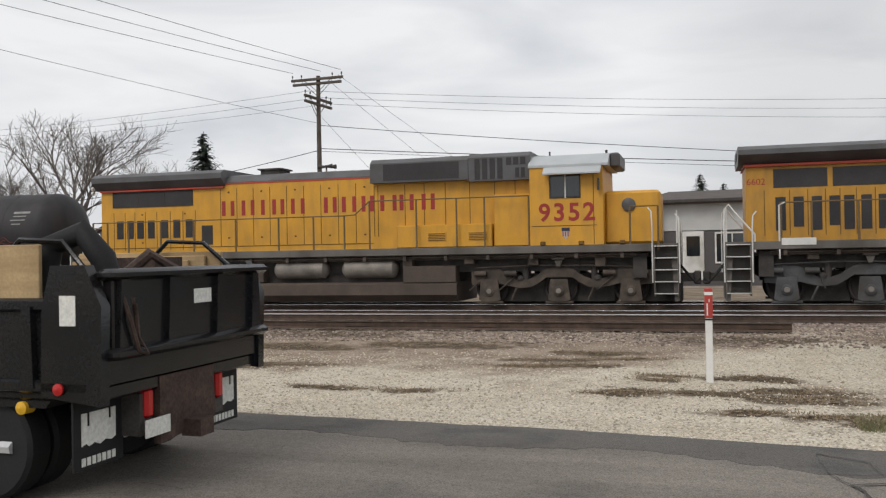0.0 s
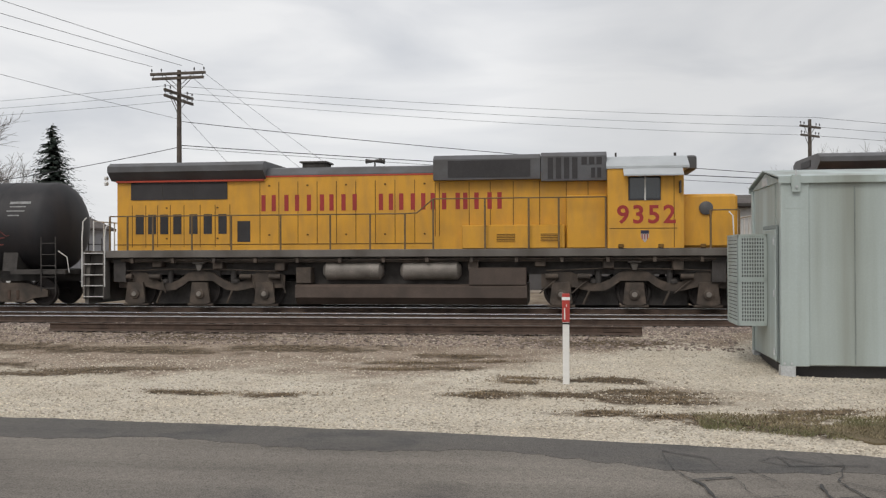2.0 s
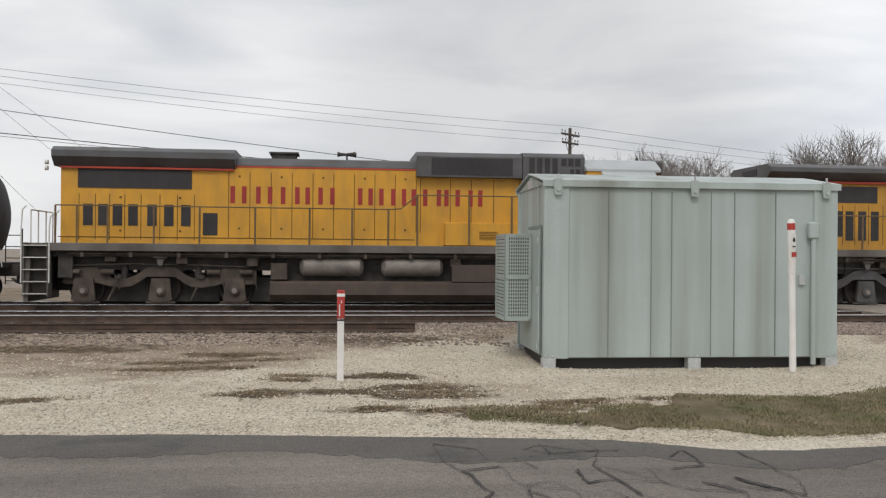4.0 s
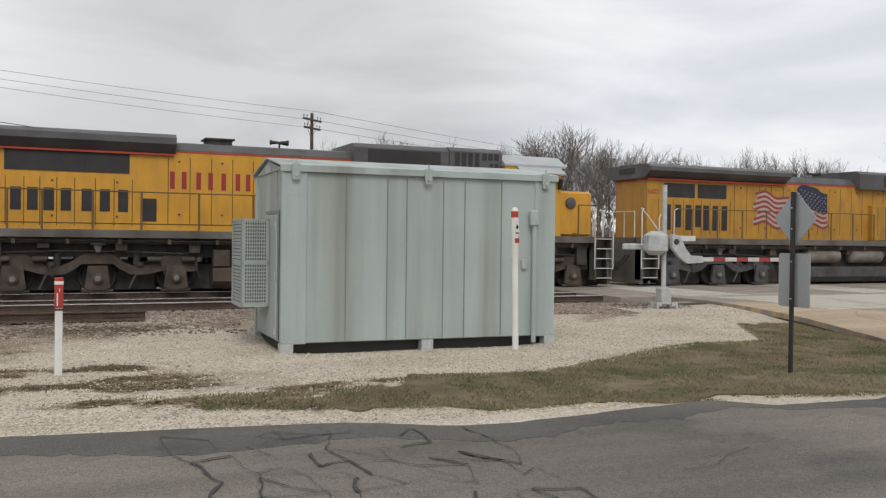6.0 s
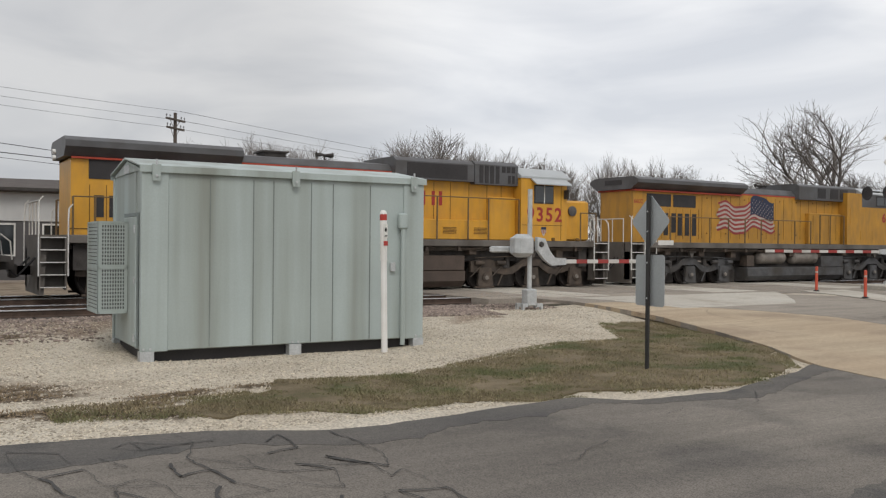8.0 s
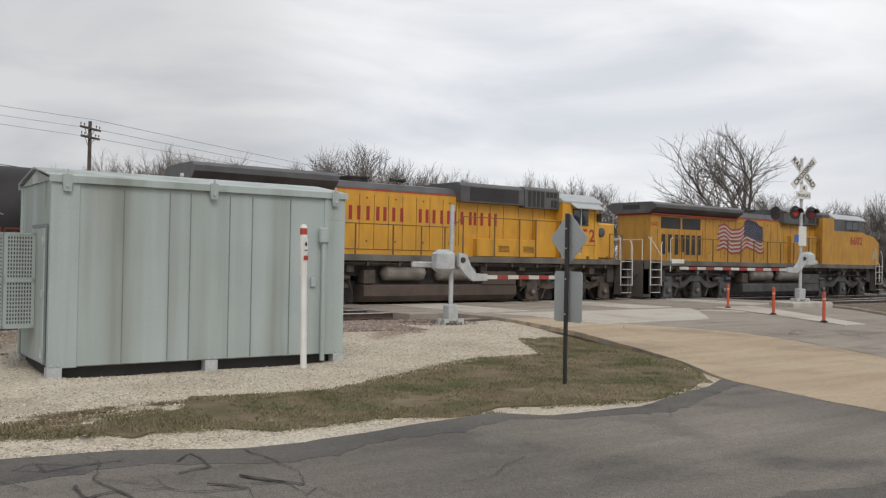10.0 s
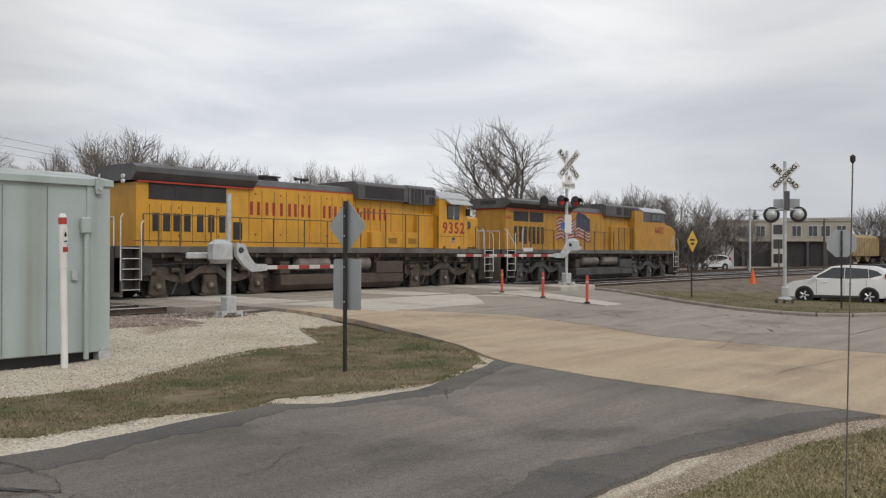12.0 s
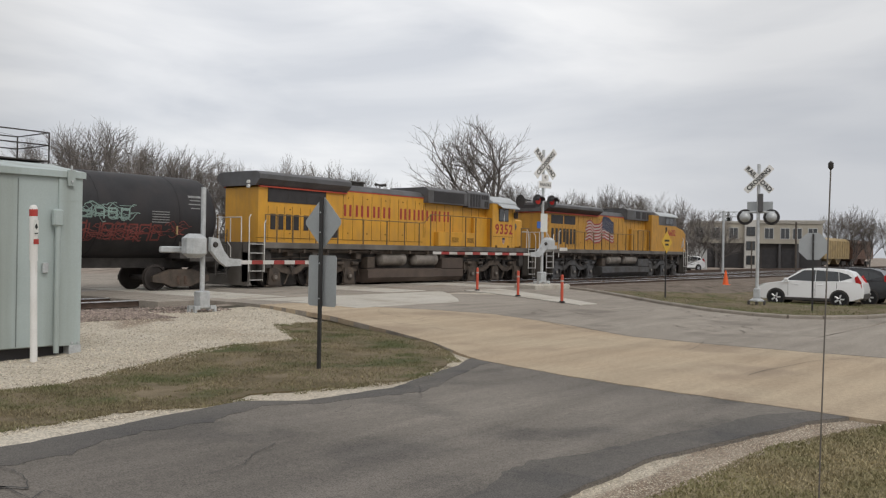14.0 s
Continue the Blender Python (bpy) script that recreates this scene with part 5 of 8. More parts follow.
def wide_cab_engine():
    """Leading engine: long radiator wings at the back, a waving flag on the hood, a wide cab with a full width nose."""
    e = thing("locomotive", "yellow diesel locomotive with wide cab and painted flag, leading", "locomotive")
    half = 10.5
    underframe(e, half, -3.2, 3.9, tank_paint=M_LEAD)
    bogie(e, -6.7, grime=M_LEAD)
    bogie(e, 6.7, -1, M_LEAD)
    Y = 1.0
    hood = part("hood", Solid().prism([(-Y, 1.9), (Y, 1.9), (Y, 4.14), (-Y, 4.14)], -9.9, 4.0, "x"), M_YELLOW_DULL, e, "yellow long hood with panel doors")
    part("hood_roof", Solid().prism([(-Y - 0.004, 4.2), (-Y - 0.004, 4.15), (Y + 0.004, 4.15), (Y + 0.004, 4.2), (0.8, 4.44), (-0.8, 4.44)], -9.6, 4.0, "x"), M_LOCO_GREY, e, "grey hood roof")
    part("roof_stripe", Solid().box(-9.85, 7.6, -Y - 0.012, Y + 0.012, 4.09, 4.15), M_STRIPE, e, "thin red stripe under the roof")
    rad = part("radiator", Solid().prism([(-1.45, 4.36), (-1.05, 4.10), (1.05, 4.10), (1.45, 4.36), (1.45, 4.50), (1.2, 4.62), (-1.2, 4.62), (-1.45, 4.50)], -10.1, -3.3, "x"), M_LOCO_GREY, e, "grey overhanging radiator wings")
    part("radiator_stripe", Solid().box(-9.95, -3.3, -1.12, 1.12, 4.03, 4.10), M_STRIPE, rad)
    part("number_light", Solid().box(-10.12, -10.1, -0.5, 0.5, 4.3, 4.5), M_BLACK, rad)
    for s in (-1, 1):
        for x0, x1 in ((-9.15, -7.72), (-7.58, -6.2)):
            louvre(e, x0, x1, 3.42, 3.95, s * Y - (0.0 if s < 0 else 0.008))
        for k, (x0, lo) in enumerate(((-9.1, 2.2), (-8.62, 2.3), (-8.14, 2.2), (-7.68, 2.32), (-7.3, 2.2), (-6.86, 2.2), (-6.42, 2.2))):
            louvre(e, x0, x0 + 0.27, lo, 3.15, s * Y - (0.0 if s < 0 else 0.008))
        seams(e, (-9.4, -8.72, -8.24, -7.78, -7.4, -6.98, -6.5, -6.0), 2.05, 3.35, s * Y)
        xs = [-5.8 + 0.62 * k for k in range(16)]
        seams(e, xs, 2.1, 4.0, s * Y)
        lattice(e, [x + 0.31 for x in xs[::2]], 2.3, 3.9, s * Y)
        part("number_plate", Solid().box(-9.0, -8.1, *sorted((s * 1.53, s * 1.545)), 1.78, 1.98), M_WHITE, e, "pale notice on the sill")
        nb = part("road_number", text_mesh("6602", 0.26, M_RED), None, hood, "small red road number")
        nb.matrix_basis = pose(-9.62, s * (Y + 0.004), 3.6, 0, 0, 0 if s < 0 else 180)
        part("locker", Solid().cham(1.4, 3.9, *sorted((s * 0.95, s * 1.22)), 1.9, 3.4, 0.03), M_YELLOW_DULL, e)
        seams(e, (1.7, 2.3, 2.9, 3.5), 2.1, 3.3, s * 1.222)
    aux = part("blower_housing", Solid().prism([(-1.25, 4.02), (1.25, 4.02), (1.25, 4.66), (1.05, 4.78), (-1.05, 4.78), (-1.25, 4.66)], 0.6, 5.1, "x"), M_LOCO_GREY, e, "grey blower housing")
    for s in (-1, 1):
        for x0 in (2.0, 3.0, 3.75):
            part("vent", Solid().box(x0, x0 + 0.62, *sorted((s * 1.25, s * 1.262)), 4.12, 4.6), M_BLACK, aux)
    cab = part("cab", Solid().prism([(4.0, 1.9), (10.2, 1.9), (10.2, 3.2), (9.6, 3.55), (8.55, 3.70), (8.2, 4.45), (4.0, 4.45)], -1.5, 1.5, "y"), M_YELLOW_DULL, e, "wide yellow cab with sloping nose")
    part("cab_top", Solid().prism([(5.2, 3.78), (8.52, 3.78), (8.2, 4.46), (5.2, 4.46)], -1.506, 1.506, "y"), M_LOCO_GREY, e, "grey upper cab")
    part("cab_roof", Solid().prism([(-1.54, 4.42), (-1.54, 4.47), (-1.1, 4.74), (1.1, 4.74), (1.54, 4.47), (1.54, 4.42)], 5.2, 8.6, "x"), M_CAB_ROOF, e, "pale silver cab roof")
    for s in (-1, 1):
        wn_ = part("window", Solid().box(6.4, 7.8, *sorted((s * 1.506, s * 1.52)), 3.85, 4.36), M_BLACK, cab)
        for k in range(2):
            part("pane", Solid().box(6.46 + k * 0.67, 7.06 + k * 0.67, *sorted((s * 1.52, s * 1.526)), 3.9, 4.31), M_GLASS, wn_, "dark cab glass")
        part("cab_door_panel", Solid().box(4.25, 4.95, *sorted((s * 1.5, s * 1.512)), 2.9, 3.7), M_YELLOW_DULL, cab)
        num = part("road_number", text_mesh("6602", 0.62, M_RED, bold=0.016, spacing=1.1), None, cab, "red road number")
        num.matrix_basis = pose(7.6, s * 1.505, 3.25, 0, 0, 0 if s < 0 else 180)
        for x0 in (5.1, 6.1):
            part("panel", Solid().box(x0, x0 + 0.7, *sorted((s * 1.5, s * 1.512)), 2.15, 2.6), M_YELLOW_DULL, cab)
        em = part("emblem", Solid().prism([(9.4, 2.1), (9.6, 2.25), (9.85, 2.3), (9.7, 2.5), (9.8, 2.75), (9.6, 2.7), (9.5, 2.45)], *sorted((s * 1.5, s * 1.508)), "y"), M_FLAG_WHITE, cab, "plain white winged emblem")
        handrail(e, [-9.0, -8.2, -7.0, -5.8, -4.6, -3.5, -2.4, -1.2, 0.0, 1.2], 1.9, 2.98, s * 1.46)
        handrail(e, [1.9, 2.7, 3.8], 1.9, 3.3, s * 1.46)
        part("white_rail", Solid().tube([(-9.05, s * 1.5, 1.4), (-9.05, s * 1.5, 2.9), (-8.9, s * 1.5, 2.98)], 0.025, 6).tube([(-10.4, s * 1.3, 2.98), (-10.2, s * 1.45, 2.7), (-9.7, s * 1.5, 2.1), (-9.7, s * 1.5, 1.6)], 0.025, 6), M_WHITE, e, "white painted grab rail")
        part("front_rail", Solid().tube([(9.25, s * 1.4, 2.6), (9.6, s * 1.45, 2.3), (10.3, s * 1.5, 1.95), (10.3, s * 1.5, 0.9)], 0.025, 6), M_WHITE, e, "white painted grab rail")
    glass = Solid().prism([(8.555, 3.78), (8.575, 3.78), (8.275, 4.38), (8.255, 4.38)], -1.2, 1.2, "y")
    part("windscreen", glass, M_GLASS, cab)
    # flag painted on the hood: wavy stripes and a dark canton
    yf = -Y - 0.014

    def wave(x):
        return 0.15 * math.sin(x * 2.9 + 1.9) + 0.035 * math.sin(x * 7.1) + 0.04 * (x + 3)

    f0, f1 = -4.75, -1.0
    for k in range(13):
        s = Solid()
        top, low = 3.72 - k * 0.098, 3.72 - (k + 1) * 0.098
        xs = spread(f0 + 0.12 * math.sin(k), f1 - 0.05 * (k % 3) + 0.012 * k, 0.12)
        v = []
        for x in xs:
            v += [(x, yf, low + wave(x)), (x, yf, top + wave(x)), (x, yf + 0.01, low + wave(x)), (x, yf + 0.01, top + wave(x))]
        f = []
        for i in range(len(xs) - 1):
            a, b = 4 * i, 4 * i + 4
            f += [(a, b, b + 1, a + 1), (a + 2, a + 3, b + 3, b + 2), (a + 1, b + 1, b + 3, a + 3), (a, a + 2, b + 2, b)]
        part("flag_stripe", s.add(v, f), M_FLAG_RED if k % 2 == 0 else M_FLAG_WHITE, hood, "wavy painted stripe")
    cv = Solid()
    xs = spread(-2.6, -0.96, 0.1)
    v = []
    for x in xs:
        v += [(x, yf - 0.004, 3.05 + wave(x)), (x, yf - 0.004, 3.86 + 0.12 * math.sin((x + 2.55) * 2) + wave(x)), (x, yf, 3.05 + wave(x)), (x, yf, 3.8 + wave(x))]
    f = [q for i in range(len(xs) - 1) for q in ((4 * i, 4 * i + 4, 4 * i + 5, 4 * i + 1), (4 * i + 1, 4 * i + 5, 4 * i + 7, 4 * i + 3))]
    canton = part("flag_canton", cv.add(v, f), M_BLUE, hood, "dark blue painted field")
    star = Solid()
    for r_ in range(6):
        for c_ in range(8):
            x, z = -2.47 + c_ * 0.19 + (r_ % 2) * 0.09, 3.13 + r_ * 0.115
            z += wave(x)
            star.prism([(x + (0.035 if q % 2 == 0 else 0.015) * math.sin(q * math.pi / 5), z + (0.035 if q % 2 == 0 else 0.015) * math.cos(q * math.pi / 5)) for q in range(10)], yf - 0.010, yf - 0.005, "y")
    part("flag_stars", star, M_FLAG_WHITE, canton, "small pale stars")
    part("exhaust_stack", Solid().cham(-2.9, -2.0, -0.45, 0.45, 4.4, 4.62, 0.03), M_UNDER, e, "black exhaust stack")
    horns(e, -0.7, 4.42)
    return e


def tank_car():
    """Black tank car with two-axle bogies and a top walkway."""
    t = thing("tank_car", "black railway tank car with sprayed graffiti, coupled behind the locomotives", "tank car")
    L, r, zc = 16.6, 1.5, 2.72
    prof = [(0.0, -L / 2)] + [(r * math.sin(a), -L / 2 + 0.75 * (1 - math.cos(a))) for a in (0.25, 0.55, 0.85, 1.15, 1.4)]
    prof += [(r, -L / 2 + 0.75), (r, L / 2 - 0.75)] + [(r * math.sin(a), L / 2 - 0.75 * (1 - math.cos(a))) for a in (1.4, 1.15, 0.85, 0.55, 0.25)] + [(0.0, L / 2)]
    shell = part("tank", Solid().lathe(prof, "x", 48, (0, 0, zc)), M_TANKCAR, t, "glossy black cylindrical tank")
    for x in (-6.2, -3.1, 0, 3.1, 6.2):
        part("weld_band", Solid().lathe([(r, x - 0.03), (r + 0.008, x - 0.03), (r + 0.008, x + 0.03), (r, x + 0.03)], "x", 48, (0, 0, zc)), M_TANKCAR, shell)
    part("sill", Solid().box(-L / 2 - 0.5, L / 2 + 0.5, -0.35, 0.35, 0.9, 1.25).box(-L / 2 - 0.3, -L / 2 + 1.6, -1.4, 1.4, 1.15, 1.3).box(L / 2 - 1.6, L / 2 + 0.3, -1.4, 1.4, 1.15, 1.3), M_UNDER, t, "black stub sill")
    for e in (-1, 1):
        part("saddle", Solid().prism([(-1.3, 1.25), (1.3, 1.25), (1.2, 2.0), (0.8, 1.6), (0, 1.35), (-0.8, 1.6), (-1.2, 2.0)], e * 6.6 - 0.25, e * 6.6 + 0.25, "x"), M_UNDER, t)
        part("coupler", Solid().box(*sorted((e * (L / 2 + 0.5), e * (L / 2 + 0.95))), -0.12, 0.12, 0.74, 1.0), M_UNDER, t)
        for dx in (-0.89, 0.89):
            wheelset(t, e * 6.6 + dx, 0, 0.46)
        for s in (-1, 1):
            x = e * 6.6
            fr = Solid().prism([(x - 1.2, 0.62), (x - 0.45, 0.86), (x + 0.45, 0.86), (x + 1.2, 0.62), (x + 1.2, 0.42), (x + 0.7, 0.36), (x + 0.42, 0.24), (x - 0.42, 0.24), (x - 0.7, 0.36), (x - 1.2, 0.42)], *sorted((s * 0.94, s * 1.08)), "y")
            part("side_frame", fr, M_TRUCK, t)
            for k in (-0.15, 0.15):
                part("spring", Solid().tube([(x + k, s * 1.05, 0.32), (x + k, s * 1.05, 0.62)], 0.07, 8), M_RUST, t)
            ld = Solid()
            for xx in (e * 7.8, e * 8.3):
                ld.tube([(xx, s * 1.45, 0.6), (xx, s * 1.45, 2.35)], 0.02, 6)
            for k in range(5):
                ld.tube([(e * 7.8, s * 1.45, 0.7 + k * 0.36), (e * 8.3, s * 1.45, 0.7 + k * 0.36)], 0.016, 6)
            part("ladder", ld, M_UNDER, t)
            part("grab_iron", Solid().tube([(e * 8.35, s * 1.4, 1.9), (e * 8.6, s * 1.3, 1.7), (e * 8.65, s * 1.25, 1.2)], 0.02, 6), M_WHITE, t)
    wk = Solid().box(-1.6, 1.6, -1.0, 1.0, 4.28, 4.32)
    for x in (-1.6, 1.6):
        for y in (-1.0, 1.0):
            wk.tube([(x, y, 4.2), (x, y, 5.2)], 0.025, 6)
    for z in (4.8, 5.2):
        wk.tube([(-1.6, -1, z), (1.6, -1, z), (1.6, 1, z), (-1.6, 1, z), (-1.6, -1, z)], 0.022, 6)
    part("walkway", wk, M_UNDER, t, "top platform with railing")
    part("manway", Solid().lathe([(0.0, 4.2), (0.5, 4.2), (0.5, 4.45), (0.45, 4.5), (0.0, 4.52)], "z", 20), M_UNDER, t)

    def on_tank(s, x, a, w, h):
        """A small curved panel on the shell at angle a over the horizontal."""
        v = []
        n = 5
        for i in range(n + 1):
            b = a - h / (2 * r) + h / r * i / n
            for xx in (x - w / 2, x + w / 2):
                v.append((xx, -(r + 0.008) * math.cos(b), zc + (r + 0.008) * math.sin(b)))
        s.add(v, [(2 * i, 2 * i + 1, 2 * i + 3, 2 * i + 2) for i in range(n)])

    bars = Solid()
    for k, w in enumerate((0.9, 0.7, 0.8, 0.5)):
        on_tank(bars, 7.0 - 0.05 * k, 0.52 - k * 0.1, w * 0.8, 0.04 if k else 0.09)
    for k in range(5):
        on_tank(bars, 5.4, 0.1 - k * 0.06, 0.7, 0.03)
    tagged(part("stencil_bars", bars, M_STENCIL, shell, "pale stencilled bars"), kind="stuff")
    g = random.Random(8)
    for m_, x0, a0, n in ((M_GRAFFITI_A, 3.2, 0.05, 26), (M_GRAFFITI_B, 3.4, -0.42, 34), (M_GRAFFITI_B, 5.4, -0.32, 14), (M_GRAFFITI_A, 1.0, -0.3, 18)):
        s = Solid()
        for _ in range(n):
            a, x, da = a0 + g.uniform(-0.16, 0.16), x0 + g.uniform(-0.9, 0.9), g.uniform(-0.12, 0.12)
            pts = [(x + k * 0.09, -(r + 0.004) * math.cos(a + da * math.sin(k * 0.9)), zc + (r + 0.004) * math.sin(a + da * math.sin(k * 0.9))) for k in range(7)]
            s.tube(pts, 0.016, 4)
        part("graffiti", s, m_, shell, "sprayed scribble without readable words")
    for m_, x0, a0, h, n in ((M_GRAFFITI_B, 2.0, -0.40, 0.62, 8), (M_GRAFFITI_A, 1.2, 0.02, 0.34, 7)):
        s = Solid()
        for k in range(n):
            xk, w = x0 + k * 0.47, g.uniform(0.30, 0.40)
            for dx in (-w / 2, w / 2):
                on_tank(s, xk + dx, a0 + g.uniform(-0.03, 0.03), 0.06, h * g.uniform(0.8, 1.1))
            for da in (-h / 3.4, g.uniform(-0.05, 0.05), h / 3.4):
                if g.random() < 0.8:
                    on_tank(s, xk, a0 + da, w, 0.06)
        part("graffiti", s, m_, shell, "sprayed block shapes without readable words")
    part("hazard_stripe", Solid().box(L / 2 - 2.25, L / 2 - 2.19, -1.49, -1.44, 2.1, 2.4), M_HOPPER, t, "yellow reflector strip")
    return t


engine_b = standard_cab_engine()
engine_a = wide_cab_engine()
tanker = tank_car()


# ---- things beside the line ----
def rest(x, y, dz=0.0):
    return ground_z(x, y) + dz


def shelter():
    """Signal equipment shelter on corner feet, with panel ribs, a shallow gable roof and a screened air unit at one end."""
    t = thing("equipment_shelter", "pale green-grey steel railway signal shelter with streaked panels, on gravel", "shelter", pose(3.115, 14.70, GROUND - 0.06, 0, 0, -0.2))
    L, W, z0, z1 = 5.19, 2.44, 0.16, 3.13
    wall = part("wall", Solid().cham(0.02, L - 0.02, 0.02, W - 0.02, z0, z1, 0.015), M_CONT, t, "streaked green-grey steel wall")
    # Black block under the walls: the gap's shade put into colour and shape.
    part("floor_frame", Solid().box(0.10, L - 0.10, 0.20, W - 0.12, -0.06, 0.24), M_BLACK, t, "black block standing in for the shade under the shelter")
    for x in (0.0, L):
        for y in (0.0, W):
            sx, sy = (1 if x == 0 else -1), (1 if y == 0 else -1)
            part("corner_post", Solid().cham(*sorted((x - sx * 0.012, x + sx * 0.42 if y == 0 or True else 0)), *sorted((y - sy * 0.012, y + sy * 0.10)), z0 - 0.01, z1 - 0.03, 0.01), M_CONT, t)
    for i, x in enumerate((0.06, L / 2, L - 0.12)):
        for y in (0.0, W - 0.15):
            f = part("foot", Solid().box(x - 0.08, x + 0.14, y - 0.02, y + 0.17, -0.06, 0.16).box(x - 0.11, x + 0.17, y - 0.06, y + 0.2, -0.07, -0.03), M_GALV, t, "galvanised foot")
            for k in (-0.03, 0.08):
                part("bolt", Solid().lathe([(0.0, -0.035), (0.02, -0.035), (0.02, -0.02), (0.0, -0.02)], "y", 8, (x + k, y, 0.2)), M_GALV, f)
    # standing seams between wall sheets
    for x in (0.37, 1.11, 1.86, 2.22, 2.92, 3.34, 4.08):
        part("wall_seam", Solid().box(x - 0.006, x + 0.006, 0.004, 0.03, z0 + 0.03, z1 - 0.12), mat("seam_shadow", (0.22, 0.245, 0.235), 0.6), wall)
    part("wall_seam", Solid().box(0.004, 0.03, 0.5, 0.51, z0, z1), M_CONT, wall)
    # roof: shallow gable with a folded edge and lifting lugs
    ov = 0.05
    roof = Solid().prism([(-ov, z1 - 0.06), (-ov, z1 + 0.05), (W / 2, z1 + 0.26), (W + ov, z1 + 0.05), (W + ov, z1 - 0.06), (W + ov - 0.02, z1 - 0.06), (W + ov - 0.02, z1 + 0.03), (W / 2, z1 + 0.235), (-ov + 0.02, z1 + 0.03), (-ov + 0.02, z1 - 0.06)], -ov, L + ov, "x")
    rf = part("roof", roof, M_CONT, t, "shallow gabled steel roof")
    part("gable", Solid().prism([(0.02, z1 - 0.02), (W - 0.02, z1 - 0.02), (W / 2, z1 + 0.2)], 0.0, L, "x"), M_CONT, t)
    part("gable_vent", Solid().box(-0.02, 0.01, W / 2 - 0.22, W / 2 + 0.2, z1 - 0.02, z1 + 0.12), M_GALV, t, "small gable vent")
    for x in (0.13, L / 2 - 0.08, L - 0.31):
        lug = part("lifting_lug", Solid().prism([(x + 0.02, z1 - 0.2), (x + 0.14, z1 - 0.2), (x + 0.15, z1 - 0.08), (x + 0.15, z1 + 0.07), (x + 0.01, z1 + 0.07), (x + 0.01, z1 - 0.08)], -0.08, -0.05, "y"), M_CONT, t, "bolted lifting lug")
        part("bolt", Solid().lathe([(0.0, -0.11), (0.022, -0.11), (0.022, -0.09), (0.0, -0.09)], "y", 8, (x + 0.08, 0, z1 - 0.12)), M_GALV, lug)
        part("bolt", Solid().tube([(x + 0.08, -0.07, z1 + 0.06), (x + 0.08, -0.07, z1 + 0.15)], 0.018, 6), M_GALV, lug)
        if abs(x - L / 2) > 1:
            part("patch_plate", Solid().box(x - 0.08, x + 0.24, -0.016, 0.0, z1 - 0.46, z1 - 0.27), M_CONT, t)
    # door on the short end and the screened air unit
    dr = part("door", Solid().cham(-0.03, 0.01, 0.34, 1.30, 0.2, 2.35, 0.008), M_CONT, t, "steel service door")
    part("door_frame", Solid().box(-0.015, 0.006, 0.28, 1.36, 2.36, 2.42).box(-0.015, 0.006, 0.28, 0.33, 0.2, 2.36), mat("door_gap", (0.2, 0.23, 0.225), 0.6), t)
    for z in (0.35, 1.3, 2.15):
        part("hinge", Solid().tube([(-0.045, 0.36, z - 0.06), (-0.045, 0.36, z + 0.06)], 0.018, 6), M_GALV, dr)
    part("handle", Solid().tube([(-0.03, 1.2, 1.15), (-0.09, 1.2, 1.2), (-0.09, 1.2, 1.4)], 0.02, 6), M_UNDER, dr, "dark door handle")
    # cage box: perforated screens in frames
    cx0, cx1, cy0, cy1, cz0, cz1 = -0.52, -0.035, 0.95, 2.0, 0.72, 2.28
    cage = part("air_unit", Solid().cham(cx0 + 0.012, cx1, cy0 + 0.012, cy1 - 0.012, cz0 + 0.01, cz1 - 0.01, 0.005), M_CONT, t, "wall-mounted air conditioner in a screen cage")
    fr = Solid()
    for z0_, z1_ in ((cz0, cz0 + 0.04), (cz1 - 0.04, cz1), (1.47, 1.53)):
        fr.box(cx0, cx1, cy0, cy0 + 0.02, z0_, z1_).box(cx0, cx0 + 0.02, cy0, cy1, z0_, z1_)
    for x in (cx0, cx1 - 0.05):
        fr.box(x, x + 0.05, cy0, cy0 + 0.02, cz0, cz1)
    for y in (cy0, cy1 - 0.05):
        fr.box(cx0, cx0 + 0.02, y, y + 0.05, cz0, cz1)
    part("cage_frame", fr, M_CONT, cage)
    slot = Solid()
    for zi in range(24):
        z = cz0 + 0.08 + zi * 0.0625
        if abs(z - 1.49) < 0.05:
            continue
        for xi in range(9):
            slot.box(cx0 + 0.075 + xi * 0.042, cx0 + 0.095 + xi * 0.042, cy0 + 0.008, cy0 + 0.011, z, z + 0.038)
        for yi in range(20):
            slot.box(cx0 + 0.008, cx0 + 0.011, cy0 + 0.10 + yi * 0.045, cy0 + 0.122 + yi * 0.045, z, z + 0.012)
    tagged(part("screen_mesh", slot, M_BLACK, cage, "rows of dark slots"), kind="stuff")
    # conduit and meter on the long wall
    part("conduit", Solid().tube([(L - 0.46, -0.07, 0.05), (L - 0.46, -0.07, 2.28)], 0.045, 10).cham(L - 0.56, L - 0.38, -0.14, -0.01, 2.22, 2.52, 0.03), M_CONT, t, "vertical conduit with weather cap")
    part("switch_box", Solid().cham(L - 0.70, L - 0.60, -0.05, 0.0, 1.42, 1.6, 0.01), M_GALV, t)
    return t


shelter()


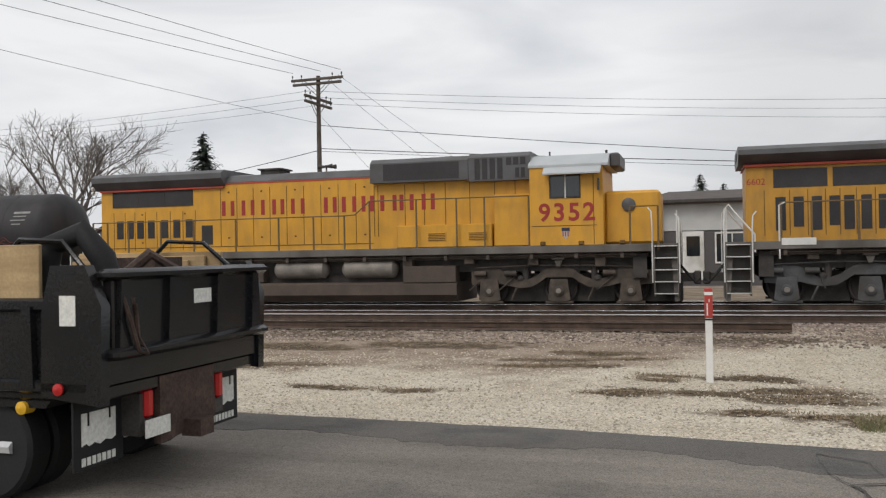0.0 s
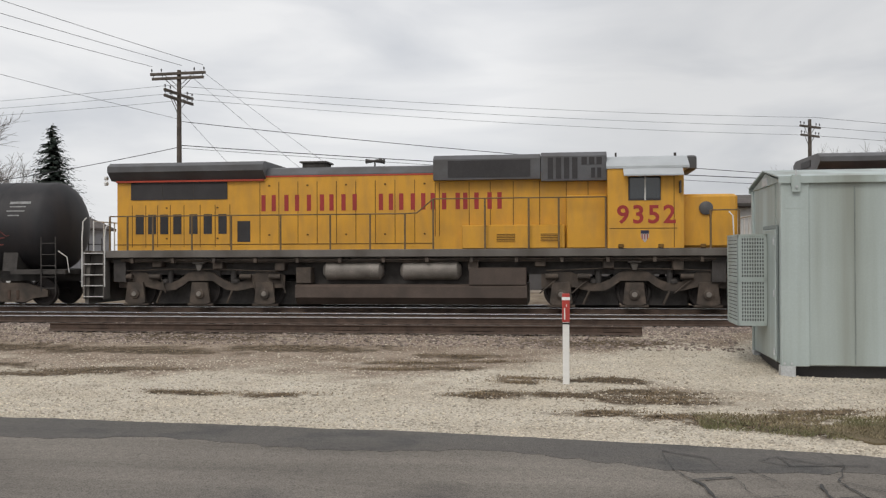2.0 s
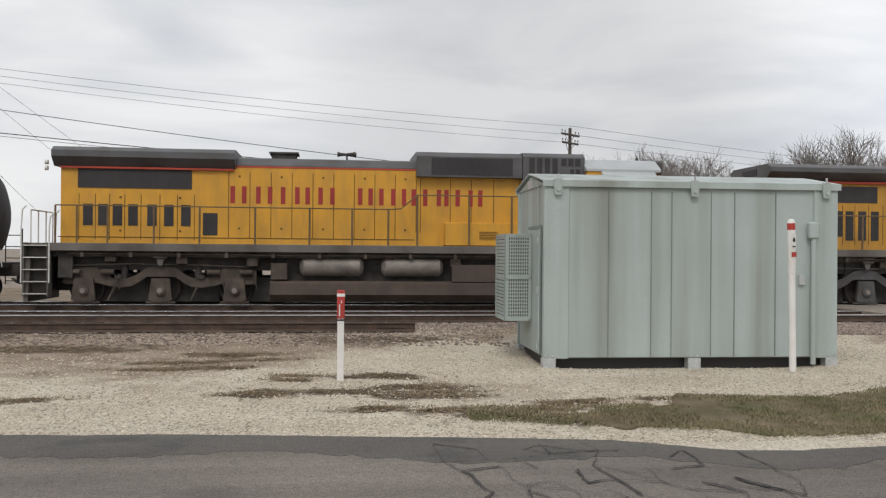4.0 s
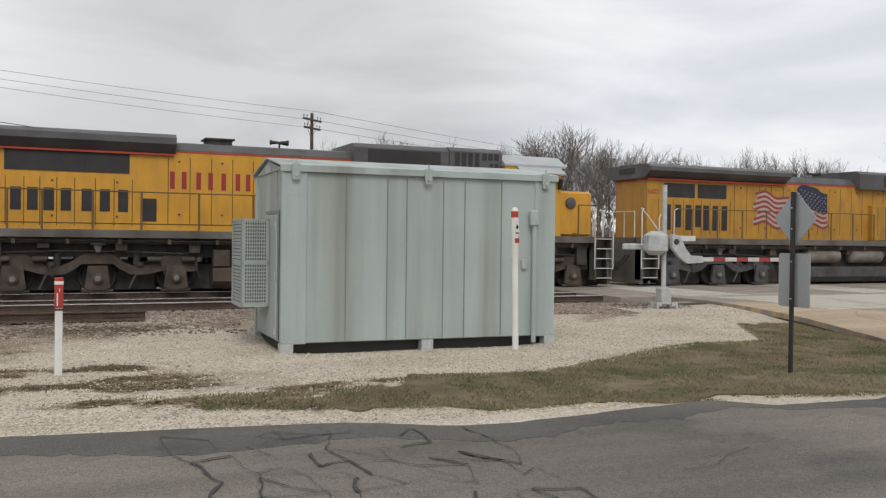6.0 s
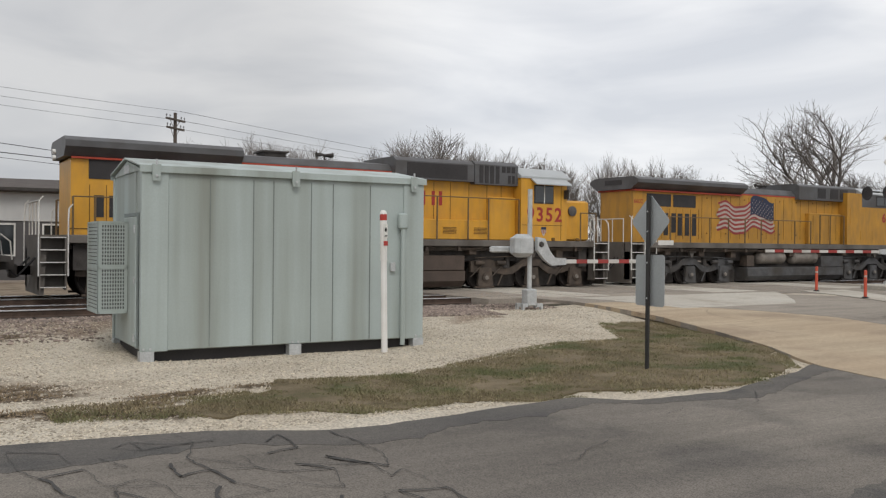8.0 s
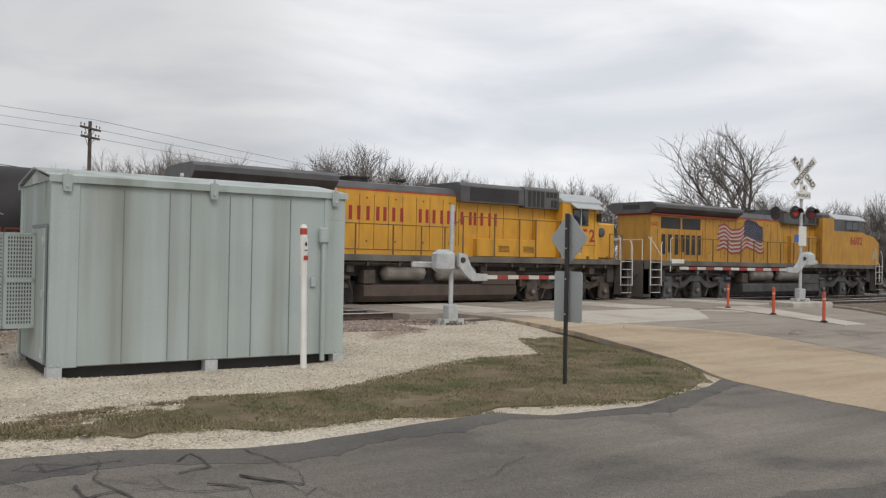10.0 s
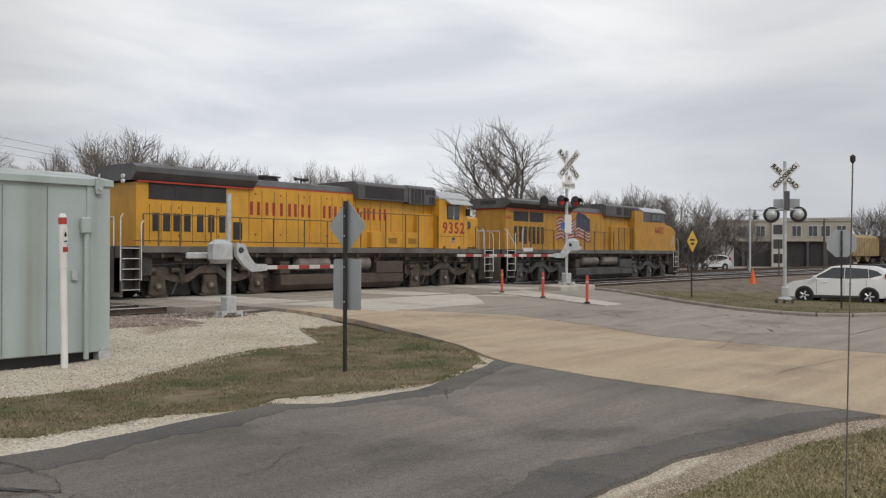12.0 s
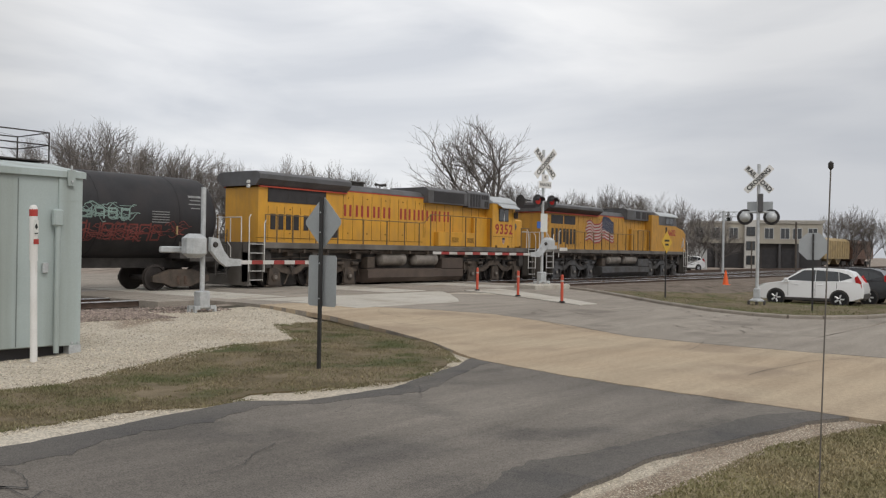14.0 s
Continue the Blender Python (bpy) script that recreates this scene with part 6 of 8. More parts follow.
def marker_post():
    x, y = -0.28, 13.03
    t = thing("marker_post", "white plastic cable marker post with red top, in gravel", "marker post", pose(x, y, rest(x, y), 0, 0, 6))
    part("post", Solid().cham(-0.048, 0.048, -0.02, 0.02, -0.1, 0.93, 0.008), M_MARK_WHITE, t)
    part("head", Solid().cham(-0.055, 0.055, -0.026, 0.026, 0.91, 1.33, 0.008), M_MARK_RED, t, "red warning head")
    part("band", Solid().box(-0.053, 0.053, -0.025, 0.025, 0.88, 0.905), M_TEXT_BLACK, t)
    part("cap_band", Solid().box(-0.057, 0.057, -0.028, 0.028, 1.235, 1.28), M_MARK_WHITE, t)
    part("notice", Solid().box(-0.03, -0.012, -0.03, -0.026, 0.95, 1.12).box(0.0, 0.012, -0.03, -0.026, 1.14, 1.18), M_PAPER, t, "unreadable small notice")


def tall_marker():
    x, y = 7.03, 13.75
    t = thing("marker_pole", "tall white plastic utility marker pole with red cap, leaning slightly", "marker pole", pose(x, y, rest(x, y), 0, -1.2, 10))
    part("pole", Solid().tube([(0, 0, -0.1), (0, 0, 1.62)], 0.055, 14), M_MARK_WHITE, t)
    part("sleeve", Solid().tube([(0, 0, 1.6), (0, 0, 2.40)], 0.062, 14), M_MARK_WHITE, t)
    part("cap", Solid().lathe([(0.063, 2.40), (0.06, 2.44), (0.035, 2.475), (0.0, 2.48)], "z", 14), M_MARK_WHITE, t)
    part("red_ring", Solid().tube([(0, 0, 2.30), (0, 0, 2.41)], 0.0635, 14), M_MARK_RED, t, "red warning ring")
    lab = part("label", Solid().box(-0.04, 0.04, -0.068, -0.062, 2.0, 2.24), M_PAPER, t, "white label with plain black bars")
    part("label_bar", Solid().prism([(-0.028, 2.13), (0, 2.09), (0.028, 2.13), (0, 2.19)], -0.071, -0.068, "y").box(-0.03, 0.03, -0.071, -0.068, 2.02, 2.04), M_TEXT_BLACK, lab)
    part("red_bar", Solid().box(-0.045, 0.045, -0.066, -0.060, 1.86, 1.94), M_MARK_RED, t)


marker_post()
tall_marker()


M_ARM_RED = mat("arm_red", (0.32, 0.045, 0.04), 0.55, var=0.15, dirt=(0.16, 0.06, 0.05), dirt_amt=0.5)
M_ARM_WHITE = mat("arm_white", (0.56, 0.545, 0.52), 0.55, var=0.08, dirt=(0.32, 0.29, 0.25), dirt_amt=0.5)


def gate_arm(parent, x0, x1, z, y=0.0):
    n = max(4, int(abs(x1 - x0) / 0.38))
    for k in range(n):
        a, b = x0 + (x1 - x0) * k / n, x0 + (x1 - x0) * (k + 1) / n
        part("arm_section", Solid().cham(*sorted((a, b)), y - 0.025, y + 0.025, z - 0.055, z + 0.055, 0.006), M_ARM_RED if k % 2 else M_ARM_WHITE, parent, "red and white striped section")


def gate_mast(x, y, z, arm_dir, arm_len, tall, yaw):
    """Crossing gate: mast on a bolted base, rounded machine box, drooping arm bracket and counterweight."""
    t = thing("crossing_gate", "silver railway crossing gate machine with lowered striped arm", "crossing gate", pose(x, y, z, 0, 0, yaw), "crossing gates")
    base = Solid().cham(-0.16, 0.16, -0.16, 0.16, 0.08, 0.55, 0.03)
    part("base", base, M_GALV, t, "silver cast base")
    for sx in (-1, 1):
        for sy in (-1, 1):
            part("anchor_leg", Solid().box(*sorted((sx * 0.16, sx * 0.34)), *sorted((sy * 0.10, sy * 0.16)), 0.06, 0.16).box(*sorted((sx * 0.28, sx * 0.34)), *sorted((sy * 0.08, sy * 0.18)), -0.12, 0.14), M_GALV, t)
    part("mast", Solid().tube([(0, 0, 0.5), (0, 0, tall)], 0.065, 14), M_GALV, t, "silver tubular mast")
    d = arm_dir
    box = Solid().cham(*sorted((-d * 0.62, d * 0.02)), -0.28, 0.18, 1.42, 2.06, 0.12)
    part("machine_box", box, M_GALV, t, "rounded silver machine housing")
    arm_poly = [(d * 0.0, 1.98), (d * 0.26, 1.94), (d * 0.42, 1.62), (d * 0.6, 1.42), (d * 1.0, 1.40), (d * 1.0, 1.22), (d * 0.5, 1.20), (d * 0.25, 1.36), (d * 0.0, 1.62)]
    part("arm_bracket", Solid().prism(arm_poly, -0.36, -0.24, "y"), M_GALV, t, "curved arm bracket")
    part("pivot", Solid().lathe([(0.0, -0.41), (0.06, -0.41), (0.08, -0.37), (0.08, -0.22), (0.0, -0.2)], "y", 14, (d * 0.13, 0, 1.78)), M_UNDER, t)
    part("counterweight", Solid().cham(*sorted((-d * 1.15, -d * 0.3)), 0.2, 0.3, 1.55, 1.72, 0.03), M_GALV, t)
    gate_arm(t, d * 1.0, d * (1.0 + arm_len), 1.31, -0.3)
    return t


gate_mast(14.5, 19.65, rest(14.5, 19.65, 0.02), 1, 2.75, 3.3, 0)


def crossbuck(t, z, y, face, size=1.22):
    """Two crossed boards with the words of the crossing sign."""
    for ang, word in ((45, "CROSSING"), (-45, "RAIL  ROAD")):
        b = part("crossbuck_board", Solid().cham(-size / 2, size / 2, -0.012, 0.012, -0.095 * size, 0.095 * size, 0.004), M_MARK_WHITE, t, "white crossbuck board")
        b.matrix_basis = pose(0, y - (0.015 if ang > 0 else -0.015) * face, z, 0, -ang, 0)
        w = part("lettering", text_mesh(word, 0.175 * size, M_TEXT_BLACK, bold=0.006), None, b, "black lettering")
        w.matrix_basis = pose(0, -0.016, 0, 0, 0, 0)


def flasher(t, x, z, y, lit=False, back=False):
    """Round black target with a hooded lamp."""
    disc = part("light_target", Solid().lathe([(0.0, y + 0.02), (0.27, y + 0.02), (0.28, y), (0.27, y - 0.02), (0.0, y - 0.02)], "y", 26, (x, 0, z)), M_BLACK, t, "round black backboard")
    if back:
        part("lamp_housing", Solid().lathe([(0.19, y - 0.02), (0.18, y - 0.1), (0.12, y - 0.2), (0.05, y - 0.23), (0.0, y - 0.235)], "y", 22, (x, 0, z)), M_GALV, disc, "domed silver lamp back")
    else:
        part("lens", Solid().lathe([(0.0, y - 0.035), (0.12, y - 0.03), (0.15, y - 0.02), (0.15, y)], "y", 20, (x, 0, z)), M_LAMP_LIT if lit else M_LAMP_RED, disc, "red signal lens")
        hood = Solid()
        v, f = [], []
        for i in range(13):
            a = math.pi * i / 12
            for yy, rr in ((y - 0.02, 0.17), (y - 0.28, 0.18)):
                v.append((x + rr * math.cos(a), yy, z + rr * math.sin(a)))
        f = [(2 * i, 2 * i + 1, 2 * i + 3, 2 * i + 2) for i in range(12)]
        part("hood", hood.add(v, f), M_BLACK, disc, "black lamp hood")


def signal_a():
    x, y = 33.15, 20.8
    z = 0.18
    t = gate_mast(x, y, z, -1, 5.2, 5.9, -14)
    part("plinth", Solid().cham(-1.0, 1.1, -0.7, 0.7, -0.45, 0.02, 0.04), M_PALE, t, "concrete plinth")
    crossbuck(t, 5.3, -0.12, 1, 1.65)
    part("tracks_plate", Solid().cham(-0.38, 0.38, -0.13, -0.11, 4.22, 4.52, 0.005), M_MARK_WHITE, t, "white plate")
    pl = part("tracks_word", text_mesh("TRACKS", 0.19, M_TEXT_BLACK), None, t, "black lettering")
    pl.matrix_basis = pose(0, -0.135, 4.36)
    part("tracks_count_plate", Solid().cham(-0.2, 0.2, -0.13, -0.11, 4.53, 4.82, 0.005), M_MARK_WHITE, t)
    pc = part("tracks_count", text_mesh("4", 0.26, M_TEXT_BLACK), None, t)
    pc.matrix_basis = pose(0, -0.135, 4.67)
    part("light_arm", Solid().tube([(-0.75, 0, 3.65), (0.75, 0, 3.65)], 0.04, 8), M_GALV, t)
    flasher(t, -0.42, 3.65, -0.12, lit=True)
    flasher(t, 0.42, 3.65, -0.12)
    part("side_lamp", Solid().lathe([(0.0, 0.0), (0.27, 0.0), (0.28, 0.02), (0.15, 0.15), (0.0, 0.2)], "x", 22, (-1.35, 0, 3.6)).tube([(-0.7, 0, 3.65), (-1.4, 0.05, 3.68)], 0.03, 8), M_BLACK, t, "side-facing flasher")
    part("notice", Solid().box(-0.2, 0.2, -0.1, -0.085, 2.3, 3.1), M_PAPER, t, "pale notice plate without readable words")
    part("notice_blue", Solid().box(-0.42, -0.2, -0.1, -0.085, 2.45, 2.75), mat("plate_blue", (0.05, 0.13, 0.4), 0.5), t, "small blue plate")


def signal_b():
    x, y = 31.44, 10.78
    t = thing("crossing_signal", "silver crossing signal mast with crossbuck and two flashers, on the lawn", "crossing signal", pose(x, y, rest(x, y, 0.03), 0, 0, -72))
    part("mast", Solid().tube([(0, 0, 0.3), (0, 0, 5.0)], 0.058, 14), M_GALV, t)
    part("base", Solid().cham(-0.12, 0.12, -0.12, 0.12, 0.22, 0.62, 0.04).lathe([(0.24, 0.16), (0.24, 0.2), (0.13, 0.27), (0.0, 0.27)], "z", 12), M_GALV, t)
    for k in (-0.26, 0.0, 0.26):
        part("anchor", Solid().box(k - 0.05, k + 0.03, -0.2, 0.2, -0.1, 0.17), M_UNDER, t)
    crossbuck(t, 4.46, -0.1, 1)
    part("bell_box", Solid().cham(-0.02, 0.16, -0.16, -0.02, 3.3, 3.95, 0.02), M_LOCO_GREY, t)
    part("plate_back", Solid().box(-0.38, 0.48, 0.06, 0.075, 3.35, 3.68), M_SIGNBACK, t)
    part("light_arm", Solid().tube([(-0.55, 0, 3.30), (0.55, 0, 3.30)], 0.04, 8), M_GALV, t)
    flasher(t, -0.44, 3.13, 0.0, back=True)
    flasher(t, 0.44, 3.13, 0.0, back=True)


signal_a()
signal_b()


def back_sign(x, y, yaw, octagon=False):
    name = "stop_sign" if octagon else "warning_sign"
    t = thing(name, "bare aluminium back of a road sign on a dark steel post", "road sign", pose(x, y, rest(x, y), 0, 0, yaw))
    top = 2.62 if not octagon else 2.55
    post = Solid().prism([(-0.03, -0.05), (0.03, -0.05), (0.03, -0.035), (0.012, -0.03), (0.012, 0.0), (-0.012, 0.0), (-0.012, -0.03), (-0.03, -0.035)], -0.15, top, "z")
    part("post", post, M_POSTDARK, t, "dark punched steel post")
    zc = 2.24 if not octagon else 2.14
    if octagon:
        poly = [(0.47 * math.cos(math.pi / 8 + k * math.pi / 4), zc + 0.47 * math.sin(math.pi / 8 + k * math.pi / 4)) for k in range(8)]
    else:
        h, c = 0.41, 0.03
        poly = [(c, zc + h - c), (-c, zc + h - c), (-h + c, zc + c), (-h + c, zc - c), (-c, zc - h + c), (c, zc - h + c), (h - c, zc - c), (h - c, zc + c)]
    part("panel", Solid().prism(poly, 0.004, 0.012, "y"), M_SIGNBACK, t, "plain grey sign back")
    lo, w = (0.97, 0.30) if not octagon else (1.2, 0.3)
    c = 0.03
    hi = 1.74 if not octagon else 1.7
    if not octagon:
        part("lower_panel", Solid().prism([(-w + c, lo), (w - c, lo), (w, lo + c), (w, hi - c), (w - c, hi), (-w + c, hi), (-w, hi - c), (-w, lo + c)], 0.004, 0.012, "y"), M_SIGNBACK, t, "plain grey plate back")
    for z in (zc + 0.15, zc - 0.15) if octagon else (zc + 0.15, zc - 0.15, lo + 0.12, hi - 0.12):
        part("bolt", Solid().lathe([(0.0, -0.062), (0.012, -0.062), (0.012, -0.05), (0.0, -0.05)], "y", 6, (0, 0, z)), M_GALV, t)


back_sign(9.45, 9.78, -90)
back_sign(29.85, 8.45, -74, True)


def yellow_sign():
    x, y = 33.8, 15.3
    t = thing("warning_sign", "yellow diamond warning sign on a thin post", "road sign", pose(x, y, rest(x, y), 0, 0, -3))
    part("post", Solid().box(-0.03, 0.03, -0.02, 0.02, -0.1, 2.9), M_POSTDARK, t)
    zc = 2.3
    p = part("panel", Solid().prism([(0, zc + 0.45), (-0.45, zc), (0, zc - 0.45), (0.45, zc)], -0.035, -0.025, "y"), M_SIGN_YELLOW, t, "yellow diamond face")
    part("symbol_bar", Solid().box(-0.2, 0.2, -0.039, -0.035, zc + 0.02, zc + 0.1).box(-0.14, 0.14, -0.039, -0.035, zc - 0.14, zc - 0.06), M_TEXT_BLACK, p)


yellow_sign()
ref = None
for x, y in ((28.6, 20.95), (26.69, 17.72), (25.4, 15.12)):
    if ref is None:
        ref = thing("delineator", "thin orange-red plastic delineator post on the median", "delineator", pose(x, y, road_z(x, y) + 0.03), "delineators on the median")
        part("post", Solid().tube([(0, 0, 0), (0, 0, 0.88)], 0.05, 12).lathe([(0.05, 0.88), (0.04, 0.91), (0.0, 0.92)], "z", 12), mat("delineator_red", (0.55, 0.09, 0.05), 0.5), ref)
        part("foot", Solid().lathe([(0.11, 0.0), (0.11, 0.02), (0.06, 0.05), (0.0, 0.05)], "z", 12), M_RUBBER, ref)
        part("band", Solid().tube([(0, 0, 0.68), (0, 0, 0.74)], 0.0515, 12), M_FLAG_WHITE, ref)
    else:
        copy_thing(ref, pose(x, y, road_z(x, y) + 0.03))


def cone():
    x, y = 48.5, 18.4
    t = thing("traffic_cone", "orange traffic cone on the gravel by the tracks", "traffic cone", pose(x, y, rest(x, y)))
    part("base", Solid().cham(-0.22, 0.22, -0.22, 0.22, 0, 0.04, 0.02), M_ORANGE, t)
    part("cone", Solid().lathe([(0.17, 0.04), (0.035, 0.82), (0.0, 0.82)], "z", 18), M_ORANGE, t)


cone()
rod = thing("marker_rod", "thin flexible grey driveway marker rod in the verge", "marker rod", pose(3.024, 0.817, GROUND + 0.02))
part("rod", Solid().tube([(0, 0, -0.1), (0.012, -0.004, 0.7), (0.02, -0.01, 1.3), (0.021, -0.026, 2.12)], 0.0028, 8, 0.0022), mat("rod_brown_grey", (0.13, 0.115, 0.10), 0.6), rod)
part("tip", Solid().lathe([(0.0, 2.11), (0.008, 2.12), (0.008, 2.135), (0.0, 2.142)], "z", 10, (0.021, -0.026, 0)), M_UNDER, rod)


# ---- vehicles ----
def wheel_meshes(r, w):
    tyre = Solid().lathe([(r * 0.62, -w / 2), (r * 0.93, -w / 2), (r, -w / 2 + 0.03), (r, w / 2 - 0.03), (r * 0.93, w / 2), (r * 0.62, w / 2)], "y", 26)
    rim = Solid().lathe([(0.0, -w * 0.30), (r * 0.2, -w * 0.34), (r * 0.25, -w * 0.2), (r * 0.55, -w * 0.3), (r * 0.64, -w * 0.48), (r * 0.64, w * 0.48), (0.0, w * 0.4)], "y", 26)
    for k in range(5):
        a = k * 2 * math.pi / 5
        c, s = math.cos(a), math.sin(a)
        rim.tube([(c * r * 0.12, -w * 0.42, s * r * 0.12), (c * r * 0.6, -w * 0.46, s * r * 0.6)], r * 0.12, 6)
    return tyre.mesh("tyre", M_RUBBER), rim.mesh("rim", M_ALLOY)


def slab(profile, half, belt=0.06):
    """A car body from its side view: rounded in towards both sides."""
    n = len(profile)
    cx, cz = sum(p[0] for p in profile) / n, sum(p[1] for p in profile) / n
    v = []
    for y, k in ((-half, 0.965), (-half + belt, 1.0), (half - belt, 1.0), (half, 0.965)):
        v += [(cx + (x - cx) * k, y, cz + (z - cz) * k) for x, z in profile]
    f = [tuple(range(n)), tuple(range(4 * n - 1, 3 * n - 1, -1))]
    for j in range(3):
        f += [(j * n + i, (j + 1) * n + i, (j + 1) * n + (i + 1) % n, j * n + (i + 1) % n) for i in range(n)]
    return Solid().add(v, f)


def cabin(profile, low, high, z0, z1):
    """Glasshouse whose sides lean in towards the roof."""
    n = len(profile)
    v = []
    for s in (-1, 1):
        v += [(x, s * (low + (high - low) * (z - z0) / (z1 - z0)), z) for x, z in profile]
    return Solid().add(v, [tuple(range(n)), tuple(range(2 * n - 1, n - 1, -1))] + [(i, n + i, n + (i + 1) % n, (i + 1) % n) for i in range(n)])


def suv(x, y, z, yaw, paint, label, detail=True):
    """Compact SUV, nose along +x."""
    t = thing("suv", label, "car", pose(x, y, z, 0, 0, yaw))
    body = [(-2.24, 0.42), (-2.28, 0.75), (-2.2, 1.05), (-1.9, 1.12), (0.7, 1.08), (1.2, 1.04), (1.85, 0.94), (2.15, 0.78), (2.24, 0.55), (2.2, 0.34), (1.9, 0.26), (-1.9, 0.28)]
    part("body", slab(body, 0.91), paint, t, "painted body shell")
    prof = [(-2.12, 1.05), (-1.75, 1.52), (-1.35, 1.64), (-0.2, 1.68), (0.25, 1.62), (1.12, 1.05)]
    part("roof", cabin(prof, 0.84, 0.62, 1.05, 1.68), paint, t, "painted roof and pillars")
    for s in (-1, 1):
        def glass(poly):
            v = []
            for k in (0.0, 0.008):
                for px, pz in poly:
                    yy = 0.84 + (0.62 - 0.84) * (pz - 1.05) / 0.63
                    v.append((px, s * (yy + 0.003 + k), pz))
            n = len(poly)
            return Solid().add(v, [tuple(range(n)), tuple(range(2 * n - 1, n - 1, -1))] + [(i, n + i, n + (i + 1) % n, (i + 1) % n) for i in range(n)])
        part("window", glass([(-0.30, 1.10), (-0.30, 1.58), (0.17, 1.57), (0.92, 1.12)]), M_GLASS, t, "dark side glass")
        part("window", glass([(-1.27, 1.13), (-1.22, 1.53), (-0.33, 1.58), (-0.33, 1.10)]), M_GLASS, t, "dark side glass")
        part("window", glass([(-1.80, 1.28), (-1.60, 1.43), (-1.25, 1.525), (-1.30, 1.13)]), M_GLASS, t, "dark side glass")
        part("sill", Solid().cham(-1.15, 1.05, *sorted((s * 0.80, s * 0.925)), 0.24, 0.38, 0.02), M_UNDER, t, "dark lower cladding")
        part("door_line", Solid().box(-0.33, -0.318, *sorted((s * 0.9, s * 0.914)), 0.42, 1.05).box(-1.2, -1.188, *sorted((s * 0.9, s * 0.914)), 0.55, 1.05).box(0.8, 0.812, *sorted((s * 0.9, s * 0.914)), 0.42, 1.05), M_UNDER, t)
        for xh in (-0.55, -1.05 + 1.5):
            part("door_handle", Solid().cham(xh - 0.1, xh + 0.1, *sorted((s * 0.9, s * 0.94)), 0.92, 0.96, 0.01), M_UNDER if not detail else paint, t)
        part("tail_light", Solid().prism([(-2.2, 0.85), (-1.98, 0.9), (-1.9, 1.3), (-2.0, 1.38), (-2.16, 1.08)], *sorted((s * 0.72, s * 0.905)), "y"), M_LAMP_RED, t, "tall red tail light")
        part("headlight", Solid().prism([(1.75, 0.78), (2.14, 0.68), (2.12, 0.84), (1.8, 0.95)], *sorted((s * 0.55, s * 0.908)), "y"), M_GALV, t, "clear headlight")
        part("mirror", Solid().cham(0.78, 0.95, *sorted((s * 0.9, s * 1.08)), 1.08, 1.22, 0.03), paint, t)
        for xw in (-1.31, 1.31):
            part("wheel_arch", Solid().lathe([(0.0, s * 0.80), (0.40, s * 0.80), (0.40, s * 0.915), (0.0, s * 0.915)], "y", 22, (xw, 0, 0.36)), M_UNDER, t, "dark wheel arch")
            w = part("wheel", WHEEL[0], None, t, m=pose(xw, s * 0.83, 0.345, 0, 0, 0 if s < 0 else 180))
            part("rim", WHEEL[1], None, w, "five-spoke alloy rim")
    ws = Solid().add([(0.27, -0.6, 1.60), (0.27, 0.6, 1.60), (1.08, 0.78, 1.08), (1.08, -0.78, 1.08), (0.29, -0.6, 1.61), (0.29, 0.6, 1.61), (1.10, 0.78, 1.09), (1.10, -0.78, 1.09)], [(0, 1, 2, 3), (7, 6, 5, 4), (0, 4, 5, 1), (1, 5, 6, 2), (2, 6, 7, 3), (3, 7, 4, 0)])
    part("windscreen", ws, M_GLASS, t)
    part("bumper", Solid().cham(2.0, 2.28, -0.8, 0.8, 0.3, 0.55, 0.05).cham(-2.3, -2.05, -0.8, 0.8, 0.34, 0.62, 0.05), M_UNDER if detail else paint, t)
    for s in (-1, 1):
        part("roof_rail", Solid().tube([(-1.5, s * 0.6, 1.66), (-1.3, s * 0.6, 1.70), (-0.2, s * 0.6, 1.73), (0.1, s * 0.6, 1.68)], 0.015, 6), M_UNDER, t)
    return t


WHEEL = wheel_meshes(0.345, 0.22)
suv(41.3, 11.75, ground_z(41.3, 11.75) - 0.03, 95, M_CARWHITE, "white compact SUV parked beyond the lawn")
suv(44.1, 11.15, ground_z(44.1, 11.15) + 0.005, 92, M_CARDARK, "dark SUV parked beside the white one")
suv(91.8, 39.6, ground_z(91.8, 39.6), 150, M_CARWHITE, "white car parked far across the tracks", False)

TRUCK_WHEELS = []


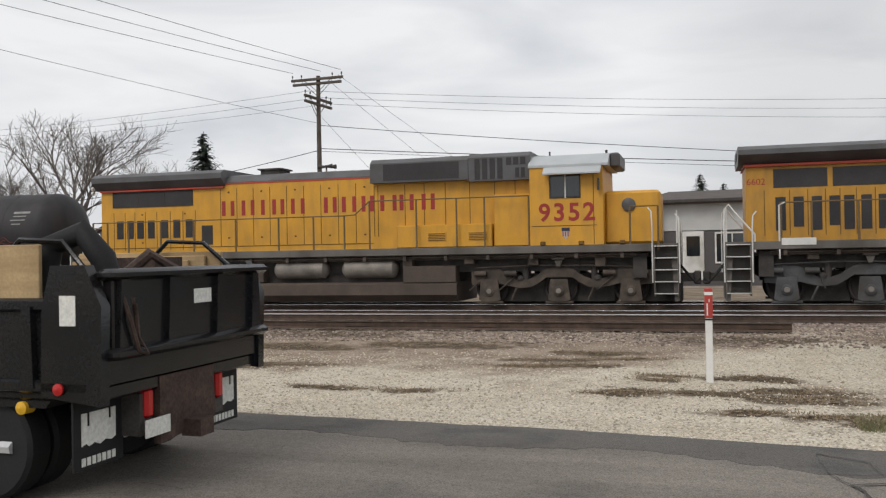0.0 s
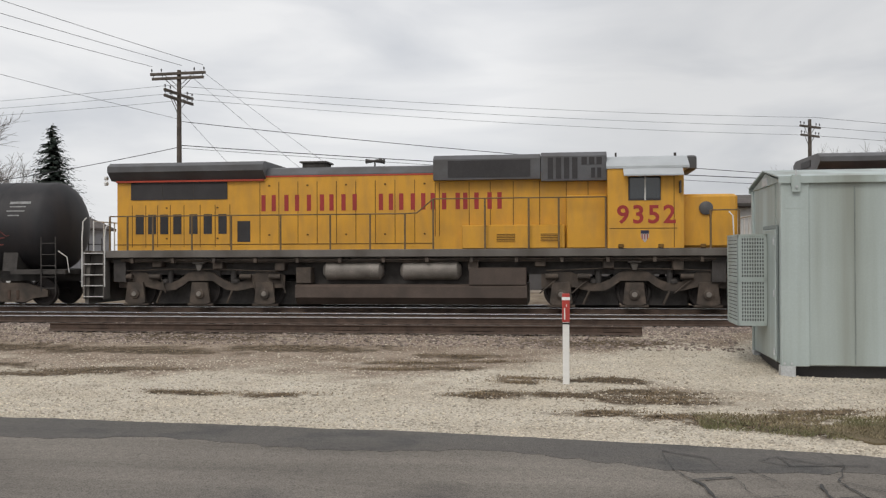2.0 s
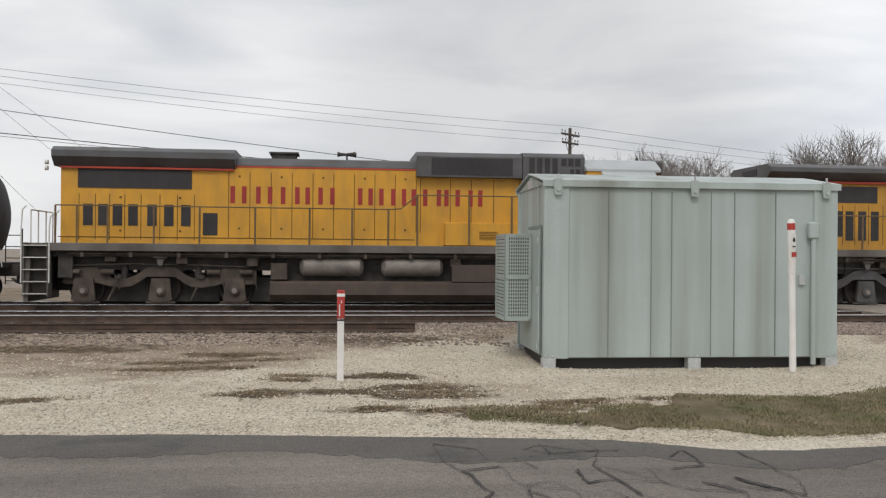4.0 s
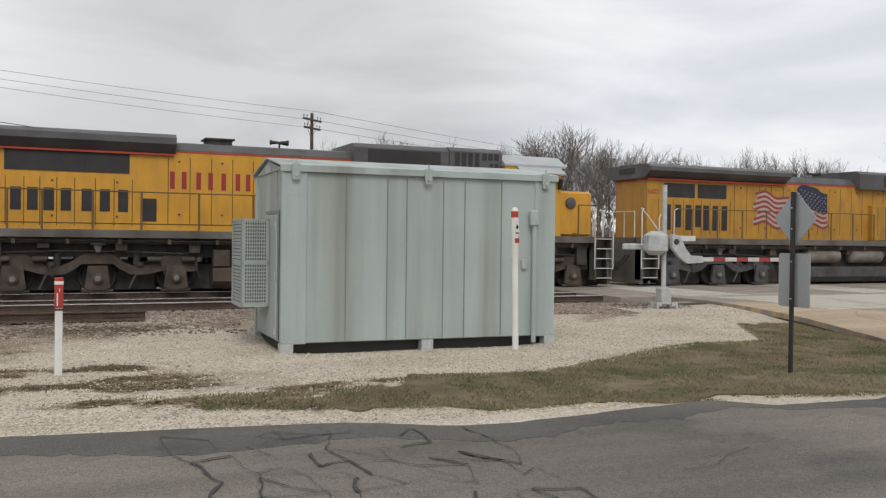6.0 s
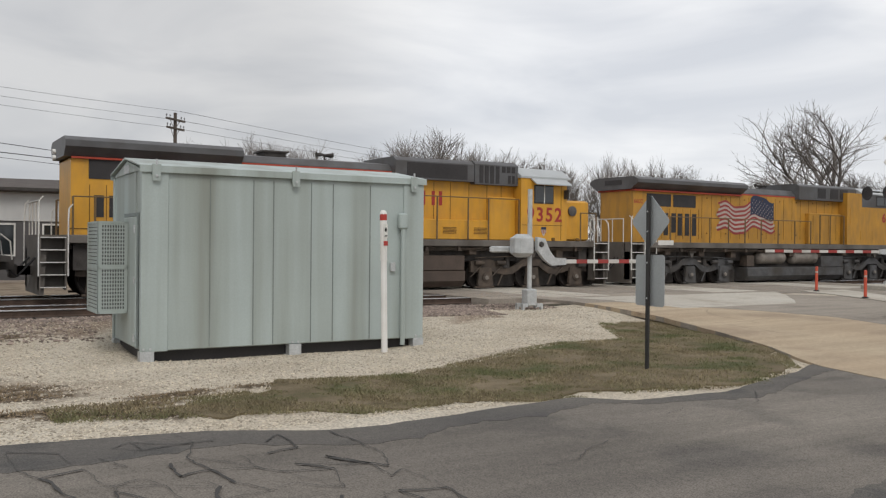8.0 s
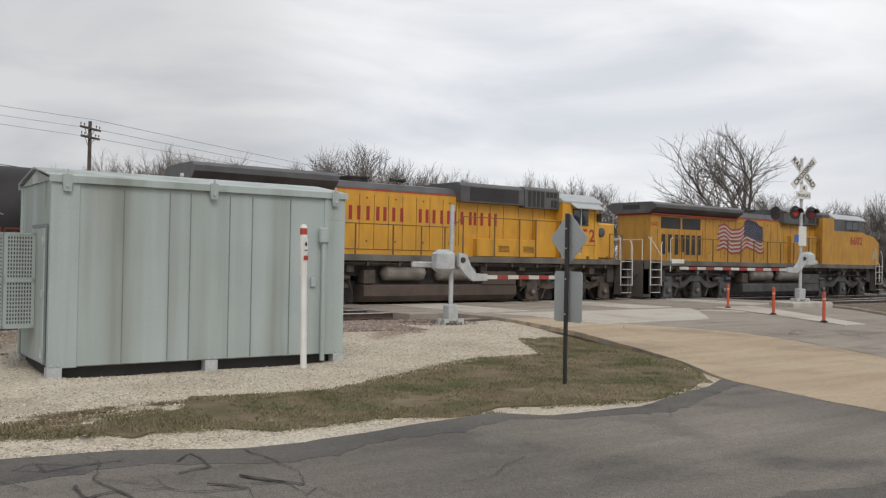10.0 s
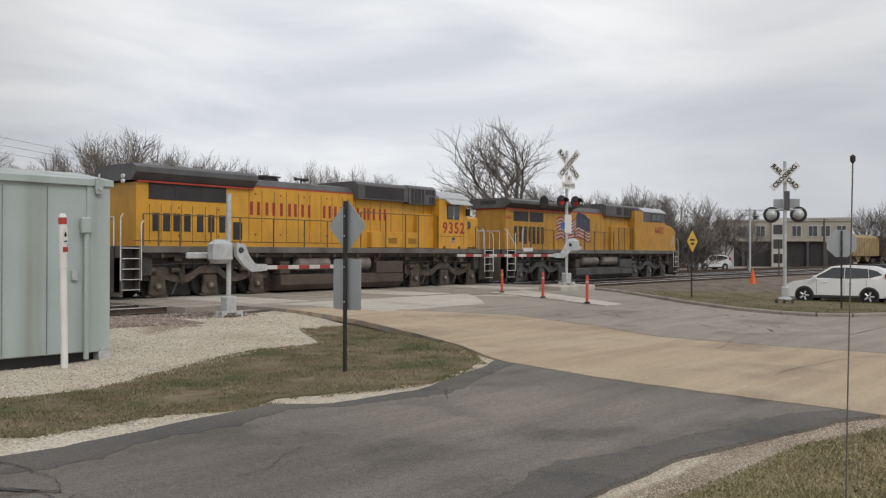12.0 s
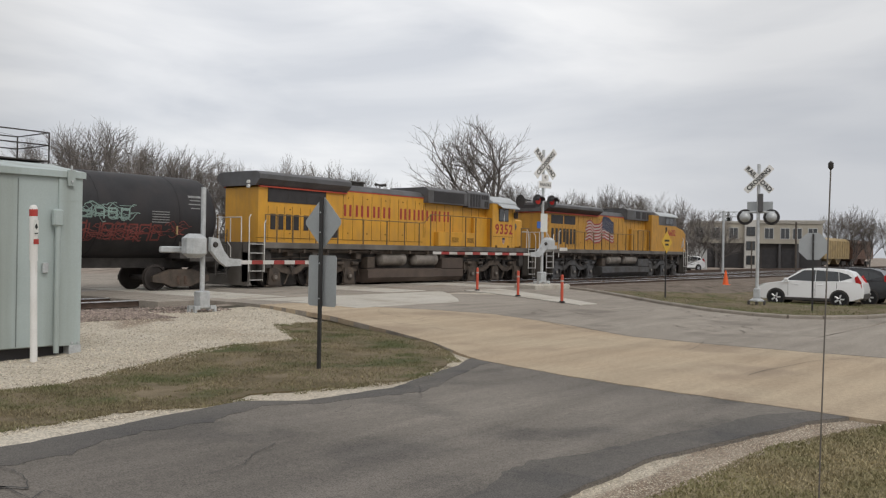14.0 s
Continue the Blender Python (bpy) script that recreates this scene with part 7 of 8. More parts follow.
def make_dump_truck():
    """Black dump truck seen from behind; its tail is at x = 0 and it heads towards -x."""
    t = thing("dump_truck", "black dump truck loaded with timber planks, driving off along the lane", "dump truck")
    W = 1.13
    part("chassis", Solid().box(-6.0, -0.1, -0.45, -0.32, 0.55, 0.78).box(-6.0, -0.1, 0.32, 0.45, 0.55, 0.78).box(-5.5, -5.2, -0.45, 0.45, 0.55, 0.75).box(-0.4, -0.1, -0.6, 0.6, 0.45, 0.78), M_UNDER, t, "black frame rails")
    part("bed_floor", Solid().cham(-3.7, -0.05, -W, W, 0.80, 0.92, 0.02), M_DUMP, t)
    for s in (-1, 1):
        side = part("bed_side", Solid().box(-3.7, -0.12, *sorted((s * (W - 0.04), s * W)), 0.88, 1.50).cham(-3.7, -0.1, *sorted((s * (W - 0.07), s * (W + 0.04))), 1.46, 1.56, 0.02).cham(-3.7, -0.1, *sorted((s * (W - 0.02), s * (W + 0.05))), 0.86, 0.96, 0.02), M_DUMP, t, "black steel bed side")
        for k in range(5):
            part("rib", Solid().prism([(-3.5 + k * 0.7, 0.9), (-3.38 + k * 0.7, 0.9), (-3.40 + k * 0.7, 1.5), (-3.48 + k * 0.7, 1.5)], *sorted((s * W, s * (W + 0.06))), "y"), M_DUMP, side)
        part("corner_post", Solid().prism([(-0.52, 0.84), (0.0, 0.78), (0.02, 1.50), (-0.12, 1.80), (-0.42, 1.80), (-0.50, 1.5)], *sorted((s * (W - 0.05), s * (W + 0.05))), "y"), M_DUMP, t, "black corner plate")
        part("tarp_arm", Solid().tube([(-0.25, s * 1.0, 1.75), (-0.5, s * 0.95, 1.98), (-0.9, s * 0.95, 2.0), (-1.15, s * 0.95, 1.78)], 0.022, 6), M_DUMP, t, "bent steel hoop")
        fl = part("mud_flap", Solid().cham(-0.29, -0.27, *sorted((s * 0.58, s * 1.14)), 0.28, 0.98, 0.004), M_RUBBER, t, "black rubber mud flap with a plain white skyline shape")
        a, b = sorted((s * 0.68, s * 1.06))
        sky = [(a, 0.460), (a + 0.05, 0.475), (a + 0.08, 0.450), (a + 0.14, 0.470), (a + 0.2, 0.445), (a + 0.26, 0.470), (a + 0.33, 0.455), (b, 0.475), (b, 0.700), (b - 0.05, 0.700), (b - 0.05, 0.620), (b - 0.08, 0.620), (b - 0.08, 0.700), (a + 0.09, 0.700), (a + 0.09, 0.600), (a + 0.06, 0.600), (a + 0.06, 0.700), (a, 0.700)]
        part("skyline", Solid().prism(sky, -0.269, -0.262, "x"), M_PAPER, fl, "plain white skyline shape")
        for k in range(7):
            part("name_bar", Solid().box(-0.269, -0.262, a + k * 0.056, a + k * 0.056 + 0.038, 0.31, 0.37), M_PAPER, fl)
        part("tail_light", Solid().cham(-0.14, -0.06, *sorted((s * 0.46, s * 0.56)), 0.58, 0.82, 0.025), M_LAMP_RED, t, "red oval tail light")
        part("side_lamp", Solid().lathe([(0.0, s * W), (0.045, s * (W + 0.06)), (0.045, s * (W + 0.075)), (0.0, s * (W + 0.09))], "y", 14, (-0.35, 0, 0.90)), M_LAMP_RED, t, "round red side lamp")
        part("amber_lamp", Solid().lathe([(0.0, s * (W - 0.1)), (0.05, s * (W - 0.1)), (0.05, s * W), (0.0, s * (W + 0.02))], "y", 14, (-0.75, 0, 0.74)), M_LAMP_AMBER, t, "round amber lamp")
        part("fender", Solid().prism([(-1.75, 0.74), (-0.55, 0.74), (-0.5, 0.80), (-1.8, 0.80)], *sorted((s * 0.5, s * 1.1)), "y"), M_DUMP, t)
    tg = Solid().cham(-0.08, 0.02, -W + 0.08, W - 0.08, 1.16, 1.70, 0.015)
    gate = part("tailgate", tg, M_DUMP, t, "black steel tailgate with ribs")
    part("top_rail", Solid().cham(-0.1, 0.07, -W + 0.02, W + 0.06, 1.68, 1.77, 0.03), M_DUMP, gate, "rounded black top rail")
    part("lower_rail", Solid().cham(-0.08, 0.09, -W + 0.02, W + 0.02, 1.10, 1.19, 0.03), M_DUMP, gate, "worn black lower rail")
    part("apron", Solid().prism([(-W + 0.05, 0.92), (W - 0.08, 0.92), (W, 1.11), (-W + 0.03, 1.11)], -0.10, -0.02, "x"), M_DUMP, t, "black apron under the tailgate")
    for y in (-0.95, -0.35, 0.35, 0.95):
        part("rib", Solid().prism([(y - 0.08, 1.18), (y + 0.08, 1.18), (y + 0.05, 1.69), (y - 0.05, 1.69)], 0.02, 0.06, "x"), M_DUMP, gate)
    part("notice", Solid().box(0.022, 0.027, -0.02, 0.24, 1.46, 1.58), M_PAPER, gate, "dirty pale sticker without readable words")
    part("sticker", Solid().box(-0.34, -0.2, -W - 0.056, -W - 0.051, 1.36, 1.58), M_PAPER, t, "white label")
    part("chain", Solid().tube([(0.03, -0.98, 1.62), (0.09, -0.95, 1.4), (0.09, -0.85, 1.15), (0.09, -0.75, 1.12), (0.03, -0.78, 1.25), (0.04, -0.82, 1.5)], 0.018, 6), M_DUMP_RUST, t, "rusty hanging chain")
    part("rust_patch", Solid().box(0.02, 0.026, -1.0, -0.80, 1.2, 1.55), M_DUMP_RUST, gate, "rusted strip")
    part("hitch_plate", Solid().prism([(-0.42, 0.36), (0.2, 0.42), (0.3, 0.36), (0.38, 0.48), (0.36, 0.90), (-0.42, 0.90)], -0.1, -0.04, "x").box(-0.06, 0.12, -0.1, 0.1, 0.36, 0.5), M_DUMP_RUST, t, "brown rusty hitch plate")
    part("plate", Solid().box(-0.04, -0.03, -0.62, -0.3, 0.44, 0.58), M_PAPER, t, "blank pale plate")
    for k in range(3):
        part("plank", Solid().cham(-3.6 + 0.1 * k, -0.62 - 0.1 * k, -W + 0.06 + k * 0.05, -W + 0.1 + k * 0.05, 1.42 + 0.02 * k, 1.96 - 0.05 * k, 0.006), M_PLANK, t, "pale sawn timber plank")
        part("plank", Solid().cham(-2.0, -0.35 - 0.15 * k, W - 0.12 - k * 0.05, W - 0.08 - k * 0.05, 1.5, 1.90 - 0.04 * k, 0.006), M_PLANK, t, "pale sawn timber plank")
    part("spare_hose", Solid().tube([(-0.75, -0.9, 1.6), (-0.7, -0.85, 1.95), (-0.45, -0.8, 2.05), (-0.3, -0.75, 1.85), (-0.28, -0.7, 1.6)], 0.10, 12), M_RUBBER, t, "thick black hose")
    part("debris", Solid().tube([(-0.6, -0.5, 1.5), (-0.2, -0.3, 1.88), (-0.1, 0.0, 1.7)], 0.05, 8).box(-0.7, -0.3, -0.1, 0.3, 1.5, 1.85), M_DUMP_RUST, t)
    # cab
    cabp = [(-5.75, 0.55), (-5.75, 1.35), (-5.3, 1.42), (-4.95, 2.1), (-4.6, 2.2), (-3.95, 2.2), (-3.85, 0.55)]
    part("cab", slab(cabp, 1.0), M_DUMP, t, "black truck cab")
    for s in (-1, 1):
        part("window", Solid().prism([(-5.1, 1.5), (-4.85, 2.02), (-4.1, 2.05), (-4.1, 1.5)], *sorted((s * 1.0, s * 1.006)), "y"), M_GLASS, t)
    part("hood", slab([(-6.9, 0.6), (-6.9, 1.2), (-6.7, 1.32), (-5.7, 1.42), (-5.7, 0.6)], 0.95), M_DUMP, t)
    tyre, rim = wheel_meshes(0.42, 0.24)
    for xw, ys in ((-1.15, (-0.94, -0.66, 0.66, 0.94)), (-6.1, (-0.9, 0.9))):
        for y in ys:
            w = part("wheel", tyre, None, t, m=pose(xw, y, 0.42))
            part("rim", rim, None, w, "steel rim")
            TRUCK_WHEELS.append((w, xw, y, 0.42))
    return t


dump_truck = make_dump_truck()


# ---- poles and wires ----
def insulator(t, x, y, z):
    part("insulator", Solid().lathe([(0.012, 0.0), (0.012, 0.08), (0.05, 0.10), (0.03, 0.14), (0.05, 0.16), (0.03, 0.22), (0.0, 0.23)], "z", 10, (x, y, z)), M_LOCO_GREY, t)


def utility_pole(x, y, h, arms, label):
    """Tapered wooden pole with cross-arms: each arm is (height, half length, turn)."""
    t = thing("utility_pole", label, "utility pole", pose(x, y, rest(x, y)))
    part("pole", Solid().tube([(0, 0, -0.3), (0, 0, h * 0.5), (0, 0, h)], 0.17, 12, 0.11), M_WOODPOLE, t)
    for z, half, turn in arms:
        c, s = math.cos(radians(turn)), math.sin(radians(turn))
        arm = Solid()
        arm.cham(-half, half, -0.06, 0.06, -0.07, 0.07, 0.01)
        a = part("cross_arm", arm, M_WOODPOLE, t, m=pose(0, -0.16 * c, z, 0, 0, turn))
        for k in (-0.95, -0.6, 0.6, 0.95):
            insulator(a, half * k, 0, 0.07)
        part("brace", Solid().tube([(-half * 0.5, 0.05, -0.05), (0, 0.1, -0.7), (half * 0.5, 0.05, -0.05)], 0.02, 6), M_WOODPOLE, a)
    return t


P1, P2 = (-21.4, 45.0), (15.3, 62.0)
utility_pole(*P1, 11.9, ((11.7, 1.6, -2), (11.45, 1.5, -2), (10.6, 1.5, 86), (10.3, 1.5, 86)), "weathered wooden utility pole with double cross-arms")
utility_pole(*P2, 10.8, ((10.3, 1.1, 42), (9.7, 1.0, 42)), "weathered wooden utility pole behind the tracks")
utility_pole(-62, 54, 11.5, ((11.2, 1.2, 10),), "far wooden utility pole")
utility_pole(140, 145, 12, ((11.6, 1.2, 30),), "far wooden utility pole")
utility_pole(-36, 12.5, 14.2, ((13.9, 1.45, 30),), "wooden utility pole beside the lane")


def wire(a, b, sag, r=0.02, label="thin dark overhead wire"):
    a, b = Vector(a), Vector(b)
    pts = []
    for i in range(25):
        k = i / 24
        p = a.lerp(b, k)
        p.z -= sag * 4 * k * (1 - k)
        pts.append(p)
    single("overhead_wire", Solid().tube(pts, r, 5), M_WIRE, label, "wire", group="overhead wires")


for k, z in ((1.5, 15.0), (0.3, 14.4), (-1.4, 14.1)):
    wire((P1[0] + k, P1[1] - 0.3, 11.85), (-36 + k, 12.5, z), 0.25, 0.013)
wire((-36, 12.5, 12.5), (P1[0], P1[1] - 0.2, 9.0), 0.3, 0.010)
for k, z1_, z2_ in ((-1.3, 10.6, 10.5), (0.0, 10.45, 10.1), (1.3, 10.3, 9.7)):
    wire((-62, 54 + k, z1_ + 0.7), (P1[0], P1[1] + k, z1_), 0.3, 0.009)
    wire((P1[0], P1[1] + k, z1_), (P2[0], P2[1] + k, z2_), 0.3, 0.010)
    wire((P2[0], P2[1] + k, z2_), (140, 145 + k, z2_ + 4.4), 1.2, 0.013)
for k, end in ((1.3, (-7.6, 50.6, 1.9)), (0.4, (-10.6, 50.2, 2.2)), (0.1, (-17.0, 49.5, 3.6))):
    wire((P1[0] + k, P1[1] - 0.2, 11.6 if k > 0.2 else 9.5), end, 0.1, 0.009)
wire((P1[0], P1[1], 8.9), (32, 52, 4.6), 0.5, 0.018)
wire((P1[0], P1[1], 7.6), (32, 52, 4.7), 0.3, 0.022)
wire((P1[0], P1[1], 7.45), (32, 52, 4.1), 0.2, 0.012)
wire((P1[0], P1[1], 7.5), (-46, 46, 4.8), 0.4, 0.02)


# ---- buildings across the tracks ----
def window(t, x0, x1, z0, z1, y, parent=None, mullions=1, frame_mat=None):
    fm = frame_mat or M_WHITE
    fr = Solid()
    for a, b, c, d in ((x0, x1, z0 - 0.08, z0), (x0, x1, z1, z1 + 0.08), (x0 - 0.08, x0, z0 - 0.08, z1 + 0.08), (x1, x1 + 0.08, z0 - 0.08, z1 + 0.08)):
        fr.box(a, b, y - 0.05, y + 0.02, c, d)
    for k in range(mullions):
        xm = x0 + (x1 - x0) * (k + 1) / (mullions + 1)
        fr.box(xm - 0.03, xm + 0.03, y - 0.04, y + 0.02, z0, z1)
    w = part("window", fr, fm, t, "framed window")
    part("pane", Solid().box(x0, x1, y - 0.015, y - 0.005, z0, z1), M_GLASS, w, "dark glass")


def low_house():
    t = thing("house", "low pale-sided house with brown hipped roof and dark lower wall", "house", pose(3.6, 46, rest(3, 46), 0, 0, -3))
    L, W = 7.3, 5.0
    part("lower_wall", Solid().box(-L, L, 0, 2 * W, -0.1, 2.75), M_SIDING_DARK, t, "dark brown lower wall")
    part("upper_wall", Solid().box(-L - 0.02, L + 0.02, -0.03, 2 * W, 2.78, 4.15), M_SIDING, t, "pale upper siding")
    for k in range(7):
        part("siding_board", Solid().box(-L - 0.03, L + 0.03, -0.05, -0.03, 2.8 + k * 0.19, 2.982 + k * 0.19), M_SIDING, t)
    e = 0.55
    v = [(-L - e, -e, 4.15), (L + e, -e, 4.15), (L + e, 2 * W + e, 4.15), (-L - e, 2 * W + e, 4.15), (-L - e, -e, 4.35), (L + e, -e, 4.35), (L + e, 2 * W + e, 4.35), (-L - e, 2 * W + e, 4.35), (-L + 0.6, W, 5.1), (L - 0.6, W, 5.1)]
    part("roof", Solid().add(v, [(0, 3, 2, 1), (0, 1, 5, 4), (1, 2, 6, 5), (2, 3, 7, 6), (3, 0, 4, 7), (4, 5, 9, 8), (6, 7, 8, 9), (5, 6, 9), (7, 4, 8)]), M_ROOF, t, "brown shingle roof")
    part("gutter", Solid().box(-L - e, L + e, -e - 0.1, -e, 4.2, 4.33), M_UNDER, t)
    d = part("door", Solid().cham(-5.55, -4.5, -0.08, 0.02, 0.3, 2.75, 0.02), M_WHITE, t, "white door with glass")
    part("pane", Solid().box(-5.35, -4.7, -0.1, -0.085, 1.5, 2.5), M_GLASS, d)
    for x0 in (-3.9, -1.2, 1.6, 4.4):
        window(t, x0, x0 + 1.5, 1.2, 2.6, -0.02)
    part("porch_post", Solid().box(-6.6, -6.48, -0.5, -0.38, -0.1, 4.15), M_UNDER, t)


def garage(x, y, w, d, h, yaw, wall, name="garage", label="small grey garage with a plain gable roof"):
    t = thing(name, label, "building", pose(x, y, rest(x, y), 0, 0, yaw))
    part("wall", Solid().prism([(-w / 2, -0.1), (w / 2, -0.1), (w / 2, h), (0, h + w * 0.22), (-w / 2, h)], 0, d, "y"), wall, t)
    rp = [(-w / 2 - 0.3, h - 0.1), (0, h + w * 0.22 + 0.06), (w / 2 + 0.3, h - 0.1), (w / 2 + 0.3, h + 0.06), (0, h + w * 0.22 + 0.22), (-w / 2 - 0.3, h + 0.06)]
    part("roof", Solid().prism(rp, -0.3, d + 0.3, "y"), M_ROOF, t, "weathered shingle roof")
    dr = part("door", Solid().cham(-w * 0.3, w * 0.3, -0.04, 0.02, 0, h * 0.8, 0.01), M_SIDING, t, "pale door")
    for k in range(4):
        part("door_groove", Solid().box(-w * 0.3, w * 0.3, -0.045, -0.04, h * 0.2 * k + 0.02, h * 0.2 * k + 0.05), M_LOCO_GREY, dr)


low_house()
garage(-34, 47, 7, 8, 3.6, 5, mat("garage_grey", (0.27, 0.27, 0.28), 0.8))
garage(98, 49, 7, 9, 4.2, -60, mat("house_brown", (0.10, 0.075, 0.06), 0.85), "house", "dark brown house behind bare shrubs")
garage(104, 44, 4, 6, 2.8, -65, M_SIDING, "garage", "small white garage far across the tracks")


def apartments():
    """Two-storey block: dark ground floor with openings, cream upper floor, white stair tower."""
    az = radians(70.75)
    t = thing("apartment_building", "cream and charcoal two-storey apartment building, far off", "building", pose(131 * math.sin(az), 131 * math.cos(az), -0.2, 0, 0, -64))
    part("lower_wall", Solid().box(-8.2, 9.0, 0.0, 12, 0, 3.5), mat("apartment_charcoal", (0.062, 0.055, 0.052), 0.85, var=0.15), t, "charcoal ground floor")
    part("upper_wall", Solid().box(-8.3, 9.0, -0.5, 12, 3.5, 6.3), mat("apartment_stucco", (0.40, 0.365, 0.30), 0.9, var=0.12, scale=0.6), t, "cream stucco upper floor")
    part("roof", Solid().box(-8.45, 9.15, -0.65, 12.2, 6.3, 6.55).box(-0.3, 9.3, -0.7, 12.2, 6.55, 6.75), mat("apartment_trim", (0.46, 0.43, 0.38), 0.8, var=0.08), t, "flat roof with parapet")
    part("stair_tower", Solid().cham(-1.2, 0.5, -0.9, 5, 0, 6.7, 0.03), mat("apartment_render", (0.55, 0.53, 0.49), 0.8, var=0.08), t, "white stair tower")
    for k in range(3):
        window(t, -0.9, 0.1, 0.6 + k * 2.0, 1.7 + k * 2.0, -0.92, mullions=1, frame_mat=M_UNDER)
    for x0 in (-7.8, -5.6, -3.2, 1.5, 3.6, 5.2, 7.2):
        window(t, x0, x0 + 1.1, 4.2, 5.6, -0.52, mullions=1, frame_mat=M_SIDING)
    for x0, x1 in ((-7.6, -5.2), (-4.6, -1.8), (1.2, 3.2), (3.8, 5.6), (6.2, 8.4)):
        part("garage_opening", Solid().box(x0, x1, -0.03, 0.0, 0.05, 2.7), M_BLACK, t, "dark opening")
    for x0 in (-8.1, -4.9, 3.5, 5.9):
        part("column", Solid().box(x0 - 0.15, x0 + 0.15, -0.45, -0.1, 0, 3.5), M_SIDING_DARK, t)


apartments()


def hopper(x, paint, label):
    """Tan covered hopper on a far track."""
    t = thing("hopper_car", label, "railway car", pose(x, 34.0, 0.0), "hopper cars")
    part("body", Solid().prism([(-1.5, 1.3), (1.5, 1.3), (1.55, 1.7), (1.55, 3.9), (1.1, 4.3), (-1.1, 4.3), (-1.55, 3.9), (-1.55, 1.7)], -7.2, 7.2, "x"), paint, t, "ribbed steel body")
    for k in range(11):
        part("rib", Solid().box(-7.0 + k * 1.4 - 0.06, -7.0 + k * 1.4 + 0.06, -1.58, -1.55, 1.6, 3.9), paint, t)
    for e in (-1, 1):
        part("bogie", Solid().box(e * 5.6 - 1.2, e * 5.6 + 1.2, -1.1, 1.1, 0.4, 0.95), M_UNDER, t)
        for dx in (-0.9, 0.9):
            part("wheelset", Solid().lathe([(0.0, -0.8), (0.46, -0.8), (0.46, 0.8), (0.0, 0.8)], "y", 16, (e * 5.6 + dx, 0, 0.46)), M_RUST, t)
        part("hopper_chute", Solid().prism([(e * 2.6 - 2.0, 1.4), (e * 2.6 + 2.0, 1.4), (e * 2.6 + 0.5, 0.5), (e * 2.6 - 0.5, 0.5)], -1.0, 1.0, "y"), paint, t)


hopper(137, M_HOPPER, "tan covered hopper car standing on a far track")
hopper(153.2, mat("hopper_brown", (0.15, 0.085, 0.06), 0.7, var=0.2, dirt=GRIME, dirt_amt=0.4), "rust-brown covered hopper car standing on a far track")
single("siding_rail", Solid().box(70, 220, 33.2, 33.28, -0.19, 0.0).box(70, 220, 34.68, 34.76, -0.19, 0.0), M_RUST, "rusty rails of a far siding", "track", kind="structure")
gantry = thing("signal_gantry", "slender galvanised signal gantry across the far tracks", "signal gantry", pose(80.6, 30.9, rest(80.6, 30.9)))
part("mast", Solid().tube([(0, 0, -0.2), (0, 0, 5.9)], 0.11, 10), M_GALV, gantry)
for z in (5.35, 5.8):
    part("boom_chord", Solid().tube([(-0.15, 0.6, z), (0.45, -1.8, z)], 0.04, 6), M_GALV, gantry)
for k in range(8):
    part("boom_web", Solid().tube([(-0.15 + 0.075 * k, 0.6 - 0.3 * k, 5.35 + 0.45 * (k % 2)), (-0.075 + 0.075 * k, 0.3 - 0.3 * k, 5.8 - 0.45 * (k % 2))], 0.025, 6), M_GALV, gantry)
for az, d, h in ((73.2, 105, 5.6), (70.7, 66, 2.6)):
    x, y = d * math.sin(radians(az)), d * math.cos(radians(az))
    single("far_post", Solid().tube([(0, 0, -0.1), (0, 0, h)], 0.10 if h > 5 else 0.05, 8), M_WOODPOLE, "plain dark post beyond the tracks", "post", pose(x, y, rest(x, y)))


# ---- trees ----
def bare_tree(seed, h, spread, trunk=0.3, limbs=7, material=None, lean=0.0, twig=0.016, levels=3, first=0.22, kids_at=(9, 11), stem=0.5, reach_at=(0.42, 0.62)):
    """Leafless tree: tapered trunk, limbs and many fine twigs. Returns the two meshes."""
    g = random.Random(seed)
    wood, fine = Solid(), Solid()

    def branch(p, d, length, r, level):
        n = 4 if level < 2 else 3 if level < 3 else 2
        pts = [p.copy()]
        for _ in range(n):
            d = (d + Vector((g.uniform(-1, 1), g.uniform(-1, 1), g.uniform(-0.5, 0.9))) * (0.16 + 0.05 * level)).normalized()
            p = p + d * (length / n)
            pts.append(p.copy())
        (wood if level < 2 else fine).tube(pts, r, 7 if level == 0 else 5 if level == 1 else 3, max(r * 0.35, twig * 0.5), caps=False)
        if level >= levels:
            return
        kids = limbs if level == 0 else g.randint(*kids_at)
        for k in range(kids):
            f = (first + (1 - first) * (k + 0.6) / kids) if level == 0 else 0.2 + 0.8 * (k + g.random()) / kids
            i = min(int(f * n), n - 1)
            q = pts[i].lerp(pts[i + 1], f * n - i)
            a = g.uniform(0, 6.28) if level else k * 2.4 + g.uniform(-0.4, 0.4)
            side = d.orthogonal().normalized()
            side = Matrix.Rotation(a, 3, d) @ side
            tilt = g.uniform(0.45, 0.95) * spread
            nd = (d * math.cos(tilt) + side * math.sin(tilt) + Vector((0, 0, 0.12))).normalized()
            reach = g.uniform(0.75, 1.0) if level == 0 else g.uniform(*reach_at)
            branch(q, nd, length * reach * (1.15 - 0.35 * f), max(r * (0.55 - 0.18 * f), twig), level + 1)

    branch(Vector((0, 0, -0.2)), Vector((lean, 0, 1)).normalized(), h * stem, trunk, 0)
    return wood.mesh("trunk", material), fine.mesh("crown", material), max(q[2] for q in fine.v)


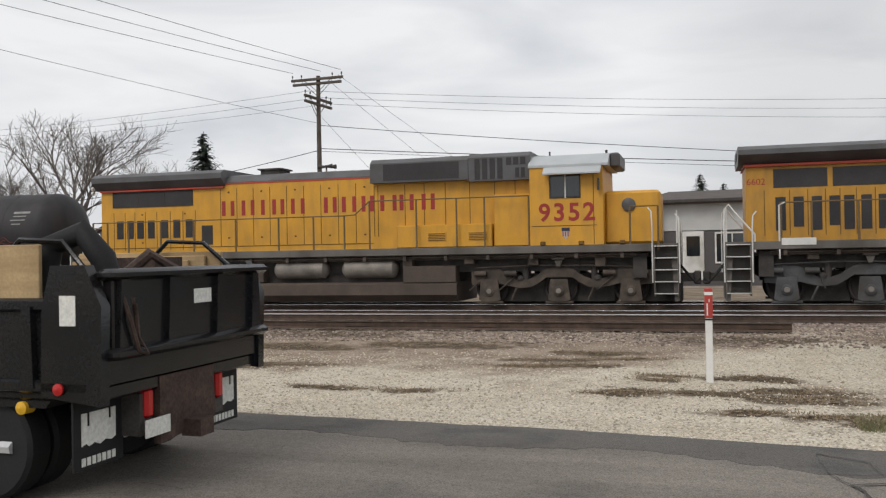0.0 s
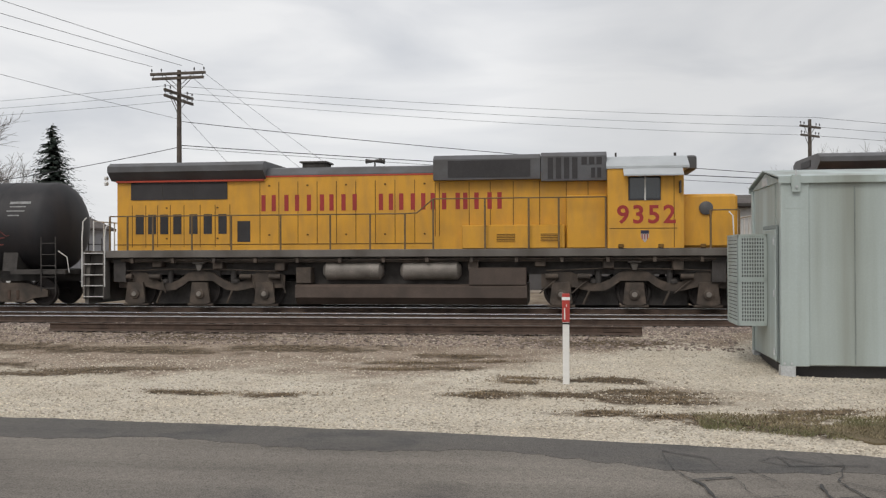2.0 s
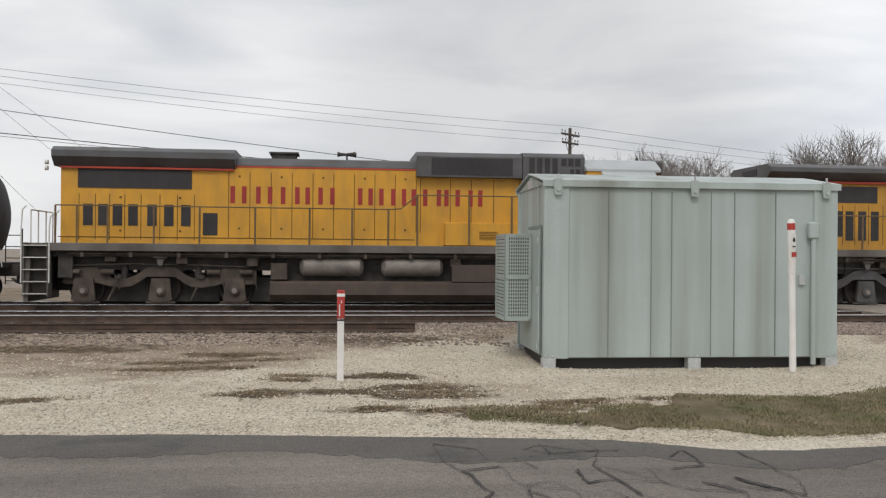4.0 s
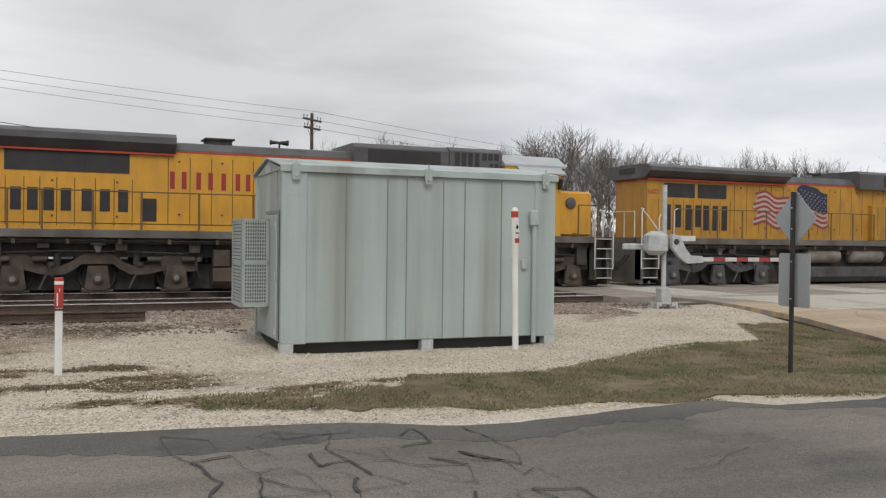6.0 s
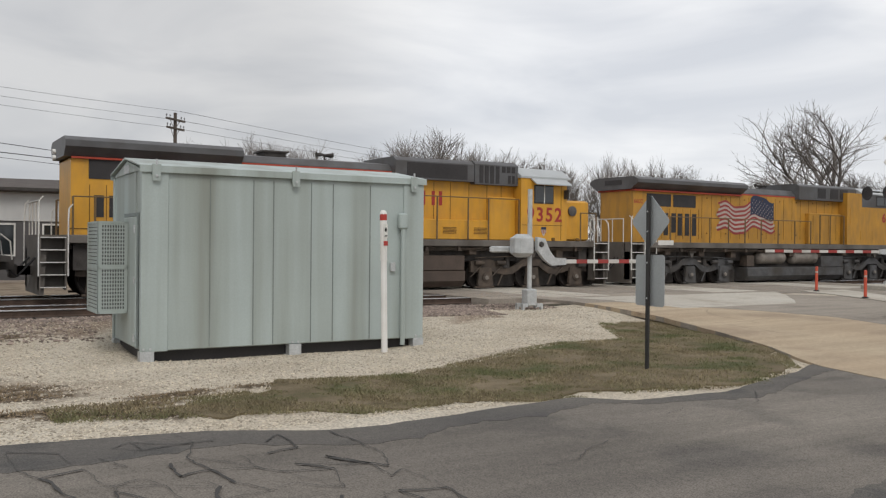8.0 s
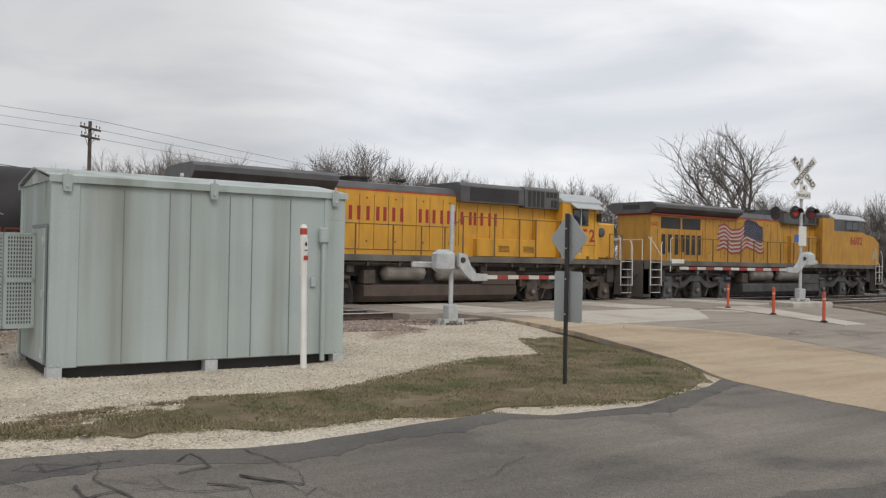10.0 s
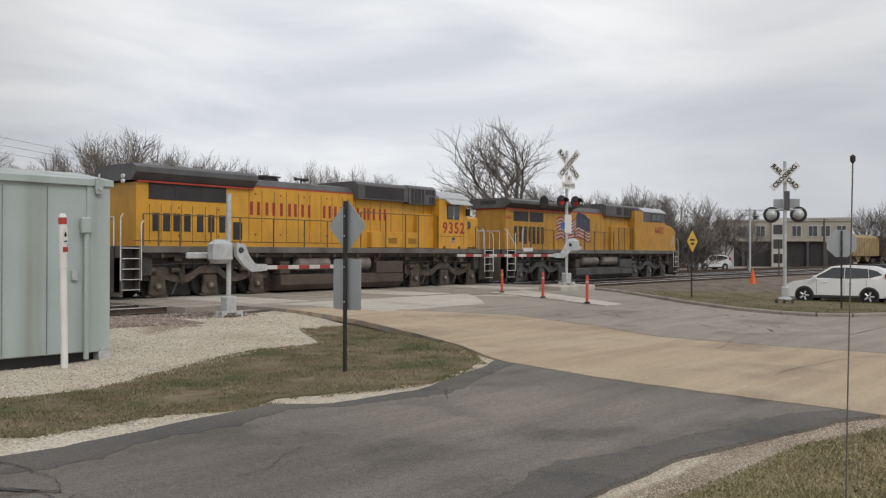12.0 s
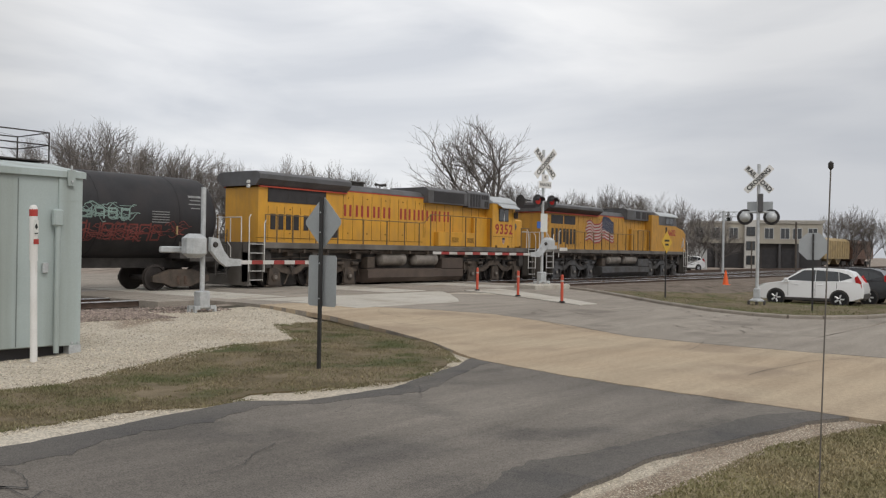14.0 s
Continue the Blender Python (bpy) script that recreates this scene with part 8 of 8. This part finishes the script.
def plant(meshes, x, y, yaw, tall, label, group="", name="bare_tree", wide=1.0):
    s = tall / meshes[2]
    t = thing(name, label, "tree", Matrix.LocRotScale((x, y, rest(x, y)), Euler((0, 0, radians(yaw))), (s * wide, s * wide, s)), group)
    part("trunk", meshes[0], None, t)
    part("crown", meshes[1], None, t)
    return t


def polar(az, d):
    return d * math.sin(radians(az)), d * math.cos(radians(az))


near_l = bare_tree(21, 11.5, 0.8, 0.22, 7, M_BARK, 0.05, 0.011, 4, 0.2, (5, 7), 0.5, (0.46, 0.68))
plant(near_l, *polar(-40.2, 64), 20, 12.4, "large bare spreading tree beyond the tracks", wide=1.25)
plant(near_l, *polar(-35.8, 75), 140, 10.6, "bare tree beyond the tracks", wide=1.2)
plant(near_l, *polar(-44.5, 70), 80, 9.5, "bare tree beyond the tracks")
big = bare_tree(5, 17.0, 0.80, 0.42, 6, M_BARK, -0.05, 0.013, 4, 0.30, (5, 6), 0.48, (0.52, 0.74))
plant(big, *polar(55.0, 108), 60, 19.0, "large bare round-crowned tree beyond the tracks", wide=1.4)
kinds = [bare_tree(40 + k, 11, 0.7 + 0.08 * k, 0.17, 10, M_BARK_FAR, 0, 0.016, 3, 0.12, (10, 12), 0.55) for k in range(4)]
tg_ = random.Random(77)
height = along([(8, 6.0), (14, 6.2), (23, 6.9), (27, 6.3), (30, 7.3), (34, 6.5), (38, 6.2), (42, 5.6), (48, 5.2), (56, 5.0), (62, 4.3), (66, 4.1), (68.5, 2.6), (72, 2.2)])
first_tree = {}
az = 12.0
while az < 69.5:
    d = tg_.uniform(92, 122)
    k = tg_.randrange(4)
    hh = d * math.tan(radians(height(az))) * tg_.uniform(0.84, 1.12) + 1.6
    x, y = polar(az, d)
    plant(kinds[k], x, y, tg_.uniform(0, 360), hh, "bare deciduous tree in the far tree line", "far bare trees")
    az += tg_.uniform(0.75, 1.4)
# scrub at the end of the line
scrub = bare_tree(90, 5, 1.2, 0.08, 12, M_BARK_FAR, 0, 0.02, 3, 0.05)
for k in range(30):
    az = tg_.uniform(60.5, 66.8)
    x, y = polar(az, tg_.uniform(86, 100))
    plant(scrub, x, y, tg_.uniform(0, 360), tg_.uniform(3.5, 7.0), "dense leafless shrub at the edge of the tracks", "leafless shrubs", "shrub")
for k in range(95):
    x, y = polar(11 + 50 * (k + tg_.random()) / 95, tg_.uniform(84, 96))
    plant(scrub, x, y, tg_.uniform(0, 360), tg_.uniform(2.4, 4.4), "dense leafless shrub in the far hedge", "leafless shrubs", "shrub", wide=1.3)
for az, d, s in ((75.4, 150, 1.1), (76.3, 150, 1.2), (77.2, 150, 1.0), (78.3, 140, 1.0)):
    x, y = polar(az, d)
    plant(kinds[1], x, y, tg_.uniform(0, 360), s * 8.5, "bare deciduous tree in the far tree line", "far bare trees")


def spruce_meshes(seed, h, r0):
    g = random.Random(seed)
    tr = Solid().tube([(0, 0, -0.2), (0, 0, h * 0.5), (0, 0, h)], 0.16, 8, 0.02)
    v, f = [], []
    z = h * 0.08
    while z < h * 0.985:
        k = 1 - z / h
        rad = r0 * k ** 0.8
        for b in range(max(6, int(20 * k) + 7)):
            a = g.uniform(0, 6.28)
            ln = rad * g.uniform(0.7, 1.12) + 0.08
            for q in range(max(4, int(ln / 0.16))):
                t = (q + g.random()) / max(4, int(ln / 0.16))
                c = Vector((math.cos(a) * ln * t, math.sin(a) * ln * t, z - 0.25 * ln * t + 0.12 * ln * t * t + g.uniform(-0.08, 0.08)))
                w = 0.10 + 0.16 * (1 - t) * min(1.0, ln)
                sd = Vector((-math.sin(a), math.cos(a), 0))
                n = len(v)
                v += [c - sd * w, c + sd * w, c + Vector((math.cos(a) * w * 1.6, math.sin(a) * w * 1.6, -w * g.uniform(0.3, 0.9)))]
                f.append((n, n + 1, n + 2))
        z += 0.16 + 0.12 * k
    me = bpy.data.meshes.new("needles")
    me.from_pydata([tuple(p) for p in v], [], f)
    me.materials.append(M_NEEDLE)
    return tr.mesh("trunk", M_BARK), me


def spruce(meshes, x, y, s, label):
    t = thing("spruce_tree", label, "tree", Matrix.LocRotScale((x, y, rest(x, y)), None, (s, s, s)))
    part("trunk", meshes[0], None, t)
    part("needles", meshes[1], None, t, "dark green drooping needles")


sp = spruce_meshes(3, 11.4, 4.6)
spruce(sp, *polar(-32.6, 69), 1.0, "dark green spruce beyond the tracks")
spruce(sp, *polar(-35.4, 72), 0.62, "smaller dark spruce beyond the tracks")
spruce(sp, *polar(-1.2, 88), 0.80, "spruce top behind a house roof")
spruce(sp, *polar(0.2, 92), 0.74, "spruce top behind a house roof")
spruce(sp, *polar(69.3, 150), 0.78, "small far spruce behind the apartments")


# ---- what moves ----
def train_x(t):
    """Where the second locomotive stands along the track: a nearly steady walking-to-running pace."""
    return -11.284 + 3.2162 * t - 0.02204 * t * t + 0.00115 * t ** 3


TRAIN = [(t, train_x(t)) for t in range(15)]


def motions():
    for ob, dx in ((engine_b, 0.0), (engine_a, 22.35), (tanker, -19.5)):
        walk(ob, [(t, pose(x + dx, TRACK_A, -LOW)) for t, x in TRAIN])
    for ob, x, r in WHEELS:
        rows = []
        for k in range(71):
            t = k * 0.2
            rows.append((t, pose(x, 0, r + LOW, 0, math.degrees((train_x(t) - train_x(0)) / r) % 360, 0)))
        walk(ob, rows)
    walk(dump_truck, [(t, YARD @ pose(x, 6.5, GROUND + 0.035)) for t, x in ((0.0, -4.35), (0.5, -8.85), (2.0, -22.5), (6.0, -60), (14.0, -85))])
    for ob, x, y, r in TRUCK_WHEELS:
        rows = []
        for k in range(141):
            t = k * 0.1
            d = 9.0 * min(t, 6.0)
            rows.append((t, pose(x, y, r, 0, -(math.degrees(d / r)) % 360, 0)))
        walk(ob, rows)


# the yard and all beyond it stand slightly turned against the tracks; the worn lane and turf a little wider out
ALONG_TRACK = ("track_far", "track_near", "far_sleepers", "crossing_deck", "spare_rail", "locomotive", "tank_car", "hopper_car", "siding_rail", "ground", "dump_truck")
WIDER = {"lane": 1.012, "lane_edge": 1.012, "lane_edge_near": 1.012, "lane_cracks": 1.012, "near_verge": 1.012, "verge_grass": 1.012, "verge_stones": 1.012}
for ob in list(scene.objects):
    kind_name = ob.name.split(".")[0]
    if ob.parent is None and ob.type in ("MESH", "EMPTY") and kind_name not in ALONG_TRACK:
        k = WIDER.get(kind_name, 1.0)
        ob.matrix_basis = YARD @ Matrix.Diagonal((k, k, 1, 1)) @ ob.matrix_basis


motions()
